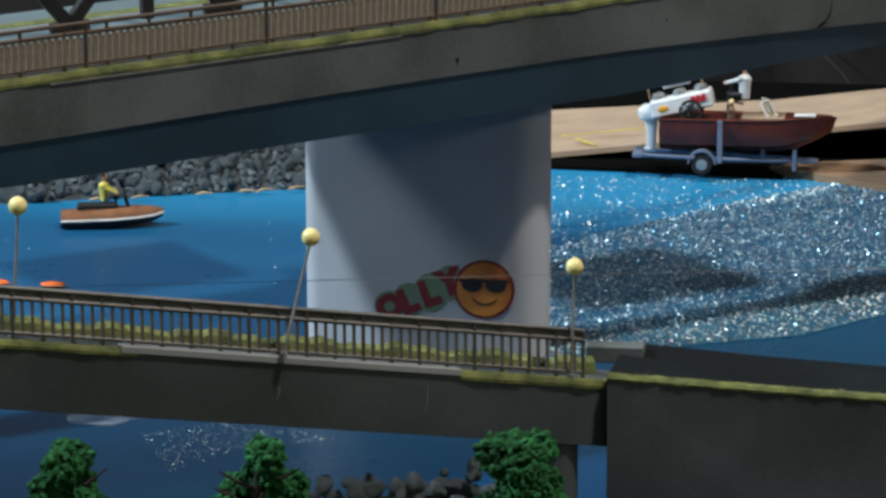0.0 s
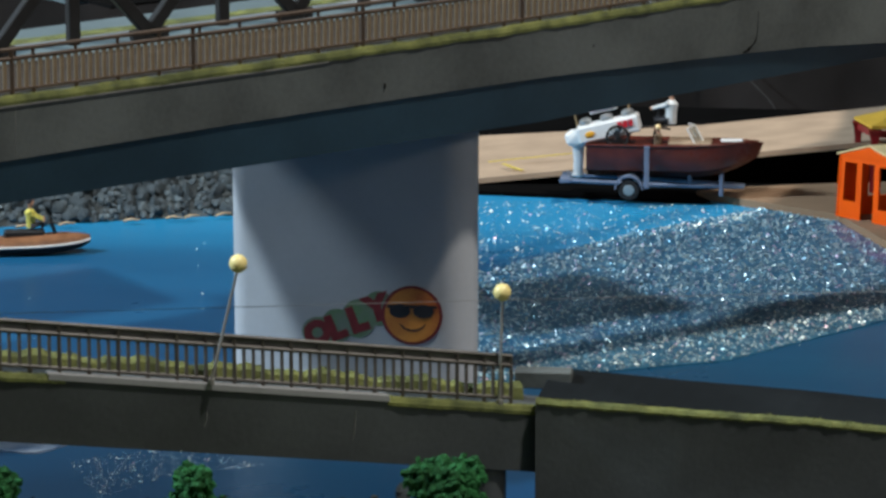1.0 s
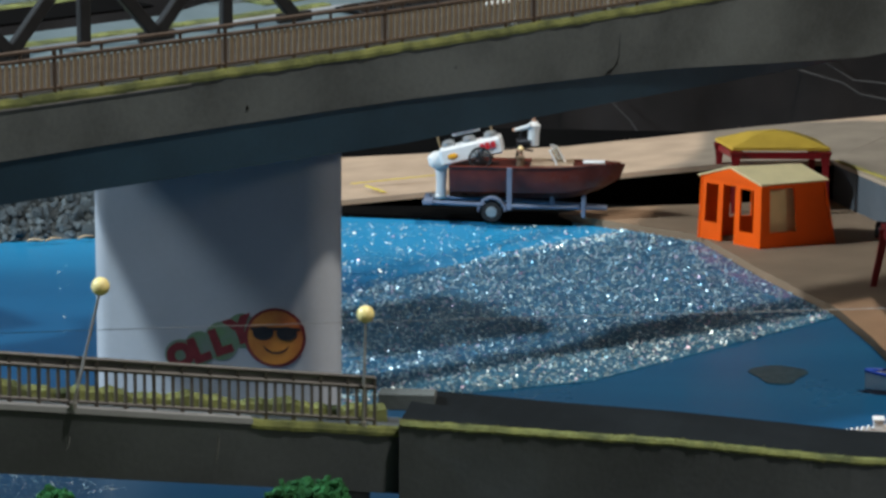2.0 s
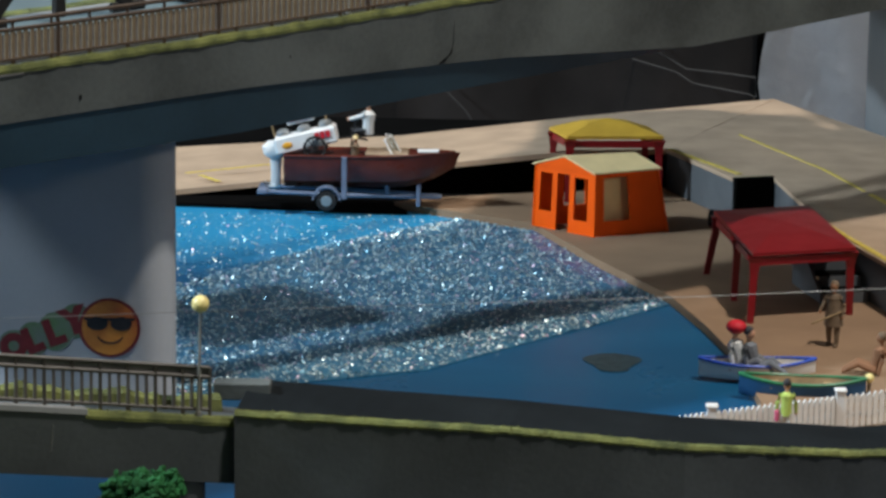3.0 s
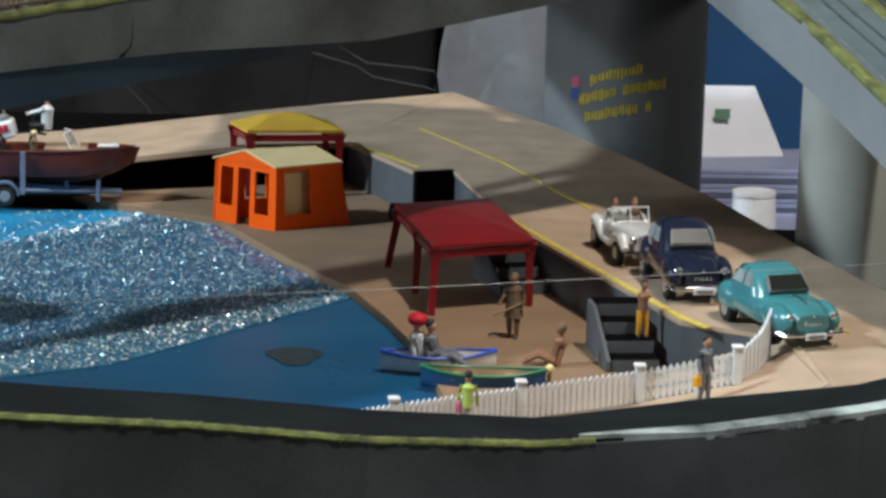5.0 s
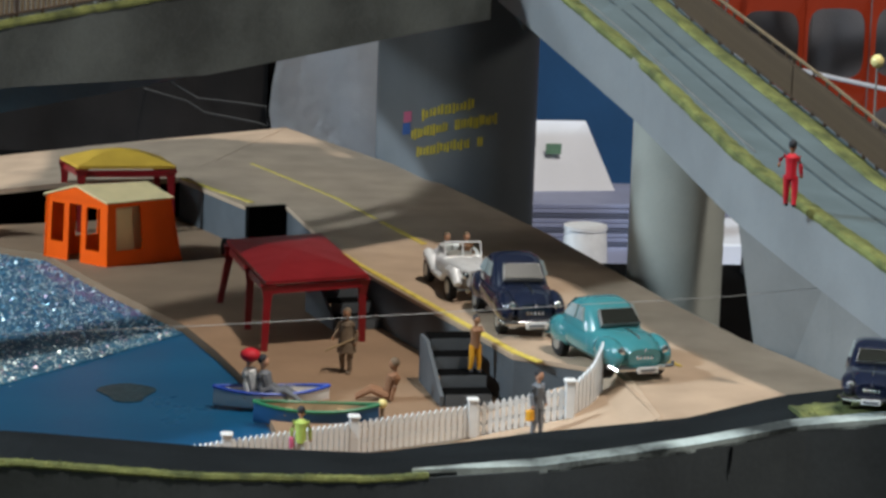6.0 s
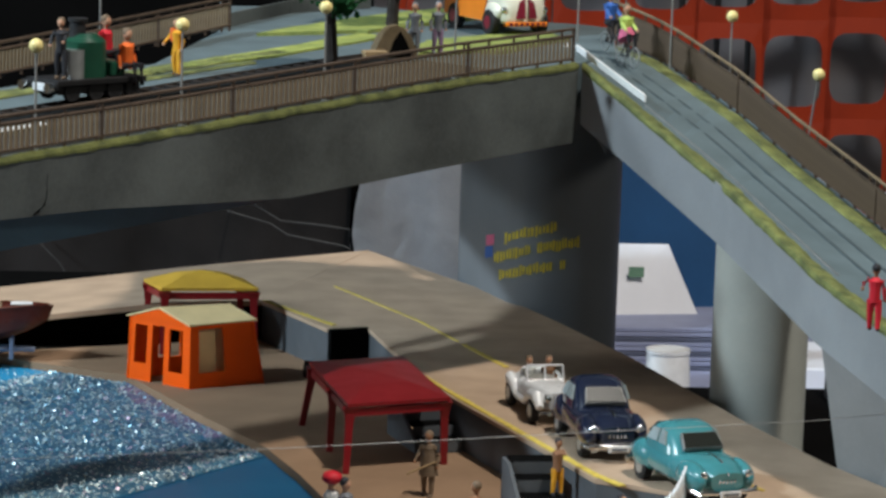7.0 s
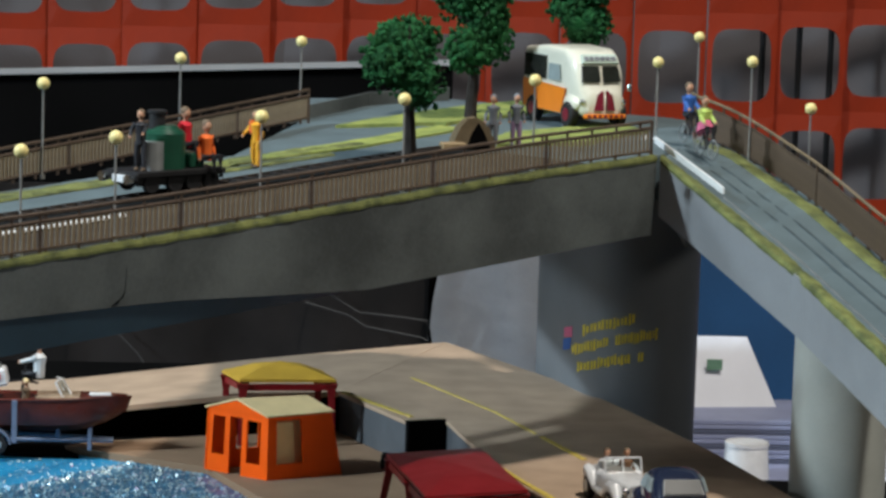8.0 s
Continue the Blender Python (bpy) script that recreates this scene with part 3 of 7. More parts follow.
loft(bm, [[br(0.395 + 0.004 * i, -0.0003, -0.0027), br(0.395 + 0.004 * i, 0.0010, -0.0027), br(0.395 + 0.004 * i, 0.0010, -0.0031), br(0.395 + 0.004 * i, -0.0003, -0.0031)] for i in range(28)])
part("worn_edge", bm, RAIL_PALE, bridge, "pale worn upper edge")

# plaza where the bridge meets the ramp
PLAZA = [br(0.25, 0.10), br(0.10, 0.118), br(0.02, 0.172), (0.05, 1.335, 0), (0.112, 1.332, 0), (0.150, 1.290, 0), (0.192, 1.262, 0), (0.200, 1.25, 0), (0.1900, 1.163, 0), (0.1690, 1.1300, 0)]
bm = fresh()
prism(bm, [(p[0], p[1]) for p in PLAZA], 0.118, lambda x, y: deck_z((Vector((x, y)) - CORNER).dot(ALONG)) - 0.0019)
tagged(part("plaza", bm, DECK), "blue-grey road and square at the bridge end", "road", kind="structure")
# Hidden slab, added to keep the spotlight off the pier behind
bm = fresh()
prism(bm, [(0.186, 1.158), (0.232, 1.110), (0.236, 1.27), (0.195, 1.27)], 0.098, lambda x, y: 0.1195 - max(0.0, x - 0.2) * 0.42)
tagged(part("shade_slab", bm, CONCRETE), "unseen slab under the ramp's head, added to shade the pier", "slab", kind="structure")
bm = fresh()
GR = [[br(0.13, 0.104), br(0.055, 0.110), br(-0.01, 0.122), br(-0.012, 0.108), br(0.06, 0.096)], [br(0.02, 0.150), br(-0.05, 0.166), br(-0.10, 0.17), br(-0.09, 0.135), br(-0.02, 0.128)], [br(0.030, 0.064), br(-0.012, 0.088), br(-0.07, 0.088), br(-0.062, 0.060), br(-0.012, 0.046)]]
for g in GR:
    pts = []
    for k in range(len(g)):
        for j in range(8):
            q = Vector(g[k]).lerp(Vector(g[(k + 1) % len(g)]), j / 8)
            pts.append((q.x + rnd.uniform(-0.001, 0.001), q.y + rnd.uniform(-0.001, 0.001)))
    prism(bm, pts, 0.119, lambda x, y: deck_z((Vector((x, y)) - CORNER).dot(ALONG)) - 0.0006)
tagged(part("grass_patch", bm, GRASS_LIGHT), "patches of yellow-green flock grass on the square", "grass", kind="stuff")
bm = fresh()
KL = [br(0.02, 0.176), Vector((0.075, 1.305, 0)), Vector((0.110, 1.325, 0))]
KL = [Vector((p.x, p.y, deck_z((p.xy - CORNER).dot(ALONG)))) for p in KL]
strip(bm, [p + Vector((0, 0, 0.0035)) for p in KL], [p + Vector((0, 0.003, 0.0035)) for p in KL], thick=0.006)
tagged(part("low_wall", bm, CONCRETE), "low grey wall at the back of the square", "wall", kind="structure")

# ---------------------------------------------------------------- ramp
GROOVE = mat("dark_groove_paint", (0.065, 0.088, 0.098), 0.7)
ramp = thing("ramp", pose(0, 0, 0), "pale grey concrete ramp leading down from the bridge", "ramp", kind="structure")
NEAR = [along(RAMP_NEAR, i / 30) for i in range(31)]
FAR = [along(RAMP_FAR, i / 30) for i in range(31)]
bm = fresh()
strip(bm, [a.lerp(b, 0.02) for a, b in zip(NEAR, FAR)], FAR, thick=0.003)
part("deck", bm, DECK, ramp)
bm = fresh()
loft(bm, [[a.lerp(b, 0.0) + Vector((0, 0, -0.0004)), a.lerp(b, 0.16) + Vector((0, 0, -0.0012)), a.lerp(b, 0.16) + Vector((0, 0, -0.021)), a.lerp(b, 0.01) + Vector((0, 0, -0.021))] for a, b in zip(NEAR, FAR)])
part("beam", bm, CONCRETE_PALE, ramp)
bm = fresh()
strip(bm, [a.lerp(b, 0.15) + Vector((0, 0, -0.008)) for a, b in zip(NEAR, FAR)], [a.lerp(b, 0.98) + Vector((0, 0, -0.008)) for a, b in zip(NEAR, FAR)], thick=0.012)
part("slab", bm, CONCRETE, ramp)
for f0, f1, th in ((0.40, 0.425, 0.0003), (0.57, 0.595, 0.0003)):
    bm = fresh()
    strip(bm, [a.lerp(b, f0) + Vector((0, 0, th)) for a, b in zip(NEAR, FAR)], [a.lerp(b, f1) + Vector((0, 0, th)) for a, b in zip(NEAR, FAR)], thick=0.0008)
    part("rail_groove", bm, GROOVE, ramp)
bm = fresh()
strip(bm, [along(RAMP_NEAR, 0.10 + 0.02 * i).lerp(along(RAMP_FAR, 0.10 + 0.02 * i), 0.165) + Vector((0, 0, 0.0005)) for i in range(22)], [along(RAMP_NEAR, 0.10 + 0.02 * i).lerp(along(RAMP_FAR, 0.10 + 0.02 * i), 0.174) + Vector((0, 0, 0.0005)) for i in range(22)], thick=0.0008)
part("kerb_lip", bm, RAIL_PALE, ramp, "thin pale kerb lip")
bm = fresh()
for f0, f1, hang in ((0.0, 0.13, 0.0016), (0.80, 0.97, 0.0)):
    n = 90
    rows = []
    for i in range(n + 1):
        p, q = along(RAMP_NEAR, i / n), along(RAMP_FAR, i / n)
        rows.append((p.lerp(q, f0) + Vector((0, 0, 0.0002)), (q - p).normalized() * (q - p).length / 0.046))
    verge(bm, rows, -0.0004, (f1 - f0) * 0.046, 0.0010, hang)
tagged(part("grass_verge", bm, GRASS), "yellow-green flock grass along both ramp edges", "grass", kind="stuff")


# ---------------------------------------------------------------- piers and columns
def column(name, c, rx, ry, turn, z0, z1, m, label, taper=1.0, seg=40, power=2.0):
    bm = fresh()
    rings = []
    for k in range(7):
        t = k / 6
        f = 1 + (taper - 1) * t
        ring = []
        for i in range(seg):
            a = 2 * math.pi * i / seg
            ca, sa = math.cos(a), math.sin(a)
            x = rx * f * math.copysign(abs(ca) ** (2 / power), ca)
            y = ry * f * math.copysign(abs(sa) ** (2 / power), sa)
            ring.append((x, y, (z1 - z0) * t))
        rings.append(ring)
    loft(bm, rings)
    ob = part(name, bm, m, smooth=True)
    ob.matrix_basis = pose(c[0], c[1], z0, 0, 0, turn)
    return tagged(ob, label, "bridge pier", kind="structure")


def stadium(near, far, rn, r, n=16):
    """Plan outline of a wall pier with round ends of the radii rn and r."""
    d = (Vector(far) - Vector(near)).normalized()
    a0 = math.atan2(-d.y, -d.x)
    pts = [(near[0] + rn * math.cos(a0 + math.pi * (k / n - 0.5)), near[1] + rn * math.sin(a0 + math.pi * (k / n - 0.5))) for k in range(n + 1)]
    pts += [(far[0] - r * math.cos(a0 + math.pi * (k / n - 0.5)), far[1] - r * math.sin(a0 + math.pi * (k / n - 0.5))) for k in range(n + 1)]
    return pts


def wall_pier(name, near, far, rn, r, z0, z1, m, label):
    bm = fresh()
    prism(bm, stadium(near, far, rn, r), z0, z1)
    return tagged(part(name, bm, m, smooth=True), label, "bridge pier", kind="structure")


PIER_LINE = ((-0.1079, 0.9261), (-0.1708, 0.9472), 0.0080, 0.0080)
COLUMN_LINE = ((0.1891, 1.285), (0.1761, 1.337), 0.0240, 0.0240)
wall_pier("bridge_pier", *PIER_LINE, 0.0, 0.0865, PIER_LIT, "smooth grey wall pier with sprayed lettering")
wall_pier("bridge_column", *COLUMN_LINE, -0.06, 0.1185, PIER_SHADED, "grey wall pier with yellow sprayed lettering")
column("ramp_column", (0.2345, 1.095), 0.0172, 0.0172, 0, -0.06, 0.086, COLUMN_PALE, "round pale grey column under the ramp")
bm = fresh()
AB = [(0.2298, 0.978), (0.2500, 0.937), (0.2880, 0.83), (0.325, 0.86), (0.280, 0.978)]
loft(bm, [[(x + (0.0125 if i == 0 else 0.0), y, -0.01) for i, (x, y) in enumerate(AB)], [(x, y, 0.0592 + (y - 0.978) * 0.16) for x, y in AB]])
tagged(part("ramp_abutment", bm, ABUTMENT_PALE), "pale grey concrete wall carrying the ramp's foot", "abutment", kind="structure")

bm = fresh()
box(bm, 0.11, 0.55, 0.963, 1.50, -0.085, -0.06, bevel=0.002)
tagged(part("lower_board", bm, BLACK), "lower black board under the bridge columns", "baseboard", kind="structure")

# ---------------------------------------------------------------- low front bridge and its road
front = thing("front_bridge", pose(0, 0, 0), "dark grey concrete front bridge with a grass edge", "bridge", kind="structure")
FS = [-0.012 + 0.02 * i for i in range(17)]
bm = fresh()
loft(bm, [[fb(s, 0, -0.0008), fb(s, 0.004, -0.0004), fb(s, 0.0135, -0.0004), fb(s, 0.0135, -0.0172), fb(s, 0.001, -0.0172)] for s in FS])
part("beam", bm, ABUTMENT, front)
bm = fresh()
FNV = Vector((FRONT_DIR.y, -FRONT_DIR.x, 0))
verge(bm, [(fb(-0.010 + 0.0035 * i, 0, -0.0008), FNV) for i in range(14)], -0.0003, 0.0046, 0.0009, 0.0014)
verge(bm, [(fb(0.114 + 0.0035 * i, 0, -0.0008), FNV) for i in range(52)], -0.0003, 0.0040, 0.0007, 0.0012)
verge(bm, [(fb(-0.004 + 0.0035 * i, 0, -0.0004), FNV) for i in range(86)], 0.0075, 0.0132, 0.0046)
tagged(part("grass_verge", bm, GRASS), "yellow-green flock grass along the front bridge", "grass", kind="stuff")
bm = fresh()
loft(bm, [[fb(s, -0.0004, -0.0012), fb(s, -0.0004, 0.0002), fb(s, 0.0030, 0.0003), fb(s, 0.0030, -0.0012)] for s in [0.034 + 0.006 * i for i in range(15)]])
part("kerb", bm, CONCRETE_PALE, front, "pale worn kerb under the railing")
for s, h0, h1, m in ((0.0425, -0.0040, -0.0118, RAIL_PALE), (0.0797, -0.0070, -0.0106, CONCRETE_PALE)):
    bm = fresh()
    tube(bm, [fb(s, 0.0002, h0), fb(s + 0.0002, 0.0004, (h0 + h1) / 2), fb(s + 0.0007, 0.0006, h1)], [0.00008, 0.00015, 0.00005], 6)
    part("scratch", bm, m, front, "pale scratch in the paint")
c0 = fb(0.0065, 0.0075)
FRONT_COLUMN = (c0.x, c0.y)
LIP = [(-0.0665, 0.7490, 0.0453), (-0.0300, 0.752, 0.0427), (0.0016, 0.757, 0.0400), (0.0450, 0.766, 0.0341), (0.0911, 0.785, 0.0280), (0.1397, 0.806, 0.0252), (0.1838, 0.820, 0.0272), (0.2138, 0.826, 0.0310), (0.262, 0.83, 0.034)]
RIM = [(-0.0640, 0.775, 0.0475), (-0.0300, 0.782, 0.0432), (0.0014, 0.790, 0.0394), (0.0481, 0.810, 0.0303), (0.0975, 0.832, 0.0225), (0.1461, 0.860, 0.0209), (0.1923, 0.870, 0.0228), (0.2203, 0.872, 0.0290), (0.268, 0.878, 0.033)]
LP = [along(LIP, i / 60) for i in range(61)]
RP = [along(RIM, i / 60) for i in range(61)]
emb = thing("embankment", pose(0, 0, 0), "grey concrete embankment carrying a black road", "embankment", kind="structure")
bm = fresh()
strip(bm, [p + Vector((0, 0.0025, -0.0002)) for p in LP], RP, thick=0.006)
part("road", bm, ASPHALT, emb)
bm = fresh()
strip(bm, [p + Vector((0, 0, -0.0006)) for p in LP], [p.lerp(q, 0.4) + Vector((0, 0, -0.0024)) for p, q in zip(LP, RP)], thick=0.05)
part("retaining_wall", bm, ABUTMENT, emb)
bm = fresh()
strip(bm, [p + Vector((0, -0.004, -0.0012)) for p in RP], [p + Vector((0, -0.0002, -0.0012)) for p in RP], thick=0.03)
part("back_wall", bm, ASPHALT, emb)
bm = fresh()
tube(bm, [(0.1946, 0.8217, 0.0268), (0.1944, 0.8215, 0.0230), (0.1941, 0.8215, 0.0190)], [0.0004, 0.0003, 0.0001], 6)
part("crack", bm, BLACK, emb, "short dark crack below the kerb")
bm = fresh()
n = 110
EL = [along(LIP, 0.53 * i / n) for i in range(n + 1)]
verge(bm, [(p, (0, 1, 0)) for p in EL], -0.0003, 0.0048, 0.0007, 0.0009)
EL = [along(LIP, 0.87 + 0.13 * i / 30) for i in range(31)]
verge(bm, [(p, (0, 1, 0)) for p in EL], 0.008, 0.026, 0.0012)
tagged(part("grass_verge", bm, GRASS), "yellow-green flock grass on the embankment wall", "grass", kind="stuff")
KERB = mat("worn_white_kerb", (0.52, 0.60, 0.58), 0.5, var=0.5, scale=48, fine=900, bump=0.3, col2=(0.03, 0.035, 0.035))
bm = fresh()
EL = [along(LIP, 0.515 + 0.455 * i / 60) for i in range(61)]
strip(bm, [p + Vector((0, 0.0040 * max(0, 1 - i / 14), 0.0008)) for i, p in enumerate(EL)], [p + Vector((0, 0.0042 + 0.0023 * min(1, i / 14), 0.0011)) for i, p in enumerate(EL)], thick=0.0022)
part("kerb", bm, KERB, emb, "worn white and grey kerb strip")


column("front_column", FRONT_COLUMN, 0.0055, 0.0055, 0, -0.0005, 0.0275, ABUTMENT, "dark round column under the front bridge")


# ---------------------------------------------------------------- railings
def railing(line, label, m, m_hand, m_bal=None, height=0.0122, gap=0.0026, post_every=7, w=0.00055, bal=0.00053, handrail=True, name="railing"):
    """line: a function from metres along to a point and its length."""
    f, length = line
    th = thing(name, Matrix.Translation(f(0)), label, "railing", "railings of the bridges")
    o = f(0)
    bm = fresh()
    box(bm, -bal, bal, -0.0003, 0.0003, 0.0012, height * 0.80)
    me_b = mesh_of("baluster", bm, m_bal or m)
    bm = fresh()
    box(bm, -w, w, -w, w, -0.0010, height, bevel=0.0001)
    me_p = mesh_of("post", bm, m)
    bm = fresh()
    box(bm, -0.0005, 0.0005, -0.0005, 0.0005, -0.0006, 0.0016)
    box(bm, -0.0004, 0.0004, -0.0004, 0.0004, height * 0.80, height)
    me_k = mesh_of("bracket", bm, m)
    count = int(length / gap)
    for i in range(count + 1):
        p = f(i * gap) - o
        if i % 6 == 3:
            piece("bracket", me_k, th, Matrix.Translation(p))
        if i % post_every == 0:
            piece("post", me_p, th, Matrix.Translation(p))
        else:
            q = f(min(length, i * gap + 0.001)) - f(max(0, i * gap - 0.001))
            piece("baluster", me_b, th, pose(*p, 0, 0, math.degrees(math.atan2(q.y, q.x))))
    n = max(2, int(length / 0.01))
    for h, r, mm, nm in ((0.0014, 0.0005, m, "bottom_rail"), (height * 0.80, 0.0006, m, "top_rail")) + (((height, 0.00062, m_hand, "handrail"),) if handrail else ()):
        bm = fresh()
        tube(bm, [f(min(length, i * length / n)) - o + Vector((0, 0, h)) for i in range(n + 1)], r, 6)
        part(nm, bm, mm, th)
    return th


railing((lambda s: br(s, 0.0022, -0.0004), 0.60), "brown plastic railing along the bridge edge", RAIL_BROWN, RAIL_BROWN, BALUSTER, gap=0.0021, bal=0.00048, post_every=26)
railing((lambda s: br(0.60 + s, 0.0022, -0.0004), 0.2), "brown plastic railing along the bridge edge", RAIL_BROWN, RAIL_BROWN, BALUSTER, gap=0.0021, bal=0.00048, post_every=26)
FARLINE = [br(0.0212, 0.164), br(0.1121, 0.139), br(0.2009, 0.123), br(0.325, 0.116)]
FLEN = sum((b - a).length for a, b in zip(FARLINE, FARLINE[1:]))
railing((lambda s: along(FARLINE, min(1, s / FLEN)), FLEN), "brown plastic railing at the back of the bridge", RAIL_BROWN, RAIL_BROWN, BALUSTER, height=0.0122, gap=0.0019, bal=0.00046, post_every=26)
railing((lambda s: br(0.338 + s, 0.168, -0.0010), 0.06), "brown plastic railing behind the truss", RAIL_BROWN, RAIL_BROWN, BALUSTER, gap=0.0021, bal=0.00048, post_every=26)
front_rail = railing((lambda s: fb(0.0015 + s, 0.0022, -0.0002), 0.25), "dark brown railing with a pale handrail on the front bridge", RAIL_DARK, RAIL_DARK, height=0.0120, gap=0.00236, bal=0.00038, post_every=6, w=0.00045)
bm = fresh()
o = fb(0.0015, 0.0022, -0.0002)
loft(bm, [[fb(0.0015 + 0.01 * i, w_, z_) - o for w_, z_ in ((0.0029, 0.0098), (0.0033, 0.0098), (0.0033, 0.0114), (0.0029, 0.0114))] for i in range(26)])
part("pale_rail", bm, RAIL_PALE, front_rail, "pale grey inner rail")
RLINE = [Vector((0.1925, 1.205, 0.1372))] + [along(RAMP_FAR, i / 30).lerp(along(RAMP_NEAR, i / 30), 0.02) for i in range(31)]
RLEN = sum((b - a).length for a, b in zip(RLINE, RLINE[1:]))
railing((lambda s: along(RLINE, min(1, s / RLEN)), RLEN), "brown railing along the far ramp edge", FENCE_BROWN, BALUSTER, FENCE_BROWN, height=0.0152, gap=0.0016, bal=0.00078, post_every=60)


# ---------------------------------------------------------------- street lamps
def street_lamp(at, height=0.0300, lean=(0, 0)):
    th = thing("street_lamp", Matrix.Translation(at), "thin metal street lamp with a cream globe", "lamp", "street lamps on the bridges")
    top = (lean[0], lean[1], height)
    bm = fresh()
    tube(bm, [(0, 0, 0), lerp((0, 0, 0), top, 0.5), top], [0.00042, 0.00036, 0.00034], 8)
    part("post", bm, POST, th, smooth=True)
    bm = fresh()
    ball(bm, (lean[0] * 1.05, lean[1] * 1.05, height + 0.0018), 0.00222, seg=16, rings=12)
    part("globe", bm, GLOBE, th, smooth=True)
    bm = fresh()
    tube(bm, [(0, 0, -0.0006), (0, 0, 0.0008)], 0.0009, 8)
    part("foot", bm, POST, th)
    return th


for s, w, h in ((0.1342, -0.0093, 0.031), (0.0141, 0.177, 0.0304), (0.0924, 0.1567, 0.0300), (0.1797, 0.1253, 0.0292), (0.3009, -0.0253, 0.031), (0.2634, -0.0215, 0.031), (0.1998, -0.0138, 0.031), (0.0584, 0.0049, 0.031)):
    if w < 0.05:
        # near-edge lamps stand just inside the railing
        k = (0.0048 - w)
        p = low(s, w, -h)
        d = (p - Vector(EYE))
        t = 1 + k / d.xy.dot(BACK)
        q = Vector(EYE) + d * t
        s2 = (q.xy - CORNER).dot(ALONG)
        g = br(s2, 0.0048)
        street_lamp(g, q.z - g.z - 0.0018)
    else:
        g = br(s, w)
        street_lamp(g, datum_z(s) + h - 0.0018 - g.z)
street_lamp((0.1797, 1.200, 0.135), 0.0270)
street_lamp((0.2034, 1.250, 0.1400), 0.0290)
street_lamp((0.2091, 1.160, 0.1290), 0.0367, (0, 0))
street_lamp((0.2285, 1.143, 0.1180), 0.0322)
street_lamp((0.2455, 1.088, 0.1045), 0.0310, (0.0024, -0.006))
street_lamp((0.2745, 0.985, 0.0790), 0.0315)
street_lamp(fb(0.1425, 0.0050), 0.0290, (0.002, 0))
street_lamp(fb(0.0790, -0.0012, 0.0010), 0.0265, (0.0060, 0.003))
street_lamp(fb(0.0050, 0.0010), 0.0262, (0.0006, 0))

BLADE = ([(-1, 0, 0), (1, 0, 0), (0.25, 0.0001, 1), (-0.25, 0.0001, 1)], [(0, 1, 2, 3)])
tagged(swarm("grass_fibres", BLADE, BLADES, GRASS), "loose yellow-green grass fibres on the verges", "grass", kind="stuff")


# ---------------------------------------------------------------- glitter on the water
def inside(p, poly):
    x, y = p
    c = False
    for (x0, y0), (x1, y1) in zip(poly, poly[1:] + poly[:1]):
        if (y0 > y) != (y1 > y) and x < (x1 - x0) * (y - y0) / (y1 - y0) + x0:
            c = not c
    return c


DENSE = [(-0.150, 1.04), (-0.1179, 1.0915), (-0.0612, 1.1744), (-0.019, 1.2200), (0.010, 1.1960), (0.0326, 1.1330), (0.0569, 1.0740), (-0.0253, 0.9744), (-0.0623, 0.9560), (-0.1049, 0.93), (-0.135, 0.93)]
SPARSE = [(-0.17, 1.02), (-0.17, 1.222), (-0.019, 1.222), (0.010, 1.196), (0.05, 1.07), (-0.10, 0.93)]
UNDER = [(-0.2061, 0.8363), (-0.1806, 0.8545), (-0.150, 0.838), (-0.1757, 0.8233), (-0.1894, 0.7995)]
FLAKES = [mat("glitter_silver", (0.74, 0.87, 0.88), 0.42, metal=0.5, var=0.05, bump=0.0), mat("glitter_pink", (0.80, 0.62, 0.76), 0.42, metal=0.5, var=0.05, bump=0.0), mat("glitter_aqua", (0.36, 0.66, 0.82), 0.42, metal=0.5, var=0.05, bump=0.0), mat("glitter_gold", (0.72, 0.74, 0.62), 0.42, metal=0.5, var=0.05, bump=0.0)]
rnd = random.Random(11)
FLAKE = ([(-1, -1, 0), (1, -1, 0), (1, 1, 0), (-1, 1, 0)], [(0, 1, 2, 3)])
sets = [[], [], [], []]
for poly, count, box_ in ((DENSE, 20000, (-0.215, 0.06, 0.93, 1.225)), (SPARSE, 6000, (-0.17, 0.06, 0.93, 1.225)), (UNDER, 900, (-0.21, -0.15, 0.795, 0.86)), ([(-0.35, 0.90), (-0.19, 0.90), (-0.19, 1.16), (-0.35, 1.12)], 60, (-0.35, -0.19, 0.90, 1.16))):
    made = 0
    while made < count:
        x, y = rnd.uniform(box_[0], box_[1]), rnd.uniform(box_[2], box_[3])
        if not inside((x, y), poly):
            continue
        made += 1
        size = rnd.uniform(0.00020, 0.00052) * (1.4 if rnd.random() < 0.04 else 1) * (0.4 if poly is UNDER else 1)
        m = pose(x, y, 0.0007, rnd.gauss(0, 24), rnd.gauss(0, 24), rnd.uniform(0, 360)) @ Matrix.Diagonal((size, size * rnd.uniform(0.5, 1), size, 1))
        sets[rnd.choices((0, 1, 2, 3), (7, 0.8, 3.0, 0.4))[0]].append(m)
for ms, mm in zip(sets, FLAKES):
    tagged(swarm("glitter", FLAKE, ms, mm), "tiny glitter flakes scattered on the painted water", "glitter", kind="stuff")
FILM = mat("blue_glitter_varnish", (0.050, 0.19, 0.31), 0.45, var=0.4, scale=60, fine=1400, bump=0.5, col2=(0.024, 0.110, 0.20), spec=0.25, depth=0.0005)
bm = fresh()
prism(bm, DENSE, 0.0001, 0.0004)
tagged(part("water_patch", bm, FILM), "grey-blue glitter varnish brushed over the water", "varnish", kind="structure")
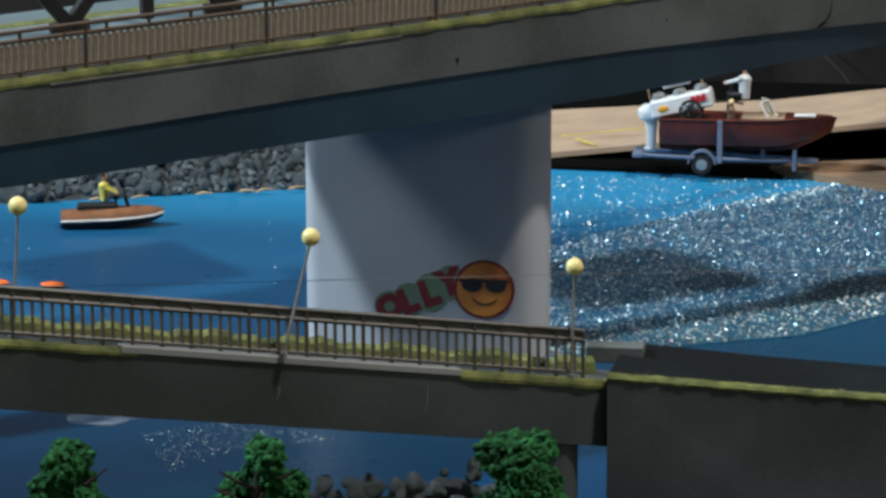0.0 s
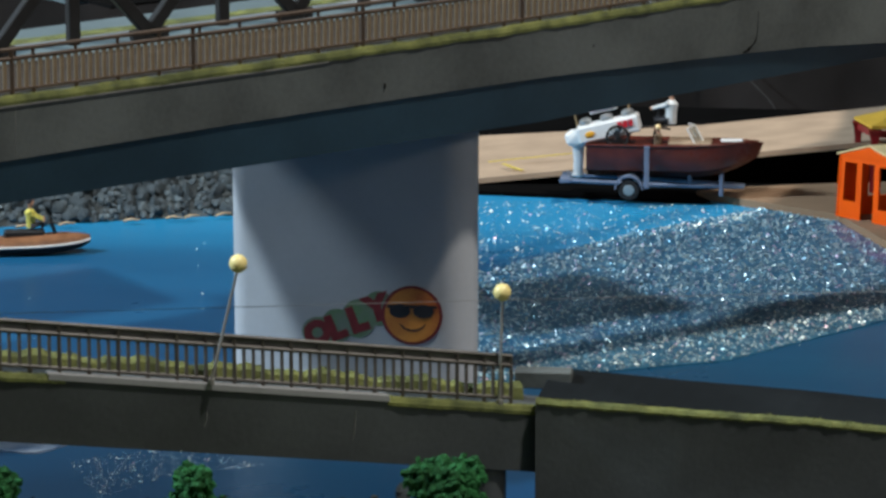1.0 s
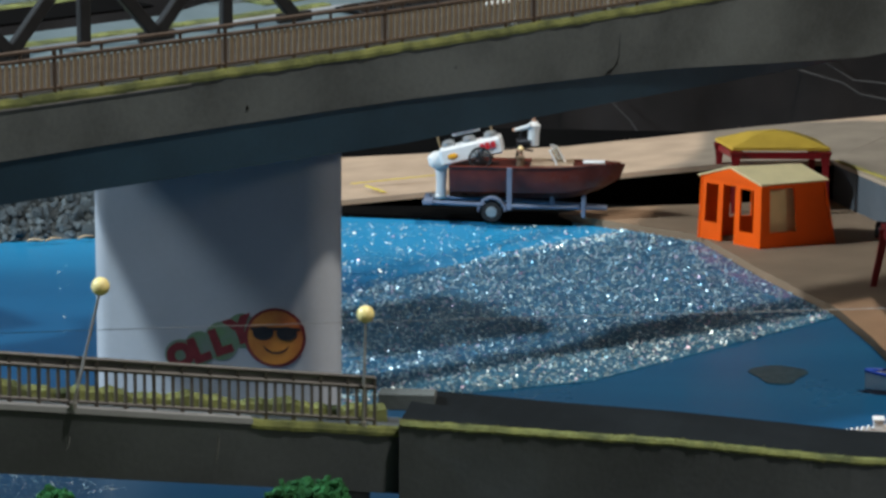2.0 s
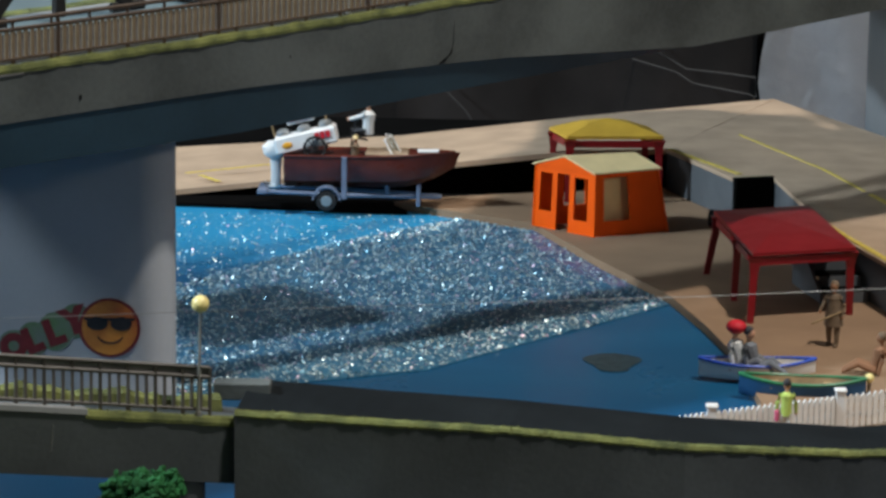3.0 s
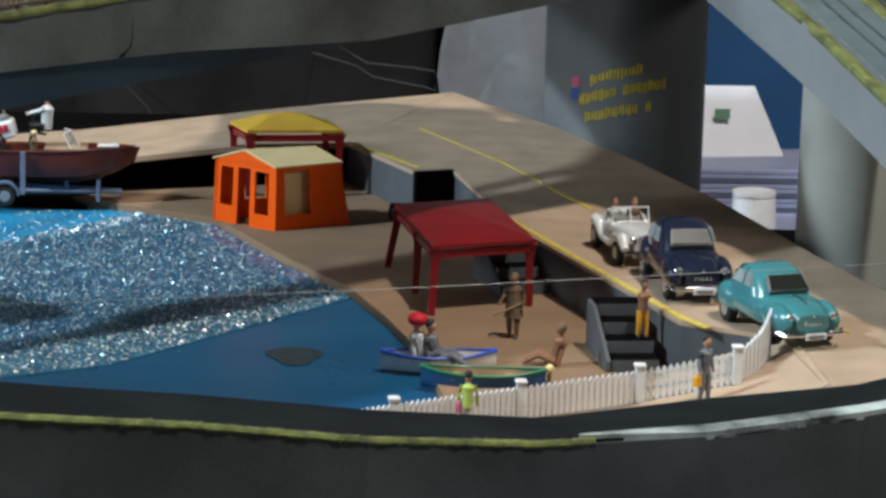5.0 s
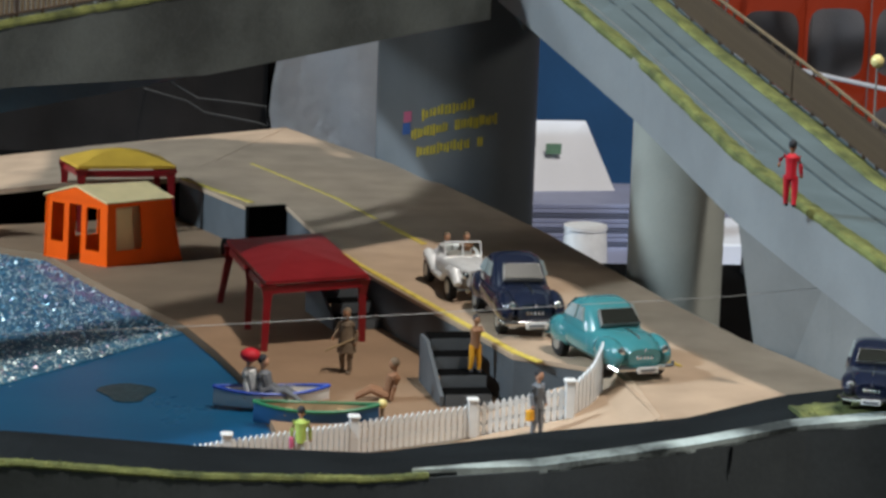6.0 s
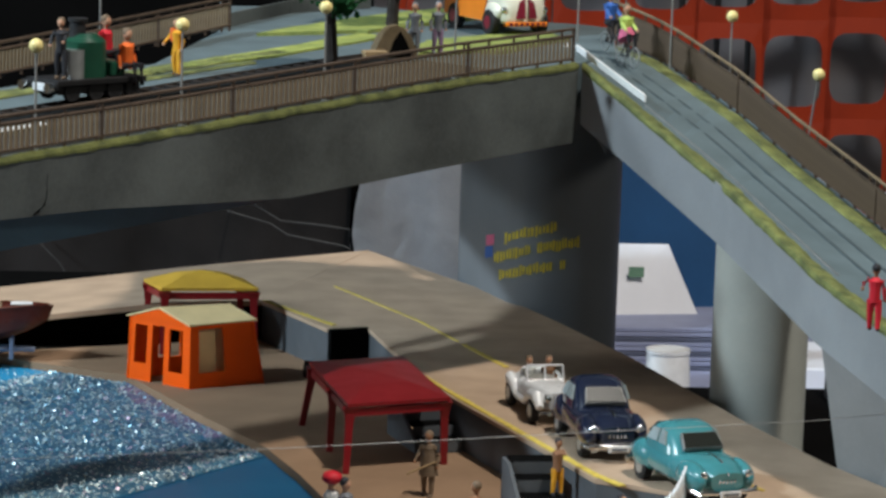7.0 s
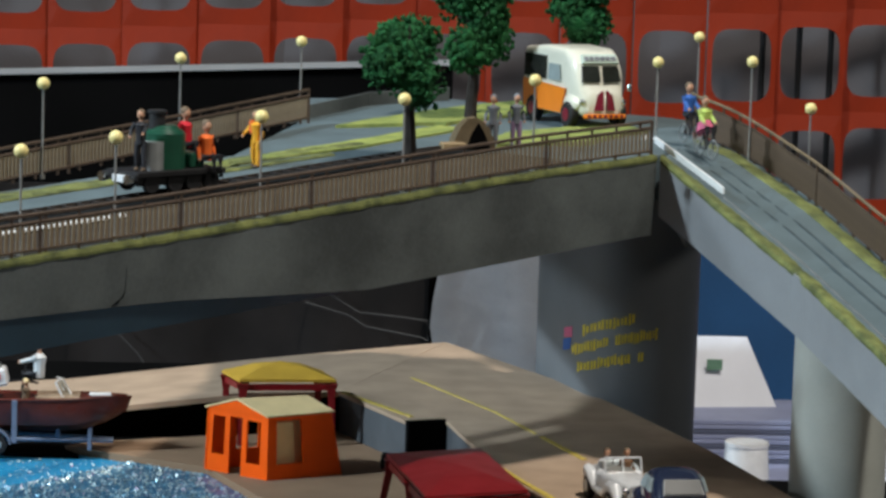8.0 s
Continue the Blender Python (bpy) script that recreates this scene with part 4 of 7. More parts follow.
# Reflection of the orange tent, painted on the water as a lilac patch
bm = fresh()
prism(bm, [(0.0095, 1.199), (0.0320, 1.1345), (0.0445, 1.1020), (0.0400, 1.1010), (0.0290, 1.1150), (0.0150, 1.1500), (0.0070, 1.1800)], 0.0004, 0.00055)
tagged(part("water_patch", bm, mat("lilac_tent_reflection", (0.22, 0.17, 0.30), 0.5, var=0.5, scale=90, fine=1400, bump=0.4, col2=(0.06, 0.13, 0.24))), "painted lilac reflection of the tent along the beach edge", "varnish", kind="structure")
bm = fresh()
pts = [(0.0345 + 0.0085 * math.cos(a) * (1 + 0.25 * math.sin(3 * a)), 0.9895 + 0.0125 * math.sin(a)) for a in [k * math.pi / 12 for k in range(24)]]
prism(bm, pts, 0.0, 0.0003)
tagged(part("paint_stain", bm, mat("dark_water_stain", (0.03, 0.06, 0.075), 0.4, var=0.4, scale=300)), "dark smudge of paint on the blue water", "stain", kind="structure")
bm = fresh()
pts = [(-0.2205 + 0.010 * math.cos(a) * (1 + 0.2 * math.sin(2 * a)), 0.853 + 0.010 * math.sin(a)) for a in [k * math.pi / 12 for k in range(24)]]
prism(bm, pts, 0.0, 0.0006)
tagged(part("foam_patch", bm, mat("white_wave_paint", (0.30, 0.36, 0.44), 0.5, var=0.6, scale=110, fine=900, col2=(0.05, 0.11, 0.21))), "patch of white wave paint under the front bridge", "paint", kind="structure")


# ---------------------------------------------------------------- rocks
ROCKS = []
for k in range(6):
    bm = fresh()
    bmesh.ops.create_icosphere(bm, subdivisions=2, radius=1)
    r2 = random.Random(k)
    cuts = [(Vector((r2.gauss(0, 1), r2.gauss(0, 1), r2.gauss(0, 1))).normalized(), r2.uniform(0.55, 0.9)) for _ in range(9)]
    for v in bm.verts:
        for nrm, d in cuts:
            over = v.co.dot(nrm) - d
            if over > 0:
                v.co -= nrm * over
        v.co *= 1 + r2.uniform(-0.03, 0.03)
    ROCKS.append(mesh_of("rock", bm, ROCK))


def rock_at(x, y, z, size, parent, r2):
    piece("rock", r2.choice(ROCKS), parent, pose(x, y, z, r2.uniform(0, 360), r2.uniform(0, 360), r2.uniform(0, 360)) @ Matrix.Diagonal((size * r2.uniform(0.8, 1.3), size * r2.uniform(0.8, 1.2), size * r2.uniform(0.6, 0.9), 1)))


r2 = random.Random(21)
bank = thing("rock_bank", pose(0, 0, 0), "bank of grey cast rocks along the far shore", "rocks", kind="structure")
bm = fresh()
BL = [(-0.60, 1.06), (-0.3323, 1.140), (-0.2726, 1.166), (-0.2228, 1.184), (-0.197, 1.196)]
strip(bm, [(x, y, 0.0) for x, y in BL], [(x - 0.02, y + 0.09, 0.050) for x, y in BL], thick=0.01)
part("core", bm, mat("dark_rock_bed", (0.075, 0.092, 0.10), 0.9, var=0.4), bank)
for i in range(260):
    q = along([(x, y, 0) for x, y in BL[1:5]], r2.random() * 1.0)
    k = r2.random() ** 1.3
    rock_at(q.x - 0.014 * k - 0.0 + r2.uniform(-0.004, 0.004), q.y + 0.072 * k + r2.uniform(-0.002, 0.002), 0.002 + 0.040 * k, r2.uniform(0.0022, 0.0042), bank, r2)
for i in range(40):
    q = along([(x, y, 0) for x, y in BL[0:2]], 0.5 + 0.5 * r2.random())
    k = r2.random()
    rock_at(q.x - 0.014 * k, q.y + 0.06 * k, 0.002 + 0.034 * k, r2.uniform(0.003, 0.006), bank, r2)
ms = []
for i in range(2600):
    q = along([(x, y, 0) for x, y in BL[1:5]], r2.random())
    k = r2.random()
    sz = r2.uniform(0.0008, 0.0019)
    ms.append(pose(q.x - 0.014 * k + r2.uniform(-0.004, 0.004), q.y + 0.080 * k, 0.0012 + 0.0445 * k, r2.uniform(0, 360), r2.uniform(0, 360), r2.uniform(0, 360)) @ Matrix.Diagonal((sz * 1.25, sz, sz * r2.uniform(0.5, 0.9), 1)))
tagged(swarm("rubble", ico(1, 0.38, 2), ms, ROCK, bank), kind="stuff")
DRIFT = mat("pale_driftwood", (0.55, 0.42, 0.27), 0.7, var=0.3, scale=300)
for i, (x, y) in enumerate(((-0.262, 1.162), (-0.247, 1.169), (-0.240, 1.1705), (-0.285, 1.152), (-0.2285, 1.176), (-0.300, 1.146))):
    bm = fresh()
    tube(bm, [(0, 0, 0), (0.003, 0.0004, 0.0006), (0.0065, 0, 0.0004)], [0.0005, 0.0007, 0.0003], 6)
    tagged(part("driftwood", bm, DRIFT, at=pose(x, y - 0.002, 0.0016, 0, 0, r2.uniform(0, 40))), "pale driftwood stick lying at the rocks' foot", "driftwood", "driftwood along the shore")
pile = thing("rock_pile", pose(0, 0, 0), "pile of dark grey cast rocks at the front shore", "rocks", kind="structure")
for i in range(280):
    x = r2.uniform(-0.150, -0.078)
    top = 0.0285 - abs(x + 0.106) * 0.22
    k = r2.random()
    rock_at(x, 0.722 + r2.uniform(-0.012, 0.012), top * k, r2.uniform(0.0015, 0.0031), pile, r2)


# ---------------------------------------------------------------- trees
def tree(at, height, radius, crown_mid, label, seed, clumps=1500, squash=1.0, cone=0.0):
    th = thing("tree", Matrix.Translation(at), label, "tree", "foam trees")
    r3 = random.Random(seed)
    bm = fresh()
    bend = r3.uniform(-0.001, 0.001)
    tube(bm, [(0, 0, -0.001), (0, 0, 0.002), (bend, 0, crown_mid * 0.5), (bend * 2, bend, crown_mid), (bend * 2, bend, height * 0.9)], [0.0036, 0.0026, 0.0021, 0.0013, 0.0003], 9)
    for k in range(6):
        a = r3.uniform(0, 6.28)
        z = crown_mid * r3.uniform(0.65, 1.1)
        rr = radius * r3.uniform(0.5, 0.8)
        tube(bm, [(bend, 0, z), (rr * 0.5 * math.cos(a), rr * 0.5 * math.sin(a), z + 0.002), (rr * math.cos(a), rr * math.sin(a), z + 0.005)], [0.0007, 0.0005, 0.0002], 5)
    part("trunk", bm, BARK, th)
    lobes = [(Vector((r3.uniform(-0.55, 0.55), r3.uniform(-0.55, 0.55), r3.uniform(-0.6, 0.75))) * radius, radius * r3.uniform(0.38, 0.62)) for _ in range(11)]
    if cone:
        lobes = []
        for k in range(20):
            h = r3.random() ** 1.3
            a, d = r3.uniform(0, 6.28), radius * (1.05 - cone * h) * r3.uniform(0.25, 0.8)
            lobes.append((Vector((d * math.cos(a), d * math.sin(a), radius * (-0.9 + 1.8 * h))), radius * (0.40 - 0.16 * h) * r3.uniform(0.8, 1.2)))
    ms = []
    while len(ms) < clumps:
        c, rr = r3.choice(lobes)
        d = Vector((r3.gauss(0, 1), r3.gauss(0, 1), r3.gauss(0, 1))).normalized()
        p = c + d * rr * r3.uniform(0.7, 1.08)
        p.z *= squash
        sz = r3.uniform(0.0006, 0.0014)
        ms.append(pose(p.x, p.y, p.z + crown_mid, r3.uniform(0, 360), r3.uniform(0, 360), r3.uniform(0, 360)) @ Matrix.Diagonal((sz, sz * r3.uniform(0.6, 1), sz * r3.uniform(0.5, 1), 1)))
    for c, rr in lobes:
        k = rr * 0.86
        for _ in range(14):
            d = Vector((r3.gauss(0, 1), r3.gauss(0, 1), r3.gauss(0, 1))).normalized()
            p = c + d * rr * 0.45
            p.z *= squash
            ms.append(pose(p.x, p.y, p.z + crown_mid, r3.uniform(0, 360), r3.uniform(0, 360), r3.uniform(0, 360)) @ Matrix.Diagonal((k * 0.5, k * 0.45, k * 0.42, 1)))
    crown = swarm("crown", ico(1, 0.45, seed), ms, LEAF, th)
    return th


def on_deck(s, w):
    return br(s, w, -0.002)


tree(on_deck(0.0668, 0.058), 0.055, 0.0170, 0.0345, "green foam tree with a dark trunk beside the railing", 1, 1700, 1.05)
tree(on_deck(-0.0393, 0.1349), 0.062, 0.0160, 0.0400, "tall green foam tree on the square", 2, 1700, 1.25)
tree((0.1577, 1.272, 0.1335), 0.070, 0.0160, 0.0478, "green foam tree behind the van", 3, 1500, 1.0)
for k, (x, z, r) in enumerate(((-0.1828, 0.0440, 0.0128), (-0.1388, 0.0463, 0.0140), (-0.0791, 0.0480, 0.0165), (-0.226, 0.042, 0.0120))):
    tree((x, 0.672, 0.0), z, r, z - r * 0.86, "dark green foam tree in front of the low bridge", 10 + k, 2300, 1.0, 0.55)
bm = fresh()
prism(bm, [(-0.5, 0.53), (0.1, 0.62), (0.1, 0.70), (-0.05, 0.705), (-0.15, 0.700), (-0.5, 0.69)], -0.0005, 0.003)
tagged(part("ground", bm, GRASS_DARK), "dark green grass strip at the front edge", "ground", kind="structure")

# ---------------------------------------------------------------- steel truss on the bridge
for w, lab in ((0.062, "dark steel truss standing beside the bridge footpath"),):
    th = thing("truss", pose(0, 0, 0), lab, "truss")
    P0, H = 0.0246, 0.0290
    bottoms = [0.3208 + 2 * P0 * k for k in range(9)]
    tops = [0.3208 + P0 + 2 * P0 * k for k in range(8)]

    def member(a, b, wd, nm="diagonal"):
        a, b = Vector(a), Vector(b)
        d = b - a
        bm = fresh()
        box(bm, -wd / 2, wd / 2, -wd * 0.4, wd * 0.4, 0, d.length, bevel=wd * 0.08)
        z = d.normalized()
        y = Vector((BACK.x, BACK.y, 0))
        x = y.cross(z).normalized()
        y = z.cross(x)
        part(nm, bm, STEEL_DARK, th, at=Matrix.Translation(a) @ Matrix((x, y, z)).transposed().to_4x4())

    for k, t in enumerate(tops):
        member(br(bottoms[k], w, 0.001), br(t, w, H), 0.0038)
        member(br(bottoms[k + 1], w, 0.001), br(t, w, H), 0.0038)
        member(br(t, w, 0.0), br(t, w, H), 0.0036, "vertical")
    member(br(tops[0], w, H), br(tops[-1], w, H), 0.0034, "top_chord")
    for b in bottoms:
        member(br(b - 0.006, w, 0.0006), br(b + 0.006, w, 0.0006), 0.0030, "foot_plate")

# track on the bridge
track = thing("track", pose(0, 0, 0), "narrow railway track laid on the bridge deck", "track")
for w in (0.0560, 0.0660):
    bm = fresh()
    strip(bm, [br(0.04 + 0.02 * i, w, 0.0012) for i in range(14)], [br(0.04 + 0.02 * i, w + 0.0009, 0.0012) for i in range(14)], thick=0.0014)
    part("rail", bm, mat("dark_rail", (0.10, 0.085, 0.075), 0.45, metal=0.6), track)
bm = fresh()
strip(bm, [br(0.04 + 0.02 * i, 0.0520, 0.0002) for i in range(14)], [br(0.04 + 0.02 * i, 0.0705, 0.0002) for i in range(14)], thick=0.0005)
part("dark_deck_strip", bm, ASPHALT, track)
bm = fresh()
box(bm, -0.00045, 0.00045, 0.0, 0.013, 0.0002, 0.0009)
me_sl = mesh_of("sleeper", bm, BARK)
ang = math.degrees(math.atan2(BACK.y, BACK.x)) - 90
for i in range(40):
    p = br(0.06 + 0.0060 * i, 0.0548, 0.0001)
    piece("sleeper", me_sl, track, pose(*p, 0, 0, ang))
bm = fresh()
strip(bm, [br(0.212 + 0.004 * i, 0.0370, 0.0004) for i in range(14)], [br(0.212 + 0.004 * i, 0.0405, 0.0004) for i in range(14)], thick=0.0006)
tagged(part("road_marking", bm, WHITE), "white road marking near the railing", "marking", kind="structure")


# ---------------------------------------------------------------- camping tents on the beach
def bil(q, u, v):
    a, b, c, d = [Vector(p) for p in q]
    return a.lerp(b, u).lerp(d.lerp(c, u), v)


def panel(bm, quad, holes, thick=0.0007, mi=0):
    """A wall panel (corners: bottom left, bottom right, top right, top left) with rectangular holes in shares of its size."""
    us = sorted({0.0, 1.0, *[h[0] for h in holes], *[h[1] for h in holes]})
    vs = sorted({0.0, 1.0, *[h[2] for h in holes], *[h[3] for h in holes]})
    nrm = (Vector(quad[1]) - Vector(quad[0])).cross(Vector(quad[3]) - Vector(quad[0])).normalized() * thick
    n0 = len(bm.faces)
    cell = lambda i, j: 0 <= i < len(us) - 1 and 0 <= j < len(vs) - 1 and not any(h[0] <= us[i] < h[1] and h[2] <= vs[j] < h[3] for h in holes)
    f, b = {}, {}
    for i, u in enumerate(us):
        for j, v in enumerate(vs):
            p = bil(quad, u, v)
            f[i, j], b[i, j] = bm.verts.new(p), bm.verts.new(p - nrm)
    for i in range(len(us) - 1):
        for j in range(len(vs) - 1):
            if not cell(i, j):
                continue
            bm.faces.new((f[i, j], f[i + 1, j], f[i + 1, j + 1], f[i, j + 1]))
            bm.faces.new((b[i, j], b[i, j + 1], b[i + 1, j + 1], b[i + 1, j]))
            for di, dj, a, c in ((-1, 0, (i, j + 1), (i, j)), (1, 0, (i + 1, j), (i + 1, j + 1)), (0, -1, (i, j), (i + 1, j)), (0, 1, (i + 1, j + 1), (i, j + 1))):
                if not cell(i + di, j + dj):
                    bm.faces.new((f[a], f[c], b[c], b[a]))
    put(bm, n0, mi)


def frame_tent():
    th = thing("frame_tent", pose(0.0326, 1.1746, 0.003), "bright orange plastic frame tent with a cream roof", "tent")
    A, B, D = Vector((0, 0, 0)), Vector((0.0292, 0.0141, 0)), Vector((-0.0236, 0.0208, 0))
    C = B + D
    h = 0.0242
    mid = (A + B + C + D) / 4
    up = lambda p, k=0.10: p.lerp(mid, k) + Vector((0, 0, h))
    Au, Bu, Cu, Du = up(A, 0.04), up(B, 0.17), up(C, 0.16), up(D, 0.04)
    ridge0, ridge1 = (Au + Du) / 2 + Vector((0, 0, 0.0048)), (Bu + Cu) / 2 + Vector((0, 0, 0.0042))
    for quad, holes in (((A, B, Bu, Au), [(0.13, 0.50, 0.24, 0.93)]), ((B, C, Cu, Bu), []), ((C, D, Du, Cu), [(0.3, 0.6, 0.3, 0.85)]), ((D, A, Au, Du), [(0.10, 0.30, 0.28, 0.90), (0.38, 0.58, 0.0, 0.92), (0.66, 0.88, 0.22, 0.90)])):
        bm = fresh()
        panel(bm, [p for p in quad], holes, 0.0009)
        part("wall", bm, ORANGE, th)
    for a, b, r in ((Au, Du, ridge0), (Bu, Cu, ridge1)):
        bm = fresh()
        n = (b - a).cross(Vector((0, 0, 1))).normalized() * 0.0004
        v = [bm.verts.new(p + s * n) for s in (-1, 1) for p in (a, b, r)]
        bm.faces.new(v[:3])
        bm.faces.new(v[3:])
        for i in range(3):
            j = (i + 1) % 3
            bm.faces.new((v[i], v[j], v[3 + j], v[3 + i]))
        part("gable", bm, ORANGE, th)
    for a, b in ((Au, Bu), (Du, Cu)):
        e = (a - ridge0) * 0.04
        bm = fresh()
        o0, o1 = (ridge0 - ridge1) * 0.03, (ridge1 - ridge0) * 0.03
        strip(bm, [ridge0 + o0 + Vector((0, 0, 0.0007)), ridge1 + o1 + Vector((0, 0, 0.0007))], [a + e + o0 + Vector((0, 0, 0.0007)), b + e + o1 + Vector((0, 0, 0.0007))], thick=0.0006)
        part("roof", bm, CANVAS, th, "cream canvas-coloured roof panel")
    bm = fresh()
    panel(bm, [A.lerp(D, 0.16).lerp(B, 0.12), B.lerp(C, 0.16).lerp(A, 0.12), Bu.lerp(Cu, 0.16).lerp(Au, 0.12) - Vector((0, 0, 0.0008)), Au.lerp(Du, 0.16).lerp(Bu, 0.12) - Vector((0, 0, 0.0008))], [], 0.0006)
    part("inner_curtain", bm, CANVAS, th, "cream inner tent wall")


frame_tent()


def gazebo(corners, z0, z1, peak, m_roof, label, legs):
    """corners: four eave corners in order."""
    base_ = Vector((*corners[0], z0))
    th = thing("gazebo", Matrix.Translation(base_), label, "gazebo", "party gazebos on the beach")
    E4 = [Vector((x, y, z1)) - base_ for x, y in corners]
    mid = sum(E4, Vector()) / 4
    bm = fresh()
    n0 = len(bm.faces)
    top = [bm.verts.new(p + (p - mid).normalized() * 0.0006 + Vector((0, 0, 0.0006))) for p in E4]
    inner = [bm.verts.new(p.lerp(mid, 0.55) + Vector((0, 0, peak * 0.75))) for p in E4]
    apex = bm.verts.new(mid + Vector((0, 0, peak)))
    low = [bm.verts.new(p + (p - mid).normalized() * 0.0006 - Vector((0, 0, 0.0006))) for p in E4]
    ceil = [bm.verts.new(p.lerp(mid, 0.06) - Vector((0, 0, 0.0006))) for p in E4]
    for i in range(4):
        j = (i + 1) % 4
        bm.faces.new((top[i], top[j], inner[j], inner[i]))
        bm.faces.new((inner[i], inner[j], apex))
        bm.faces.new((low[i], low[j], top[j], top[i]))
        bm.faces.new((ceil[i], ceil[j], low[j], low[i]))
    bm.faces.new(ceil)
    part("roof", bm, m_roof, th, smooth=False)
    for i in range(4):
        j = (i + 1) % 4
        bm = fresh()
        d = (E4[j] - E4[i])
        nrm = d.cross(Vector((0, 0, 1))).normalized() * 0.0007
        a, b = E4[i].lerp(E4[j], 0.02) - Vector((0, 0, 0.0014)), E4[i].lerp(E4[j], 0.98) - Vector((0, 0, 0.0014))
        a, b = a.lerp(Vector((mid.x, mid.y, a.z)), 0.03), b.lerp(Vector((mid.x, mid.y, b.z)), 0.03)
        loft(bm, [[a - nrm, a + nrm, a + nrm - Vector((0, 0, 0.0026)), a - nrm - Vector((0, 0, 0.0026))], [b - nrm, b + nrm, b + nrm - Vector((0, 0, 0.0026)), b - nrm - Vector((0, 0, 0.0026))]])
        part("eave_beam", bm, RED, th, "red plastic eave beam")
    for u, v, splay in legs:
        t = E4[0].lerp(E4[1], u).lerp(E4[3].lerp(E4[2], u), v)
        t = t.lerp(Vector((mid.x, mid.y, t.z)), 0.06)
        out = (t - mid)
        out.z = 0
        out = out.normalized() * splay
        foot = Vector((t.x + out.x, t.y + out.y, 0.0))
        bm = fresh()
        rings = []
        for k, wd in ((0, 0.0011), (0.75, 0.0013), (0.92, 0.0019), (1.0, 0.0026)):
            c = foot.lerp(t - Vector((0, 0, 0.0012)), k)
            rings.append([c + Vector((sx * wd, sy * wd, 0)) for sx, sy in ((-1, -1), (1, -1), (1, 1), (-1, 1))])
        loft(bm, rings)
        part("leg", bm, RED, th, "red plastic leg")


gazebo([(0.0825, 1.0385), (0.1180, 1.0515), (0.1085, 1.1235), (0.0740, 1.1105)], 0.003, 0.0262, 0.0034, RED, "dark red plastic gazebo with open sides", [(0, 0, 0.0040), (1, 0, 0.0006), (0, 1, 0.0060), (1, 1, 0.0010), (0, 0.45, 0.0010)])
gazebo([(0.0232, 1.2440), (0.0610, 1.2475), (0.0560, 1.2690), (0.0165, 1.2650)], 0.003, 0.0292, 0.0062, OCHRE, "ochre-roofed gazebo with red legs behind the tent", [(0, 0, 0.0008), (1, 0, 0.0008), (0, 1, 0.0008), (1, 1, 0.0008)])


# ---------------------------------------------------------------- stairs from the quay to the beach
def stairs(at, turn, label, steps=4, width=0.018, tread=0.0095, rise=0.0041):
    """Steps run down along local -y from the quay edge, beside a low side wall."""
    th = thing("stairs", pose(*at, 0, 0, turn), label, "stairs", "quay stairs")
    for i in range(steps):
        z = -i * rise
        bm = fresh()
        box(bm, -width / 2, width / 2, -(i + 1) * tread, -i * tread + 0.0006, z - 0.0007, z, bevel=0.0002)
        part("tread", bm, BLACK, th, "black step tread")
        bm = fresh()
        box(bm, -width / 2 + 0.0003, width / 2 - 0.0003, -(i + 1) * tread - 0.0002, -(i + 1) * tread + 0.0008, z - rise, z - 0.0003)
        part("riser", bm, QUAY_WALL, th)
    bm = fresh()
    x = -width / 2 - 0.0003
    v = [(0.001, -0.0008), (-tread, -0.0008), (-steps * tread, -(steps - 1) * rise - 0.0008), (-steps * tread, -steps * rise), (0.001, -steps * rise)]
    loft(bm, [[(x - 0.0012, y, z) for y, z in v], [(x, y, z) for y, z in v]])
    part("side_wall", bm, QUAY_WALL, th, "grey side wall of the stairs")
    return th


stairs((0.1390, 0.9950, 0.0196), 4, "grey quay stairs with black treads down to the beach", 4, 0.0155, 0.0086, 0.0041)
stairs((0.1110, 1.1010, 0.0196), 12, "grey quay stairs with black treads behind the gazebo", 4, 0.0160, 0.0080, 0.0041)
bm = fresh()
box(bm, -0.0084, 0.0084, -0.0030, 0.0, 0, 0.0172, bevel=0.0003)
tagged(part("locker", bm, BLACK, at=pose(0.0952, 1.2145, 0.003, 0, 0, 20)), "black box standing against the quay wall", "locker")
bm = fresh()
tube(bm, [(0, -0.002, 0.0034), (0, 0.002, 0.0034)], 0.0034, 16)
tagged(part("tyre", bm, RUBBER, at=pose(0.0800, 1.1990, 0.003, 0, 0, 70), smooth=True), "black tyre leaning at the foot of the quay wall", "tyre")


# ---------------------------------------------------------------- white picket fence
FENCE = [(0.0470, 0.8734, 0.003), (0.0597, 0.8819, 0.003), (0.0988, 0.9028, 0.003), (0.1360, 0.9150, 0.0052), (0.1650, 0.9120, 0.0119), (0.1735, 0.9200, 0.0146), (0.1776, 0.9280, 0.0160)]
fence = thing("picket_fence", pose(0, 0, 0), "white plastic picket fence at the beach edge", "fence")
FL_ = sum((Vector(b) - Vector(a)).length for a, b in zip(FENCE, FENCE[1:]))
bm = fresh()
prism(bm, [(-0.00072, 0), (0.00072, 0), (0.00072, 0.0092), (0, 0.0102), (-0.00072, 0.0092)], -0.00035, 0.00035)
bmesh.ops.transform(bm, matrix=pose(0, 0, 0, 90, 0, 0), verts=bm.verts)
me_pick = mesh_of("picket", bm, WHITE)
count = int(FL_ / 0.00195)
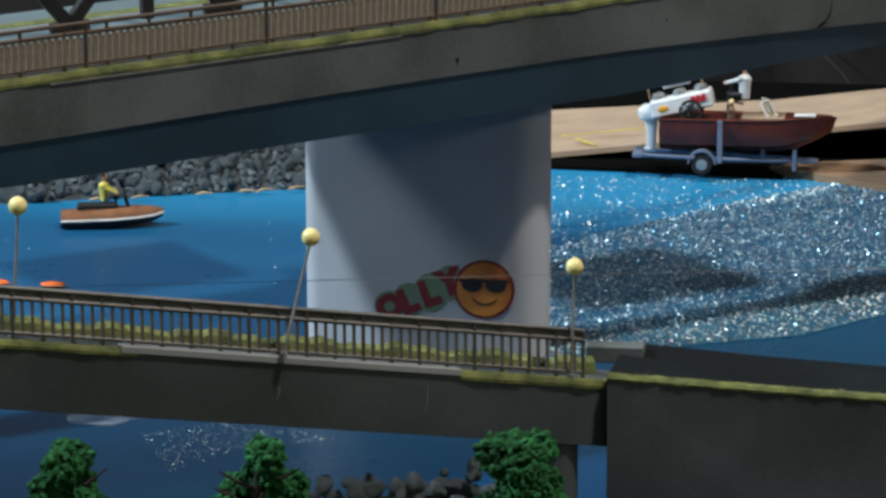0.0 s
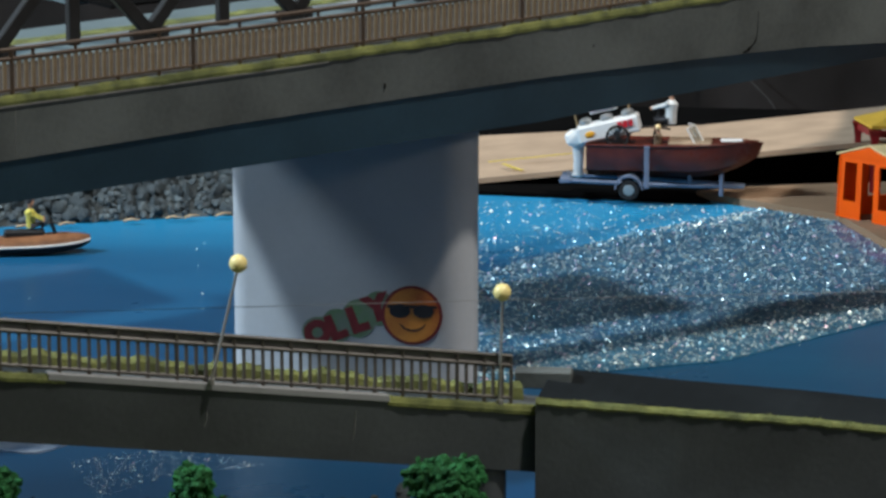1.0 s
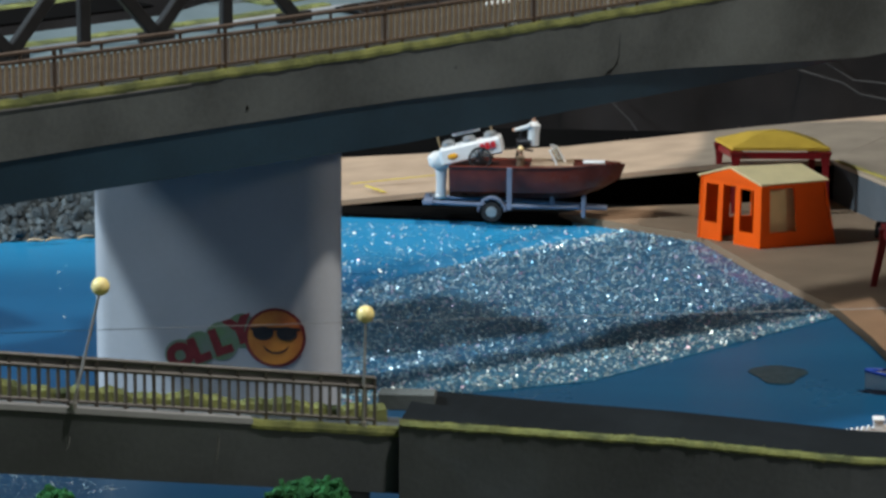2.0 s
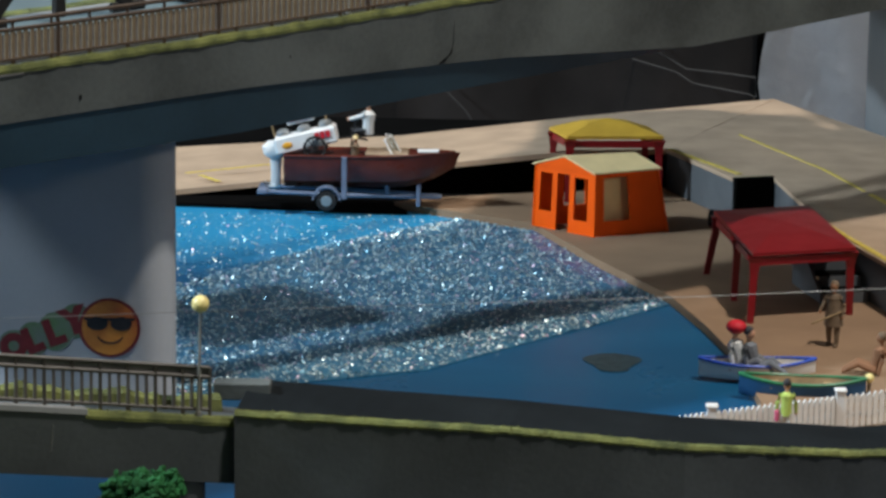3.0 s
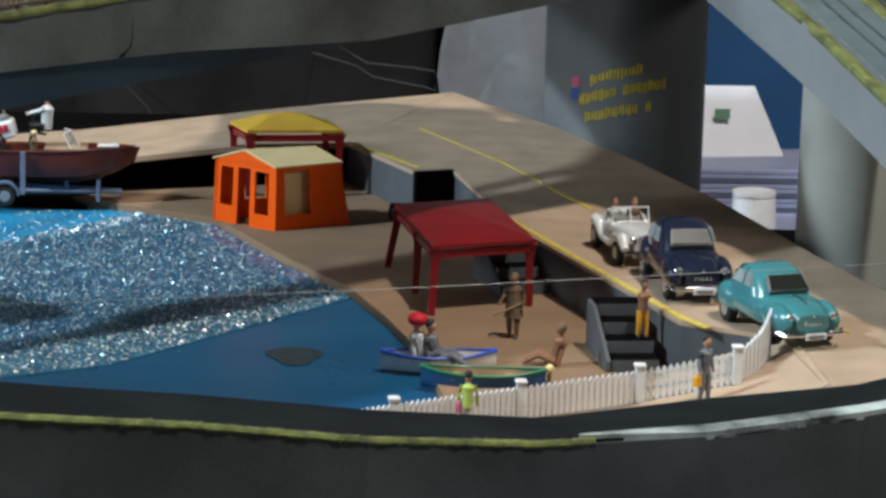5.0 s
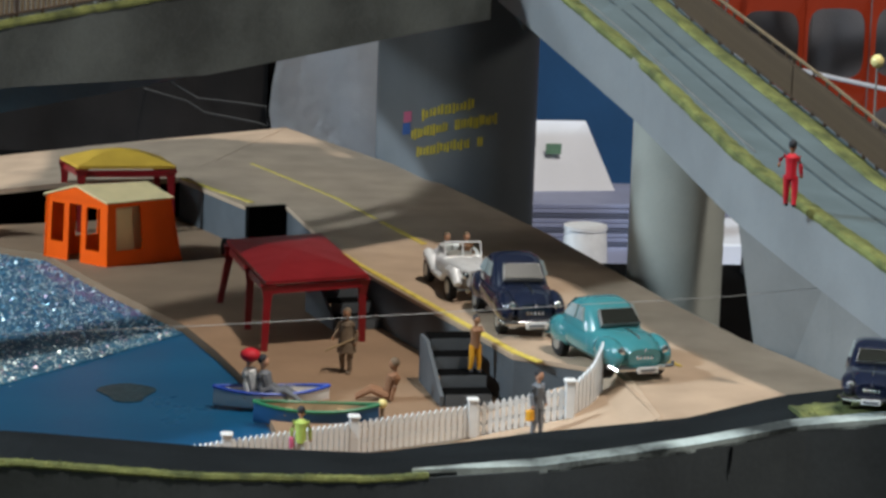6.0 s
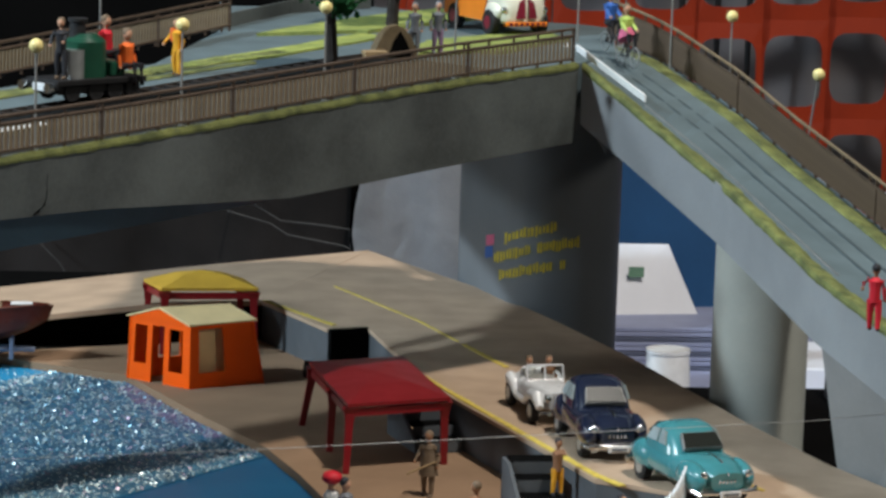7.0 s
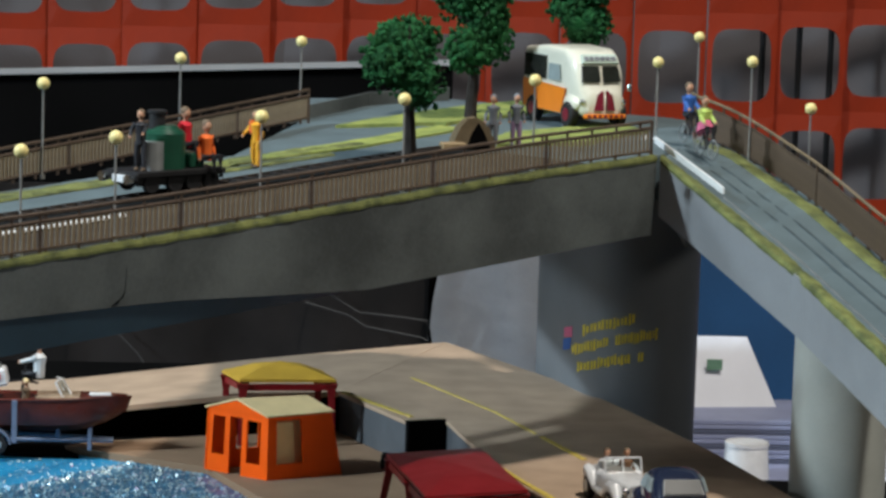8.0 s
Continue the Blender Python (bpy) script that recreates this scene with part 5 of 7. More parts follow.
for i in range(count + 1):
    t = i / count
    p = along(FENCE, t)
    k = 1.0 + 0.55 * max(0, (t - 0.86) / 0.14) ** 1.5
    d = along(FENCE, min(1, t + 0.01)) - along(FENCE, max(0, t - 0.01))
    piece("picket", me_pick, fence, pose(*p, 0, 0, math.degrees(math.atan2(d.y, d.x))) @ Matrix.Diagonal((1, 1, k, 1)))
for h in (0.0028, 0.0072):
    bm = fresh()
    loft(bm, [[along(FENCE, i / 40) + Vector((0, 0.0006, h * (1 + 0.45 * max(0, (i / 40 - 0.86) / 0.14)) + dz)) + Vector((0, dy, 0)) for dy, dz in ((0, 0), (0.0008, 0), (0.0008, 0.0012), (0, 0.0012))] for i in range(41)])
    part("rail", bm, WHITE, fence)
for x, y, z in FENCE[1:5]:
    bm = fresh()
    box(bm, -0.0014, 0.0014, -0.0012, 0.0016, 0, 0.0112, bevel=0.0002)
    box(bm, -0.0018, 0.0018, -0.0016, 0.0020, 0.0112, 0.0122, bevel=0.0003)
    part("post", bm, WHITE, fence, at=Matrix.Translation((x, y - 0.0004, z)))
bm = fresh()
BANK = [(0.110, 0.917, 0.0031), (0.128, 0.929, 0.0034), (0.147, 0.938, 0.0077), (0.165, 0.947, 0.0119), (0.178, 0.945, 0.0161), (0.1868, 0.9375, 0.0205)]
strip(bm, [(x, 0.880, z) for x, y, z in BANK], BANK, thick=0.0035)
tagged(part("sand_bank", bm, QUAY), "cream bank rising from the beach to the quay", "ground", kind="structure")


# ---------------------------------------------------------------- painted figures, each one plain mesh
def figure(at, turn, label, top, legs, hair, skin=None, pose_="stand", scale=1.0, arms=None, extra=None):
    """A 1:87 painted figure: 20 mm tall when it stands. It faces local -y."""
    skin = skin or SKIN
    bm = fresh()
    mats = [top, legs, skin, hair]
    hip = 0.0095
    if pose_ in ("stand", "bend"):
        for sx, fy in ((-1, 0.0004), (1, -0.0006)):
            tube(bm, [(sx * 0.0011, 0, hip), (sx * 0.0013, -0.0004, 0.0050), (sx * 0.0014, fy, 0.0008)], [0.00125, 0.00100, 0.00068], 8, 1)
            ball(bm, (sx * 0.0014, fy - 0.0007, 0.0005), 0.0009, 3, 8, 6, (0.8, 1.6, 0.6))
        lean = -0.0022 if pose_ == "bend" else -0.0002
        base_z, sh = hip, Vector((0, lean, 0.0160))
    else:
        base_z = 0.0016
        for sx in (-1, 1):
            if pose_ == "sit":
                tube(bm, [(sx * 0.0011, 0, 0.0016), (sx * 0.0013, -0.0045, 0.0020), (sx * 0.0013, -0.0048, -0.0036)], [0.0013, 0.0010, 0.0007], 8, 1)
            else:
                tube(bm, [(sx * 0.0012, 0, 0.0014), (sx * 0.0015, -0.0045, 0.0032), (sx * 0.0014, -0.0088, 0.0007)], [0.0013, 0.0010, 0.0006], 8, 1)
        sh = Vector((0, 0.0018 if pose_ == "lie" else 0.0002, 0.0078))
    tube(bm, [(0, 0, base_z - 0.0008), (0, sh.y * 0.4, base_z + (sh.z - base_z) * 0.45), (0, sh.y * 0.9, sh.z - 0.0008), (0, sh.y, sh.z + 0.0003)], [0.0017, 0.0017, 0.0021, 0.0009], 10, 0)
    for sx in (-1, 1):
        a = (arms or {}).get(sx, (0.0030, -0.0006, -0.0066))
        e = Vector((sx * a[0] * 0.95, sh.y + a[1] * 0.3 + 0.0004, sh.z + a[2] * 0.5))
        hnd = Vector((sx * a[0], sh.y + a[1], sh.z + a[2]))
        tube(bm, [(sx * 0.0019, sh.y, sh.z - 0.0004), e, hnd], [0.00085, 0.0007, 0.0005], 7, 0)
        ball(bm, hnd, 0.0006, 2, 7, 5)
    tube(bm, [sh, sh + Vector((0, -0.0001, 0.0013))], 0.0006, 7, 2)
    hd = sh + Vector((0, -0.0003, 0.0026))
    ball(bm, hd, 0.00145, 2, 12, 9, (0.85, 0.95, 1.1))
    ball(bm, hd + Vector((0, 0.0003, 0.0005)), 0.00148, 3, 12, 9, (0.9, 0.95, 0.95))
    if extra:
        mats.append(extra(bm))
    ob = part("figure", bm, mats, smooth=True)
    ob.matrix_basis = pose(*at, 0, 0, turn) @ Matrix.Diagonal((scale, scale, scale, 1))
    return tagged(ob, label, "figure", "painted figures")


def pole(bm):
    tube(bm, [(0, 0, 0.0160), (0, 0, 0.0110), (0, 0, 0.0066)], [0.0019, 0.0026, 0.0030], 12, 0)
    tube(bm, [(-0.0045, -0.006, 0.0075), (0.0, -0.003, 0.0098), (0.003, -0.001, 0.0112)], 0.00035, 6, 4)
    return WOOD


def bag(bm):
    box(bm, -0.0045, -0.0022, -0.0012, 0.0008, 0.0052, 0.0085, 4, bevel=0.0003)
    return AMBERC


def towel(bm):
    box(bm, 0.0022, 0.0036, -0.0010, 0.0014, 0.0068, 0.0105, 4, bevel=0.0004)
    return PINKC


figure((0.1069, 1.0061, 0.003), -30, "brown-painted figure holding a pole on the sand", BROWNC, BROWNC, BROWNC, TAN_SKIN, arms={-1: (0.0032, -0.0030, -0.0050)}, scale=1.08, extra=pole)
figure((0.1165, 0.9690, 0.003), -100, "tanned figure lounging on the sand beside the canoe", TAN_SKIN, TAN_SKIN, BROWNC, TAN_SKIN, "lie", 1.15)
figure((0.1448, 0.9735, 0.0114), 15, "figure in yellow trunks standing on the stairs", TAN_SKIN, AMBERC, DARK, TAN_SKIN, arms={1: (0.0016, -0.0022, -0.0010), -1: (0.0016, -0.0022, -0.0012)}, scale=0.92)
figure((0.1535, 0.9020, 0.0090), 40, "grey-jacketed figure with a yellow bag by the fence", GREYC, GREYC, DARK, extra=bag)
figure((0.0815, 0.8860, 0.0030), 170, "figure in a lime top with pink shorts by the fence", LIMEC, WHITEC, DARK, scale=0.93, extra=towel)
figure((0.0742, 0.9690, 0.0036), 75, "figure with a big red hat sitting in the canoe", WHITEC, GREYC, REDC, pose_="lie", scale=1.25, extra=lambda bm: (ball(bm, (0, 0.0014, 0.0112), 0.0021, 4, 14, 10, (1.25, 1.25, 0.85)), REDC)[1])
figure((0.0785, 0.9675, 0.0034), 75, "grey figure sitting in the canoe", GREYC, GREYC, DARK, pose_="lie", scale=1.2)
figure((0.2291, 0.9100, 0.0779), 150, "figure in a red overall walking on the ramp", REDC, REDC, DARK, TAN_SKIN, arms={1: (0.0036, 0.0012, -0.0034)})
figure(br(0.0230, 0.0600, -0.0005), -20, "grey-suited figure watching from the railing", GREYC, GREYC, GREYC, scale=0.95)
figure(br(0.0150, 0.0560, -0.0005), 10, "grey figure with lilac trousers by the railing", GREYC, mat("figure_lilac_paint", (0.30, 0.20, 0.30), 0.6), GREYC, scale=0.95)
figure((0.0245, 1.1160, 0.1285), -50, "figure in an amber dress with an orange scarf", AMBERC, AMBERC, BROWNC, arms={-1: (0.0040, -0.0030, -0.0050)}, extra=lambda bm: (box(bm, -0.0032, -0.0004, -0.0014, 0.0010, 0.0118, 0.0168, 4, bevel=0.0006), ORANGEC)[1])


# ---------------------------------------------------------------- wheels and cars
def wheel(parent, x, y, z, r, width, hub_mat, axis="y"):
    m = pose(x, y, z, 90, 0, 0)
    w = new("wheel")
    w.parent, w.matrix_basis = parent, m
    w.empty_display_size = 0.005
    bm = fresh()
    tube(bm, [(0, 0, -width / 2), (0, 0, -width * 0.35), (0, 0, width * 0.35), (0, 0, width / 2)], [r * 0.90, r, r, r * 0.90], 20)
    part("tyre", bm, RUBBER, w, smooth=True)
    bm = fresh()
    tube(bm, [(0, 0, -width * 0.56), (0, 0, -width * 0.3), (0, 0, width * 0.3), (0, 0, width * 0.56)], [r * 0.50, r * 0.62, r * 0.62, r * 0.50], 16)
    part("rim", bm, hub_mat, w, smooth=True)
    return w


def ellipse_ring(x, hw, z0, z1, n=20, power=3.2):
    c, h = (z0 + z1) / 2, (z1 - z0) / 2
    out = []
    for i in range(n):
        a = 2 * math.pi * i / n
        ca, sa = math.cos(a), math.sin(a)
        out.append((x, hw * math.copysign(abs(ca) ** (2 / power), ca), c + h * math.copysign(abs(sa) ** (2 / power), sa)))
    return out


def plan_ring(z, x0, x1, hw, n=24, power=3.6):
    c, h = (x0 + x1) / 2, (x1 - x0) / 2
    out = []
    for i in range(n):
        a = 2 * math.pi * i / n
        ca, sa = math.cos(a), math.sin(a)
        out.append((c + h * math.copysign(abs(ca) ** (2 / power), ca), hw * math.copysign(abs(sa) ** (2 / power), sa), z))
    return out


def quad_pane(bm, pts, out, thick=0.0004):
    a = [Vector(p) + Vector(out) * thick for p in pts]
    b = [Vector(p) - Vector(out) * thick for p in pts]
    loft(bm, [b, a])


def saloon(at, turn, paint, label, scale=1.0, roof_mat=None, tall=1.0):
    th = thing("car", pose(*at, 0, 0, turn) @ Matrix.Diagonal((scale, scale, scale * tall, 1)), label, "car", "model cars on the quay")
    bm = fresh()
    loft(bm, [ellipse_ring(*r) for r in ((-0.0230, 0.0052, 0.0045, 0.0076), (-0.0215, 0.0078, 0.0034, 0.0096), (-0.0160, 0.0088, 0.0030, 0.0112), (-0.0060, 0.0090, 0.0028, 0.0114), (0.0060, 0.0090, 0.0028, 0.0114), (0.0125, 0.0078, 0.0030, 0.0116), (0.0190, 0.0062, 0.0034, 0.0108), (0.0222, 0.0048, 0.0042, 0.0090))])
    part("body", bm, paint, th, smooth=True)
    for sx, fx in ((1, 0.0145), (1, -0.0140), (-1, 0.0145), (-1, -0.0140)):
        bm = fresh()
        ball(bm, (fx, sx * 0.0070, 0.0068), 0.0062, 0, 20, 14, (1.28 if fx > 0 else 1.15, 0.46, 0.66))
        part("fender", bm, paint, th, smooth=True)
    bm = fresh()
    loft(bm, [plan_ring(*r) for r in ((0.0100, -0.0172, 0.0085, 0.0086), (0.0118, -0.0160, 0.0066, 0.0083), (0.0145, -0.0132, 0.0038, 0.0076), (0.0164, -0.0100, 0.0010, 0.0066), (0.0173, -0.0070, -0.0018, 0.0048), (0.0176, -0.0050, -0.0030, 0.0020))])
    cabin = part("cabin", bm, roof_mat or paint, th, smooth=True)
    bm = fresh()
    quad_pane(bm, [(0.0071, -0.0059, 0.0121), (0.0071, 0.0059, 0.0121), (0.0034, 0.0052, 0.01545), (0.0034, -0.0052, 0.01545)], (0.70, 0, 0.7), 0.0007)
    part("windscreen_frame", bm, RAIL_PALE, cabin)
    bm = fresh()
    quad_pane(bm, [(0.0070, -0.0056, 0.0123), (0.0070, 0.0056, 0.0123), (0.0036, 0.0049, 0.0153), (0.0036, -0.0049, 0.0153)], (0.70, 0, 0.7), 0.0009)
    part("windscreen", bm, WINDOW, cabin)
    bm = fresh()
    quad_pane(bm, [(-0.0162, 0.0050, 0.0122), (-0.0162, -0.0050, 0.0122), (-0.0126, -0.0042, 0.0152), (-0.0126, 0.0042, 0.0152)], (-0.75, 0, 0.66), 0.0007)
    part("rear_window", bm, WINDOW, cabin)
    for sy in (-1, 1):
        for x0, x1, x2, x3 in ((0.0008, -0.0030, -0.0030, -0.0010), (-0.0042, -0.0105, -0.0080, -0.0042)):
            bm = fresh()
            quad_pane(bm, [(x0, sy * 0.0083, 0.0122), (x1, sy * 0.0083, 0.0122), (x2, sy * 0.0073, 0.0155), (x3, sy * 0.0073, 0.0155)], (0, sy * 0.96, 0.28), 0.0004)
            part("side_window", bm, mat_window_pale, cabin)
    for sy in (-1, 1):
        bm = fresh()
        ball(bm, (0.0213, sy * 0.0066, 0.0082), 0.00125, 0, 12, 8, (0.6, 1, 1))
        part("headlight", bm, CHROME, th, smooth=True)
    for x, nm in ((0.0236, "front_bumper"), (-0.0240, "rear_bumper")):
        sgn = 1 if x > 0 else -1
        bm = fresh()
        tube(bm, [(x - sgn * 0.004, -0.0098, 0.0042), (x - sgn * 0.0008, -0.0082, 0.0042), (x, -0.004, 0.0042), (x, 0.004, 0.0042), (x - sgn * 0.0008, 0.0082, 0.0042), (x - sgn * 0.004, 0.0098, 0.0042)], 0.00062, 8)
        part(nm, bm, CHROME, th, smooth=True)
    bm = fresh()
    box(bm, 0.0240, 0.0246, -0.0030, 0.0030, 0.0030, 0.0046)
    part("number_plate", bm, WHITE, th, "pale number plate with a plain bar")
    bm = fresh()
    box(bm, 0.0244, 0.0248, -0.0022, 0.0022, 0.0035, 0.0041)
    part("plate_bar", bm, GREYC, th)
    for k in range(5):
        y = (k - 2) * 0.0011
        bm = fresh()
        tube(bm, [(0.0216, y, 0.0050), (0.0222, y, 0.0068), (0.0206, y * 0.7, 0.0096)], 0.00028, 6)
        part("grille_bar", bm, CHROME, th)
    bm = fresh()
    tube(bm, [(0.0226, 0, 0.0085), (0.0175, 0, 0.0113), (0.0080, 0, 0.0120)], 0.00028, 6)
    part("bonnet_strip", bm, CHROME, th)
    for sy in (-1, 1):
        for x in (0.0142, -0.0138):
            wheel(th, x, sy * 0.0076, 0.0036, 0.0036, 0.0028, SILVER)
    return th


mat_window_pale = mat("pale_side_glass", (0.34, 0.40, 0.40), 0.1, var=0.3, scale=150, fine=2000, bump=0.0, spec=0.7)
saloon((0.1830, 0.9480, 0.0200), -74, TEAL, "shiny teal 1950s saloon car parked on the quay", 1.14, None, 1.05)
saloon((0.1632, 1.0085, 0.0200), -85, NAVY, "shiny navy 1950s saloon car parked on the quay", 1.16, None, 1.12)
saloon((0.2425, 0.8520, 0.0338), -108, NAVY, "dark blue saloon car standing below the ramp", 0.92)


COCKPIT = mat("pale_cockpit_paint", (0.38, 0.35, 0.32), 0.6)


def roadster(at, turn):
    th = thing("roadster", pose(*at, 0, 0, turn) @ Matrix.Diagonal((1.15, 1.15, 1.15, 1)), "white open roadster with a folded windscreen", "car", "model cars on the quay")
    bm = fresh()
    loft(bm, [ellipse_ring(*r) for r in ((-0.0195, 0.0045, 0.0045, 0.0080), (-0.0165, 0.0062, 0.0034, 0.0098), (-0.0080, 0.0068, 0.0030, 0.0100), (0.0000, 0.0068, 0.0030, 0.0102), (0.0040, 0.0060, 0.0030, 0.0108), (0.0130, 0.0044, 0.0034, 0.0104), (0.0180, 0.0034, 0.0042, 0.0098))])
    part("body", bm, CAR_WHITE, th, smooth=True)
    for sy in (-1, 1):
        bm = fresh()
        tube(bm, [(0.0190, sy * 0.0064, 0.0056), (0.0160, sy * 0.0066, 0.0084), (0.0105, sy * 0.0068, 0.0080), (0.0040, sy * 0.0070, 0.0046), (-0.0060, sy * 0.0070, 0.0044), (-0.0095, sy * 0.0070, 0.0074), (-0.0140, sy * 0.0070, 0.0084), (-0.0180, sy * 0.0064, 0.0050)], [0.0012, 0.0019, 0.0018, 0.0010, 0.0010, 0.0018, 0.0018, 0.0010], 10)
        part("wing", bm, CAR_WHITE, th, smooth=True)
        bm = fresh()
        ball(bm, (0.0185, sy * 0.0040, 0.0082), 0.0013, 0, 12, 8)
        part("headlight", bm, CHROME, th, smooth=True)
        for x in (0.0135, -0.0125):
            wheel(th, x, sy * 0.0070, 0.0038, 0.0038, 0.0022, SILVER)
    bm = fresh()
    box(bm, -0.0105, -0.0005, -0.0042, 0.0042, 0.0092, 0.0104, bevel=0.0006)
    part("cockpit", bm, COCKPIT, th, "pale grey open cockpit")
    bm = fresh()
    box(bm, -0.0130, -0.0108, -0.0046, 0.0046, 0.0090, 0.0120, bevel=0.0008)
    part("seat_back", bm, CAR_WHITE, th)
    bm = fresh()
    for a, b in (((0.0005, -0.0056, 0.0104), (-0.0010, -0.0056, 0.0145)), ((0.0005, 0.0056, 0.0104), (-0.0010, 0.0056, 0.0145)), ((-0.0010, -0.0056, 0.0145), (-0.0010, 0.0056, 0.0145)), ((0.0, 0, 0.0104), (-0.0010, 0, 0.0145))):
        tube(bm, [a, b], 0.0003, 6)
    part("windscreen_frame", bm, CAR_WHITE, th)
    bm = fresh()
    quad_pane(bm, [(0.0004, -0.0054, 0.0106), (0.0004, 0.0054, 0.0106), (-0.0010, 0.0054, 0.0143), (-0.0010, -0.0054, 0.0143)], (1, 0, 0.3), 0.0001)
    pn = part("windscreen", bm, glass("clear_windscreen"), th)
    pn.visible_shadow = False
    for k in range(7):
        bm = fresh()
        y = (k - 3) * 0.00065
        tube(bm, [(0.0186, y, 0.0046), (0.0184, y, 0.0094)], 0.0002, 5)
        part("grille_bar", bm, CHROME, th)
    bm = fresh()
    tube(bm, [(0.0200, -0.0070, 0.0042), (0.0206, 0, 0.0042), (0.0200, 0.0070, 0.0042)], 0.0005, 8)
    part("bumper", bm, CHROME, th, smooth=True)


roadster((0.1520, 1.0590, 0.0200), -83)
figure((0.1475, 1.0680, 0.0270), 8, "pale figure seated in the white roadster", WHITEC, GREYC, BROWNC, pose_="sit", scale=0.95)
figure((0.1545, 1.0690, 0.0270), 8, "reddish figure seated in the white roadster", TAN_SKIN, GREYC, BROWNC, pose_="sit", scale=0.95)


def ice_cream_van(at, turn):
    th = thing("van", pose(*at, 0, 0, turn) @ Matrix.Diagonal((1.06, 1.06, 1.06, 1)), "cream and orange ice cream van with a maroon grille", "van")
    W = 0.0102
    bm = fresh()
    loft(bm, [ellipse_ring(x, hw, z0, z1, 28, pw) for x, hw, z0, z1, pw in ((-0.0250, W * 0.90, 0.0050, 0.0262, 6), (-0.0240, W, 0.0042, 0.0276, 11), (-0.0060, W, 0.0040, 0.0292, 11), (0.0100, W, 0.0040, 0.0288, 11), (0.0150, W * 0.98, 0.0040, 0.0278, 5), (0.0185, W * 0.93, 0.0040, 0.0240, 4.5), (0.0205, W * 0.86, 0.0040, 0.0170, 4), (0.0228, W * 0.76, 0.0042, 0.0140, 3.4), (0.0238, W * 0.62, 0.0050, 0.0120, 3))])
    part("body", bm, CREAM, th, smooth=True)
    for sy in (-1, 1):
        bm = fresh()
        panel(bm, [(-0.0235, sy * (W + 0.0002), 0.0050), (0.0098, sy * (W + 0.0002), 0.0050), (0.0128, sy * (W + 0.0002), 0.0142), (-0.0235, sy * (W + 0.0002), 0.0156)][:: sy], [], 0.0006)
        part("side_panel", bm, VAN_ORANGE, th, "bright orange lower side panel")
        bm = fresh()
        panel(bm, [(-0.0228, sy * (W + 0.0003), 0.0165), (-0.0045, sy * (W + 0.0003), 0.0165), (-0.0045, sy * (W + 0.0001), 0.0250), (-0.0228, sy * (W + 0.0001), 0.0250)][:: sy], [], 0.0006)
        part("serving_hatch", bm, WINDOW, th, "dark open serving hatch")
        bm = fresh()
        panel(bm, [(-0.0020, sy * (W + 0.0003), 0.0165), (0.0085, sy * (W + 0.0003), 0.0165), (0.0072, sy * (W + 0.0001), 0.0225), (-0.0020, sy * (W + 0.0001), 0.0225)][:: sy], [], 0.0006)
        part("side_window", bm, mat_window_pale, th)
        bm = fresh()
        ball(bm, (0.0150, sy * 0.0090, 0.0090), 0.0058, 0, 18, 12, (1.05, 0.36, 0.62))
        part("wing", bm, CREAM, th, smooth=True)
        bm = fresh()
        ball(bm, (0.0222, sy * 0.0082, 0.0098), 0.0013, 0, 12, 8)
        part("headlight", bm, CHROME, th, smooth=True)
        bm = fresh()
        quad_pane(bm, [(0.0214, sy * 0.0008, 0.0172), (0.0208, sy * 0.0078, 0.0172), (0.0182, sy * 0.0074, 0.0226), (0.0192, sy * 0.0008, 0.0226)][:: sy], (0.9, 0, 0.4), 0.0006)
        part("windscreen", bm, WINDOW, th)
        bm = fresh()
        quad_pane(bm, [(0.0246, sy * 0.0007, 0.0068), (0.0240, sy * 0.0042, 0.0068), (0.0236, sy * 0.0030, 0.0125), (0.0236, sy * 0.0007, 0.0142)][:: sy], (1, 0, 0.1), 0.0006)
        part("grille", bm, MAROON, th, "maroon radiator grille half")
        for x in (0.0150, -0.0150):
            wheel(th, x, sy * 0.0098, 0.0048, 0.0048, 0.0034, MAROON)
    bm = fresh()
    quad_pane(bm, [(0.0190, -0.0074, 0.0238), (0.0190, 0.0074, 0.0238), (0.0168, 0.0068, 0.0268), (0.0168, -0.0068, 0.0268)], (0.85, 0, 0.5), 0.0006)
    part("sign_board", bm, mat("pale_mint_sign", (0.55, 0.66, 0.58), 0.4), th, "pale mint header sign with plain bars")
    for k in range(6):
        bm = fresh()
        y = -0.0055 + k * 0.0022
        quad_pane(bm, [(0.0187, y - 0.0008, 0.0246), (0.0187, y + 0.0008, 0.0246), (0.0177, y + 0.0008, 0.0259), (0.0177, y - 0.0008, 0.0259)], (0.85, 0, 0.5), 0.0009)
        part("sign_bar", bm, GREYC, th)
    bm = fresh()
    box(bm, 0.0236, 0.0250, -0.0085, 0.0085, 0.0040, 0.0056, bevel=0.0004)
    part("bumper", bm, VAN_ORANGE, th, "orange bumper with dark bars")
    for k in range(7):
        bm = fresh()
        y = -0.0066 + k * 0.0022
        box(bm, 0.0249, 0.0253, y - 0.0005, y + 0.0005, 0.0042, 0.0054)
        part("bumper_bar", bm, MAROON, th)
    bm = fresh()
    ball(bm, (0.0215, 0.0112, 0.0150), 0.0010, 0, 10, 8, (0.5, 1, 1.4))
    part("wing_mirror", bm, CHROME, th, smooth=True)


ice_cream_van((0.1530, 1.2370, 0.1362), -71)

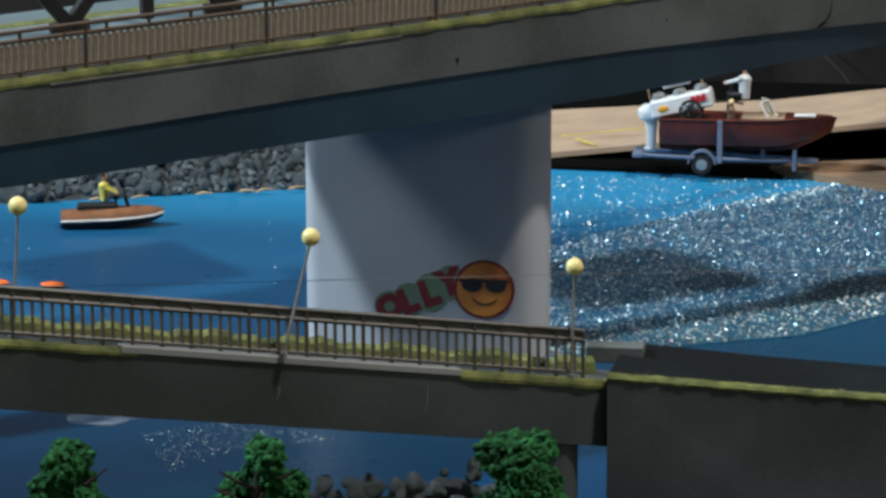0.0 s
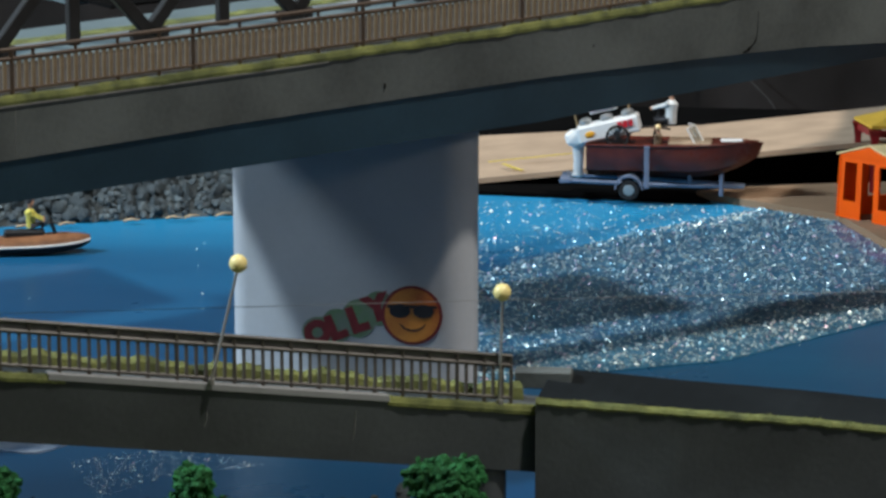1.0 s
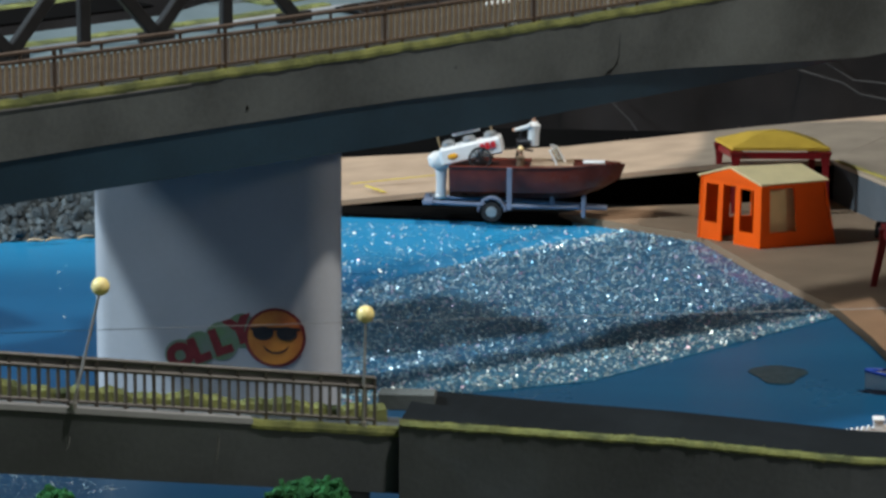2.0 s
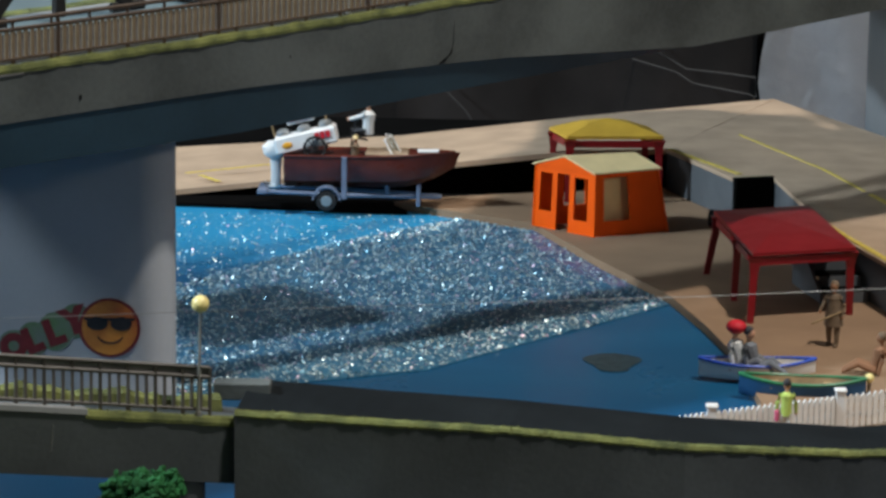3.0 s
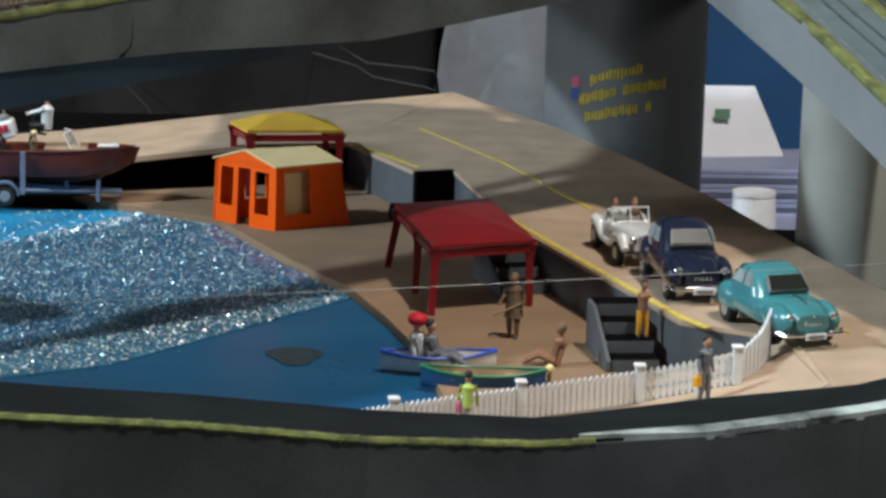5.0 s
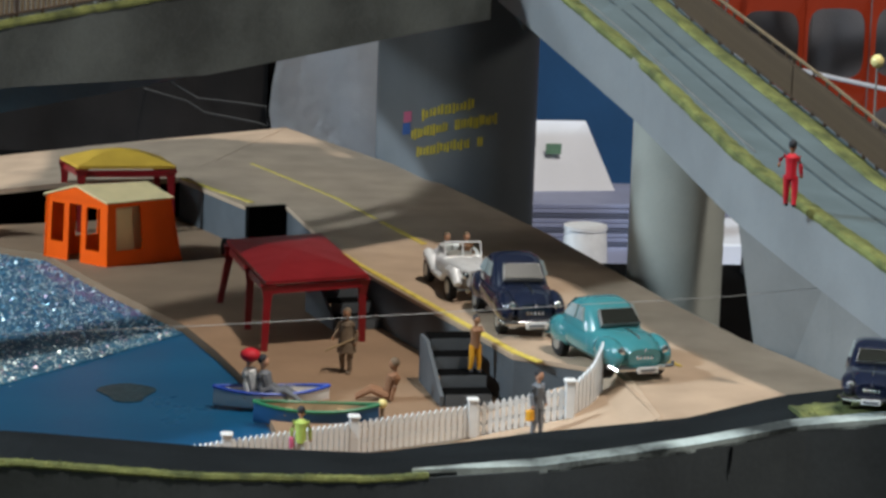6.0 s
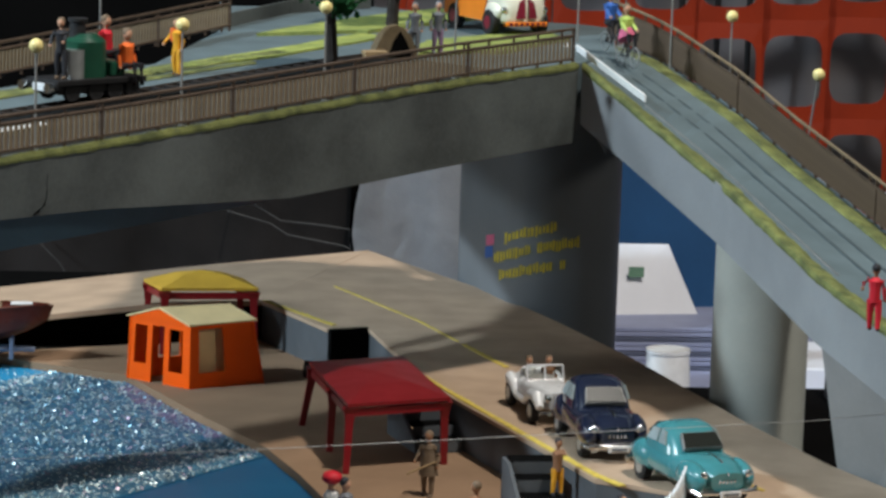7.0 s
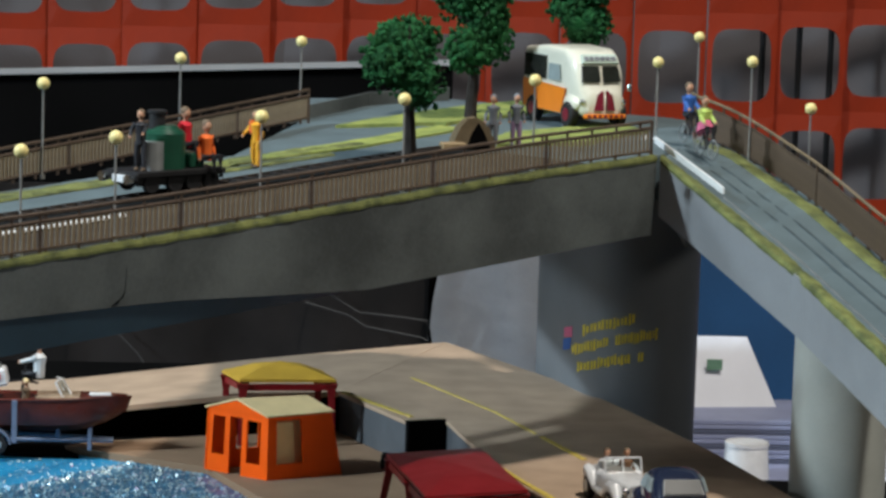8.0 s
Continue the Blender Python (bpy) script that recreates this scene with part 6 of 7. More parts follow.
# ---------------------------------------------------------------- rail trolley on the bridge
TR = br(0.1740, 0.0610, 0.0012)
ang_tr = math.degrees(math.atan2(-ALONG.y, -ALONG.x))
tr = thing("rail_trolley", pose(*TR, 0, 0, ang_tr), "dark green rail trolley with a silver tank", "trolley")
bm = fresh()
box(bm, -0.0215, 0.0165, -0.0085, 0.0085, 0.0058, 0.0078, bevel=0.0003)
part("platform", bm, STEEL_DARK, tr)
bm = fresh()
box(bm, -0.0195, 0.0150, -0.0062, 0.0062, 0.0028, 0.0056, bevel=0.0004)
part("frame", bm, RUBBER, tr)
for x in (-0.0140, -0.0040, 0.0040, 0.0115):
    for sy in (-1, 1):
        wheel(tr, x, sy * 0.0062, 0.0036, 0.0034, 0.0016, STEEL_DARK)
bm = fresh()
tube(bm, [(-0.0035, 0, 0.0078), (-0.0035, 0, 0.0196), (-0.0035, 0, 0.0208)], [0.0070, 0.0070, 0.0058], 28)
part("tank", bm, GREEN, tr, "dark green round tank", smooth=True)
bm = fresh()
tube(bm, [(-0.0035, 0, 0.0205), (-0.0035, 0, 0.0222)], [0.0058, 0.0040], 20)
part("tank_lid", bm, GREEN, tr, smooth=True)
bm = fresh()
tube(bm, [(-0.0105, -0.003, 0.0078), (-0.0105, -0.003, 0.0172)], 0.0034, 20)
part("cylinder", bm, SILVER, tr, "silver upright cylinder", smooth=True)
bm = fresh()
tube(bm, [(-0.0060, 0.001, 0.019), (-0.0060, 0.001, 0.0262)], [0.0030, 0.0026], 18)
tube(bm, [(-0.0060, 0.001, 0.0262), (-0.0060, 0.001, 0.0272)], [0.0033, 0.0033], 18)
part("chimney", bm, RUBBER, tr, smooth=True)
bm = fresh()
box(bm, 0.0038, 0.0100, -0.0050, 0.0068, 0.0078, 0.0128, bevel=0.0005)
part("bench", bm, GREEN, tr)
bm = fresh()
box(bm, -0.0226, -0.0212, -0.0090, 0.0090, 0.0046, 0.0072, bevel=0.0003)
part("buffer_beam", bm, STEEL_DARK, tr)
bm = fresh()
box(bm, -0.0232, -0.0226, -0.0040, 0.0030, 0.0040, 0.0066, bevel=0.0002)
part("plate", bm, WHITE, tr, "pale number board with a plain bar")
for sy in (-1, 1):
    bm = fresh()
    tube(bm, [(-0.0250, sy * 0.0068, 0.0054), (-0.0240, sy * 0.0068, 0.0054), (-0.0214, sy * 0.0068, 0.0054)], [0.0017, 0.0018, 0.0012], 14)
    part("headlamp", bm, CHROME, tr, smooth=True)
M = tr.matrix_basis
figure(M @ Vector((-0.0160, -0.0030, 0.0078)), ang_tr - 60, "driver figure in a dark suit on the trolley", DARK, DARK, BROWNC, arms={1: (0.0020, -0.0034, -0.0036), -1: (0.0034, -0.0012, -0.0050)})
figure(M @ Vector((0.0062, 0.0010, 0.0132)), ang_tr + 20, "figure in a red shirt seated on the trolley", REDC, DARK, BROWNC, pose_="sit", scale=1.2)
figure(M @ Vector((0.0105, -0.0050, 0.0092)), ang_tr + 5, "figure in an orange shirt seated on the trolley", ORANGEC, DARK, BROWNC, pose_="sit", scale=1.2)

# ---------------------------------------------------------------- two cyclists at the ramp's head
def bicycle(at, turn, label):
    th = thing("bicycle", pose(*at, 0, 0, turn), label, "bicycle", "bicycles on the road")
    for y in (-0.0052, 0.0052):
        w = new("wheel")
        w.parent, w.matrix_basis = th, pose(0, y, 0.0037, 0, 90, 0)
        w.empty_display_size = 0.003
        bm = fresh()
        tube(bm, [(0.0035 * math.cos(a), 0.0035 * math.sin(a), 0) for a in [k * 2 * math.pi / 18 for k in range(19)]], 0.00028, 6, cap=False)
        part("rim", bm, SILVER, w, smooth=True)
        for k in range(4):
            a = k * math.pi / 4
            bm = fresh()
            tube(bm, [(0.0034 * math.cos(a), 0.0034 * math.sin(a), 0), (-0.0034 * math.cos(a), -0.0034 * math.sin(a), 0)], 0.0001, 5)
            part("spoke", bm, SILVER, w)
    bm = fresh()
    for p, q in (((0, -0.0052, 0.0037), (0, -0.0040, 0.0100)), ((0, -0.0043, 0.0080), (0, 0.0002, 0.0036)), ((0, 0.0002, 0.0036), (0, 0.0022, 0.0092)), ((0, 0.0052, 0.0037), (0, 0.0018, 0.0082)), ((0, 0.0052, 0.0037), (0, 0.0002, 0.0036)), ((-0.0022, -0.0034, 0.0104), (0.0022, -0.0034, 0.0104)), ((0, -0.0040, 0.0100), (0, -0.0034, 0.0104))):
        tube(bm, [p, q], 0.0003, 6)
    part("bike_frame", bm, DARK, th)
    bm = fresh()
    ball(bm, (0, 0.0024, 0.0096), 0.0011, 0, 10, 6, (0.7, 1.2, 0.4))
    part("saddle", bm, RUBBER, th, smooth=True)
    return th


SKIRT = lambda bm: (tube(bm, [(0, 0.0002, 0.0034), (0, -0.0014, 0.0006)], [0.0022, 0.0034], 12, 4), PINKC)[1]
for at, turn, top, legs, extra, lab in (((0.1868, 1.1600, 0.1362), 20, BLUEC, DARK, None, "figure in a blue shirt riding a bicycle"), ((0.1897, 1.1405, 0.1329), 20, LIMEC, DARK, SKIRT, "figure in a green top and pink skirt on a bicycle")):
    m = bicycle(at, turn, "small silver-wheeled bicycle standing on the road").matrix_basis
    figure(m @ Vector((0, 0.0020, 0.0094)), turn, lab, top, legs, BROWNC, pose_="sit", scale=1.12, arms={1: (0.0020, -0.0042, -0.0044), -1: (0.0020, -0.0042, -0.0044)}, extra=extra)

# small shelter on the square
sh = thing("dog_shelter", pose(*br(0.0290, 0.0660, -0.0012), 0, 0, 12), "small tan shelter with a dark opening", "shelter")
PROFILE = [(-0.0080, 0.0), (-0.0074, 0.0040), (-0.0052, 0.0086), (-0.0022, 0.0114), (0.0004, 0.0120), (0.0030, 0.0108), (0.0056, 0.0080), (0.0076, 0.0040), (0.0084, 0.0)]
rings = []
for y, f in ((-0.0060, 1.0), (-0.0020, 1.02), (0.0030, 0.92), (0.0065, 0.55)):
    rings.append([(x * f, y, z * f) for x, z in PROFILE])
bm = fresh()
loft(bm, rings)
part("shell", bm, mat("tan_shelter_paint", (0.17, 0.125, 0.07), 0.8, var=0.4, scale=160, fine=1500, bump=0.4), sh, smooth=True)
bm = fresh()
loft(bm, [[(-0.0030, y, 0.0004), (-0.0012, y, 0.0060), (0.0014, y, 0.0100), (0.0040, y, 0.0060), (0.0062, y, 0.0004)] for y in (-0.0064, -0.0056)])
part("opening", bm, BLACK, sh, "dark pointed opening")
bm = fresh()
box(bm, -0.0130, -0.0040, -0.0095, -0.0045, 0, 0.0030, bevel=0.0005)
part("ledge", bm, WOOD, sh)
bm = fresh()
ball(bm, (0, 0, 0.0012), 0.0013, 0, 10, 8)
ball(bm, (0.004, -0.001, 0.0010), 0.0012, 0, 10, 8)
tagged(part("stone", bm, WHITE, at=pose(0.1735, 1.185, 0.1342), smooth=True), "white pebble bollards near the ramp's head", "stone")
bm = fresh()
loft(bm, [[Vector(p) + Vector((dx, 0, dz)) for dx, dz in ((-0.0003, -0.0022), (0.0003, -0.0022), (0.0003, 0.0002), (-0.0003, 0.0002))] for p in ((0.1690, 1.128, 0.1415), (0.1795, 1.114, 0.1341), (0.1899, 1.100, 0.1266))])
tagged(part("kerb_rail", bm, WHITE), "white kerb rail at the top of the ramp", "rail", kind="structure")

# ---------------------------------------------------------------- motor boat on its trailer, with an ice cream cart
BY = 1.2270
trailer = thing("boat_trailer", pose(-0.0718, BY, 0.003), "blue-grey boat trailer with one axle", "trailer")
for sy in (-1, 1):
    bm = fresh()
    tube(bm, [(-0.0265, sy * 0.0055, 0.0066), (0.0080, sy * 0.0060, 0.0056), (0.0330, sy * 0.0030, 0.0050), (0.0450, sy * 0.0008, 0.0046)], 0.0009, 8)
    part("rail", bm, TRAILER, trailer)
    wheel(trailer, 0.0, sy * 0.0098, 0.0041, 0.0041, 0.0026, SILVER)
    bm = fresh()
    loft(bm, [[(0.0056 * math.cos(a) * f, sy * 0.0098 + y, 0.0044 + 0.0056 * math.sin(a) * f) for a in [math.pi * i / 10 for i in range(11)] for f in ((1.0,) if True else ())] + [(0.0050 * math.cos(a), sy * 0.0098 + y, 0.0044 + 0.0050 * math.sin(a)) for a in [math.pi * i / 10 for i in range(10, -1, -1)]] for y in (-0.0018, 0.0018)])
    part("mudguard", bm, TRAILER, trailer)
    bm = fresh()
    box(bm, 0.0060, 0.0080, sy * 0.0110 - 0.0007, sy * 0.0110 + 0.0007, 0.0050, 0.0218, bevel=0.0002)
    part("upright", bm, TRAILER, trailer)
    for x in (0.0235, 0.0360):
        bm = fresh()
        box(bm, x - 0.0008, x + 0.0008, sy * 0.004 - 0.0008, sy * 0.004 + 0.0008, 0.0012 if x > 0.03 else 0.0046, 0.0095, bevel=0.0002)
        part("support", bm, TRAILER, trailer)
bm = fresh()
tube(bm, [(0, -0.0095, 0.0041), (0, 0.0095, 0.0041)], 0.0007, 8)
part("axle", bm, STEEL_DARK, trailer)
bm = fresh()
box(bm, -0.0275, -0.0235, -0.0080, 0.0080, 0.0058, 0.0076, bevel=0.0003)
part("tail_board", bm, TRAILER, trailer)
boat = thing("motor_boat", pose(-0.0718, BY, 0.0105), "varnished mahogany motor boat on the trailer", "boat")
LB = []
for k in range(15):
    t = k / 14
    x = -0.0170 + 0.0672 * t
    w = 0.0098 * (1 - max(0, (t - 0.45) / 0.55) ** 2.2) + 0.0002
    sheer = 0.0140 + 0.0022 * max(0, t - 0.5) ** 1.2
    keel = 0.0006 + 0.0085 * max(0, (t - 0.62) / 0.38) ** 2
    LB.append((x, w, keel, sheer))
bm = fresh()
loft(bm, [[(x + 0.004 * max(0, (z_ - 0.5)) * (x > 0.045), sy * w * f, keel + (sheer - keel) * z_) for sy, f, z_ in ((-1, 1.0, 1.0), (-1, 0.97, 0.6), (-1, 0.80, 0.25), (-1, 0.12, 0.0), (1, 0.12, 0.0), (1, 0.80, 0.25), (1, 0.97, 0.6), (1, 1.0, 1.0))] for x, w, keel, sheer in LB])
part("hull", bm, MAHOGANY, boat, smooth=True)
for sy in (-1, 1):
    bm = fresh()
    tube(bm, [(x, sy * w, sheer + 0.0002) for x, w, keel, sheer in LB], 0.0005, 6)
    part("gunwale", bm, MAHOGANY, boat)
bm = fresh()
box(bm, 0.0150, 0.0320, -0.0075, 0.0075, 0.0142, 0.0152, bevel=0.0003)
part("foredeck", bm, mat("pale_deck_wood", (0.42, 0.30, 0.20), 0.4, var=0.4, scale=200), boat)
bm = fresh()
box(bm, 0.0355, 0.0440, -0.0025, 0.0025, 0.0150, 0.0157, bevel=0.0002)
part("bow_hatch", bm, WHITE, boat)
for sy in (-1, 1):
    bm = fresh()
    quad_pane(bm, [(0.0285, sy * 0.0002, 0.0150), (0.0255, sy * 0.0070, 0.0150), (0.0225, sy * 0.0062, 0.0208), (0.0250, sy * 0.0002, 0.0212)][:: sy], (0.85, 0, 0.4), 0.00015)
    pn = part("windscreen", bm, glass("boat_windscreen"), boat)
    pn.visible_shadow = False
    bm = fresh()
    tube(bm, [(0.0285, sy * 0.0002, 0.0150), (0.0250, sy * 0.0002, 0.0212), (0.0225, sy * 0.0062, 0.0208), (0.0255, sy * 0.0070, 0.0150)], 0.0004, 6)
    part("windscreen_frame", bm, WHITE, boat)
motor = thing("outboard_motor", pose(-0.0718, BY, 0.0105), "white outboard motor tilted at the boat's stern", "motor")
bm = fresh()
loft(bm, [plan_ring(z, x0, x1, hw, 16, 3.5) for z, x0, x1, hw in ((0.0120, -0.0240, -0.0178, 0.0026), (0.0132, -0.0256, -0.0172, 0.0032), (0.0162, -0.0262, -0.0172, 0.0032), (0.0182, -0.0240, -0.0178, 0.0022))])
part("cowling", bm, WHITE, motor, smooth=True)
bm = fresh()
loft(bm, [plan_ring(z, x0, x1, hw, 12, 3) for z, x0, x1, hw in ((0.0124, -0.0232, -0.0182, 0.0018), (0.0060, -0.0226, -0.0186, 0.0013), (0.0006, -0.0228, -0.0188, 0.0010))])
ball(bm, (-0.0215, 0, 0.0004), 0.0016, 0, 12, 8, (1.9, 0.8, 0.8))
part("leg", bm, WHITE, motor, smooth=True)
bm = fresh()
for k in range(3):
    a = k * 2.094
    ball(bm, (-0.0248, 0.0014 * math.cos(a), 0.0004 + 0.0014 * math.sin(a)), 0.0012, 0, 8, 6, (0.25, 1 if k else 0.6, 0.8))
part("propeller", bm, STEEL, motor, smooth=True)

cart = thing("ice_cream_cart", pose(-0.0790, BY - 0.002, 0.0250, 0, -14, 0), "white ice cream cart with red lettering bars", "cart")
bm = fresh()
box(bm, -0.0125, 0.0125, -0.0045, 0.0045, 0.0020, 0.0088, bevel=0.0008)
part("box", bm, WHITE, cart)
for k in range(3):
    bm = fresh()
    tube(bm, [(-0.0085 + 0.0085 * k, 0, 0.0088), (-0.0085 + 0.0085 * k, 0, 0.0104), (-0.0085 + 0.0085 * k, 0, 0.0112)], [0.0026, 0.0026, 0.0016], 14)
    part("lid", bm, SILVER, cart, smooth=True)
bm = fresh()
box(bm, -0.0060, 0.0050, -0.0006, 0.0006, 0.0122, 0.0168, bevel=0.0002)
board = part("sign_board", bm, WHITE, cart, "white sign with a plain red bar")
bm = fresh()
box(bm, -0.0052, 0.0042, -0.0010, -0.0006, 0.0134, 0.0156)
part("sign_bar", bm, PINKC, board)
for x in (0.0040, 0.0062, 0.0084):
    bm = fresh()
    box(bm, x, x + 0.0016, -0.0050, -0.0045, 0.0050, 0.0075)
    part("lettering_bar", bm, REDC, cart)
bm = fresh()
ball(bm, (-0.0075, -0.0046, 0.0052), 0.0012, 0, 10, 8, (1.8, 0.3, 1))
part("emblem", bm, AMBERC, cart)
for x in (-0.0120, 0.0095):
    bm = fresh()
    tube(bm, [(x, 0, 0.0088), (x, 0, 0.0165)], 0.00035, 6)
    part("canopy_pole", bm, WOOD, cart)
for sy in (-1, 1):
    wh = new("wheel")
    wh.parent, wh.matrix_basis = cart, pose(0.0030, sy * 0.0056, 0.0020, 90, 0, 0)
    bm = fresh()
    tube(bm, [(0.0042 * math.cos(a), 0.0042 * math.sin(a), 0) for a in [k * 2 * math.pi / 20 for k in range(21)]], 0.00055, 6, cap=False)
    part("rim", bm, RUBBER, wh, smooth=True)
    for k in range(6):
        a = k * math.pi / 6 * 1.0
        bm = fresh()
        tube(bm, [(0.004 * math.cos(a), 0.004 * math.sin(a), 0), (-0.004 * math.cos(a), -0.004 * math.sin(a), 0)], 0.00022, 5)
        part("spoke", bm, STEEL_DARK, wh)
bm = fresh()
tube(bm, [(0.0115, 0, 0.0030), (0.0180, 0, 0.0020), (0.0235, 0, -0.0005)], 0.0005, 6)
tube(bm, [(0.0180, 0, 0.0020), (0.0205, 0, 0.0078)], 0.0004, 6)
part("frame_tube", bm, STEEL_DARK, cart)
figure((-0.0560, BY - 0.002, 0.0315), 245, "white-shirted figure riding the ice cream cart", WHITEC, DARK, WHITEC, pose_="sit", scale=1.3, arms={1: (0.0018, -0.0058, -0.0026), -1: (0.0018, -0.0058, -0.0026)})
figure((-0.0610, BY - 0.004, 0.0220), 250, "figure with light hair sitting in the motor boat", BROWNC, BROWNC, CANVAS, pose_="sit", scale=0.85)


# ---------------------------------------------------------------- canoes
def canoe(at, turn, length, width, depth, m_hull, m_rim, m_in, label):
    th = thing("canoe", pose(*at, 0, 0, turn), label, "canoe", "canoes drawn up at the beach")
    n = 17
    rows = []
    for k in range(n):
        t = -1 + 2 * k / (n - 1)
        w = width / 2 * max(0.03, (1 - abs(t) ** 2.4))
        sheer = depth * (1 + 0.25 * t * t)
        rows.append((t * length / 2, w, depth * 0.18 * abs(t) ** 3, sheer))
    bm = fresh()
    outer = [[(x, sy * w * f, k0 + (s - k0) * z) for sy, f, z in ((-1, 1, 1), (-1, 0.93, 0.5), (-1, 0.6, 0.1), (0, 0, 0), (1, 0.6, 0.1), (1, 0.93, 0.5), (1, 1, 1))] for x, w, k0, s in rows]
    loft(bm, outer, closed=False, cap=False)
    part("hull", bm, m_hull, th, smooth=True)
    bm = fresh()
    inner = [[(x * 0.97, sy * w * f * 0.9, k0 + 0.0006 + (s - k0) * z * 0.97) for sy, f, z in ((-1, 1, 1), (-1, 0.93, 0.5), (-1, 0.6, 0.14), (0, 0, 0.06), (1, 0.6, 0.14), (1, 0.93, 0.5), (1, 1, 1))] for x, w, k0, s in rows]
    loft(bm, inner, closed=False, cap=False)
    part("lining", bm, m_in, th, smooth=True)
    for sy in (-1, 1):
        bm = fresh()
        tube(bm, [(x, sy * w * 0.97, s) for x, w, k0, s in rows], 0.00062, 6)
        part("gunwale", bm, m_rim, th)
    for x in (-length * 0.22, length * 0.2):
        bm = fresh()
        box(bm, x - 0.0012, x + 0.0012, -width * 0.40, width * 0.40, depth * 0.72, depth * 0.80, bevel=0.0001)
        part("thwart", bm, WOOD, th)


canoe((0.0795, 0.9700, 0.0004), 2, 0.0370, 0.0125, 0.0056, WHITE, BLUE, WHITE, "white canoe with a blue rim at the water's edge")
canoe((0.0915, 0.9450, 0.0004), -6, 0.0390, 0.0125, 0.0062, BLUE_DEEP, BOAT_GREEN, WOOD, "blue canoe with a green rim and wooden inside")
bm = fresh()
tube(bm, [(0, 0, 0), (0, 0, 0.0040)], 0.0006, 8)
ball(bm, (0, 0, 0.0052), 0.0015, 1, 12, 8)
tagged(part("mooring_post", bm, [BROWNC, GLOBE], at=pose(0.1120, 0.9440, 0.003), smooth=True), "short mooring post with a yellow knob", "post")

# ---------------------------------------------------------------- jet boat on the water
jet = thing("jet_ski", pose(-0.2815, 1.1070, 0.0004, 0, 0, 14), "brown and cream jet ski on the water", "jet ski")
JB = [(-0.0190, 0.0060, 0.0000, 0.0052), (-0.0100, 0.0068, 0.0, 0.0056), (0.0, 0.0070, 0.0, 0.0060), (0.0090, 0.0058, 0.0004, 0.0064), (0.0150, 0.0034, 0.0014, 0.0062), (0.0185, 0.0006, 0.0030, 0.0058)]
bm = fresh()
loft(bm, [[(x, sy * w * f, k0 + (s - k0) * z) for sy, f, z in ((-1, 1, 0.55), (-1, 0.85, 0.1), (1, 0.85, 0.1), (1, 1, 0.55))] for x, w, k0, s in JB])
part("hull", bm, RUBBER, jet, "black lower hull", smooth=True)
bm = fresh()
loft(bm, [[(x, sy * w * f, k0 + (s - k0) * z) for sy, f, z in ((-1, 1.04, 0.55), (-1, 0.9, 0.85), (-1, 0.4, 1.1), (1, 0.4, 1.1), (1, 0.9, 0.85), (1, 1.04, 0.55))] for x, w, k0, s in JB])
part("deck", bm, mat("brown_jet_paint", (0.26, 0.12, 0.06), 0.35, var=0.4, scale=200), jet, "brown upper deck", smooth=True)
for sy in (-1, 1):
    bm = fresh()
    tube(bm, [(x, sy * w * 1.04, k0 + (s - k0) * 0.56) for x, w, k0, s in JB], 0.0005, 6)
    part("rubbing_strip", bm, WHITEC, jet)
bm = fresh()
box(bm, -0.0130, 0.0020, -0.0022, 0.0022, 0.0056, 0.0086, bevel=0.0008)
part("seat", bm, RUBBER, jet)
bm = fresh()
tube(bm, [(0.0060, 0, 0.0060), (0.0045, 0, 0.0110)], 0.0007, 8)
tube(bm, [(0.0045, -0.0034, 0.0112), (0.0045, 0.0034, 0.0112)], 0.0005, 8)
part("handlebar", bm, STEEL_DARK, jet)
figure(jet.matrix_basis @ Vector((-0.0030, 0, 0.0086)), 14 + 90, "figure in a yellow vest riding the jet ski", mat("figure_yellow_paint", (0.70, 0.62, 0.12), 0.55), DARK, DARK, pose_="sit", scale=0.95, arms={1: (0.0024, -0.0052, -0.0040), -1: (0.0024, -0.0052, -0.0040)})
for x, y in ((-0.2778, 1.0085), (-0.2975, 1.0090)):
    bm = fresh()
    ball(bm, (0, 0, 0.0008), 0.0030, 0, 14, 8, (1.5, 0.8, 0.35))
    tagged(part("float", bm, ORANGEC, at=pose(x, y, 0.0002), smooth=True), "small red-orange float on the water", "float", "floats")

bm = fresh()
box(bm, -0.0735, -0.0590, 0.766, 0.772, 0.0440, 0.0484, bevel=0.0003)
tagged(part("parapet_block", bm, CONCRETE), "grey parapet block at the road's edge", "parapet", kind="structure")

# thin line stretched across the harbour
bm = fresh()
tube(bm, [(-0.42, 0.875, 0.0250), (-0.2414, 0.88, 0.0316), (-0.0972, 0.888, 0.0378), (0.0542, 0.905, 0.0415), (0.2157, 0.925, 0.0470), (0.2500, 0.935, 0.0482)], 0.00011, 6)
tagged(part("line", bm, mat("grey_nylon", (0.30, 0.30, 0.29), 0.3), smooth=True), "thin grey nylon line stretched across the harbour", "line")


# ---------------------------------------------------------------- sprayed lettering
pier = bpy.data.objects["bridge_pier"]
SPRAY_RED = mat("dark_red_spray", (0.24, 0.035, 0.04), 0.6, var=0.3, scale=200)
SPRAY_GREEN = mat("green_spray_haze", (0.13, 0.24, 0.11), 0.7, var=0.4, scale=150, col2=(0.19, 0.23, 0.20))
SPRAY_ORANGE = mat("orange_spray", (0.62, 0.25, 0.05), 0.55, var=0.3, scale=120, col2=(0.48, 0.13, 0.04))
FY = 0.9437


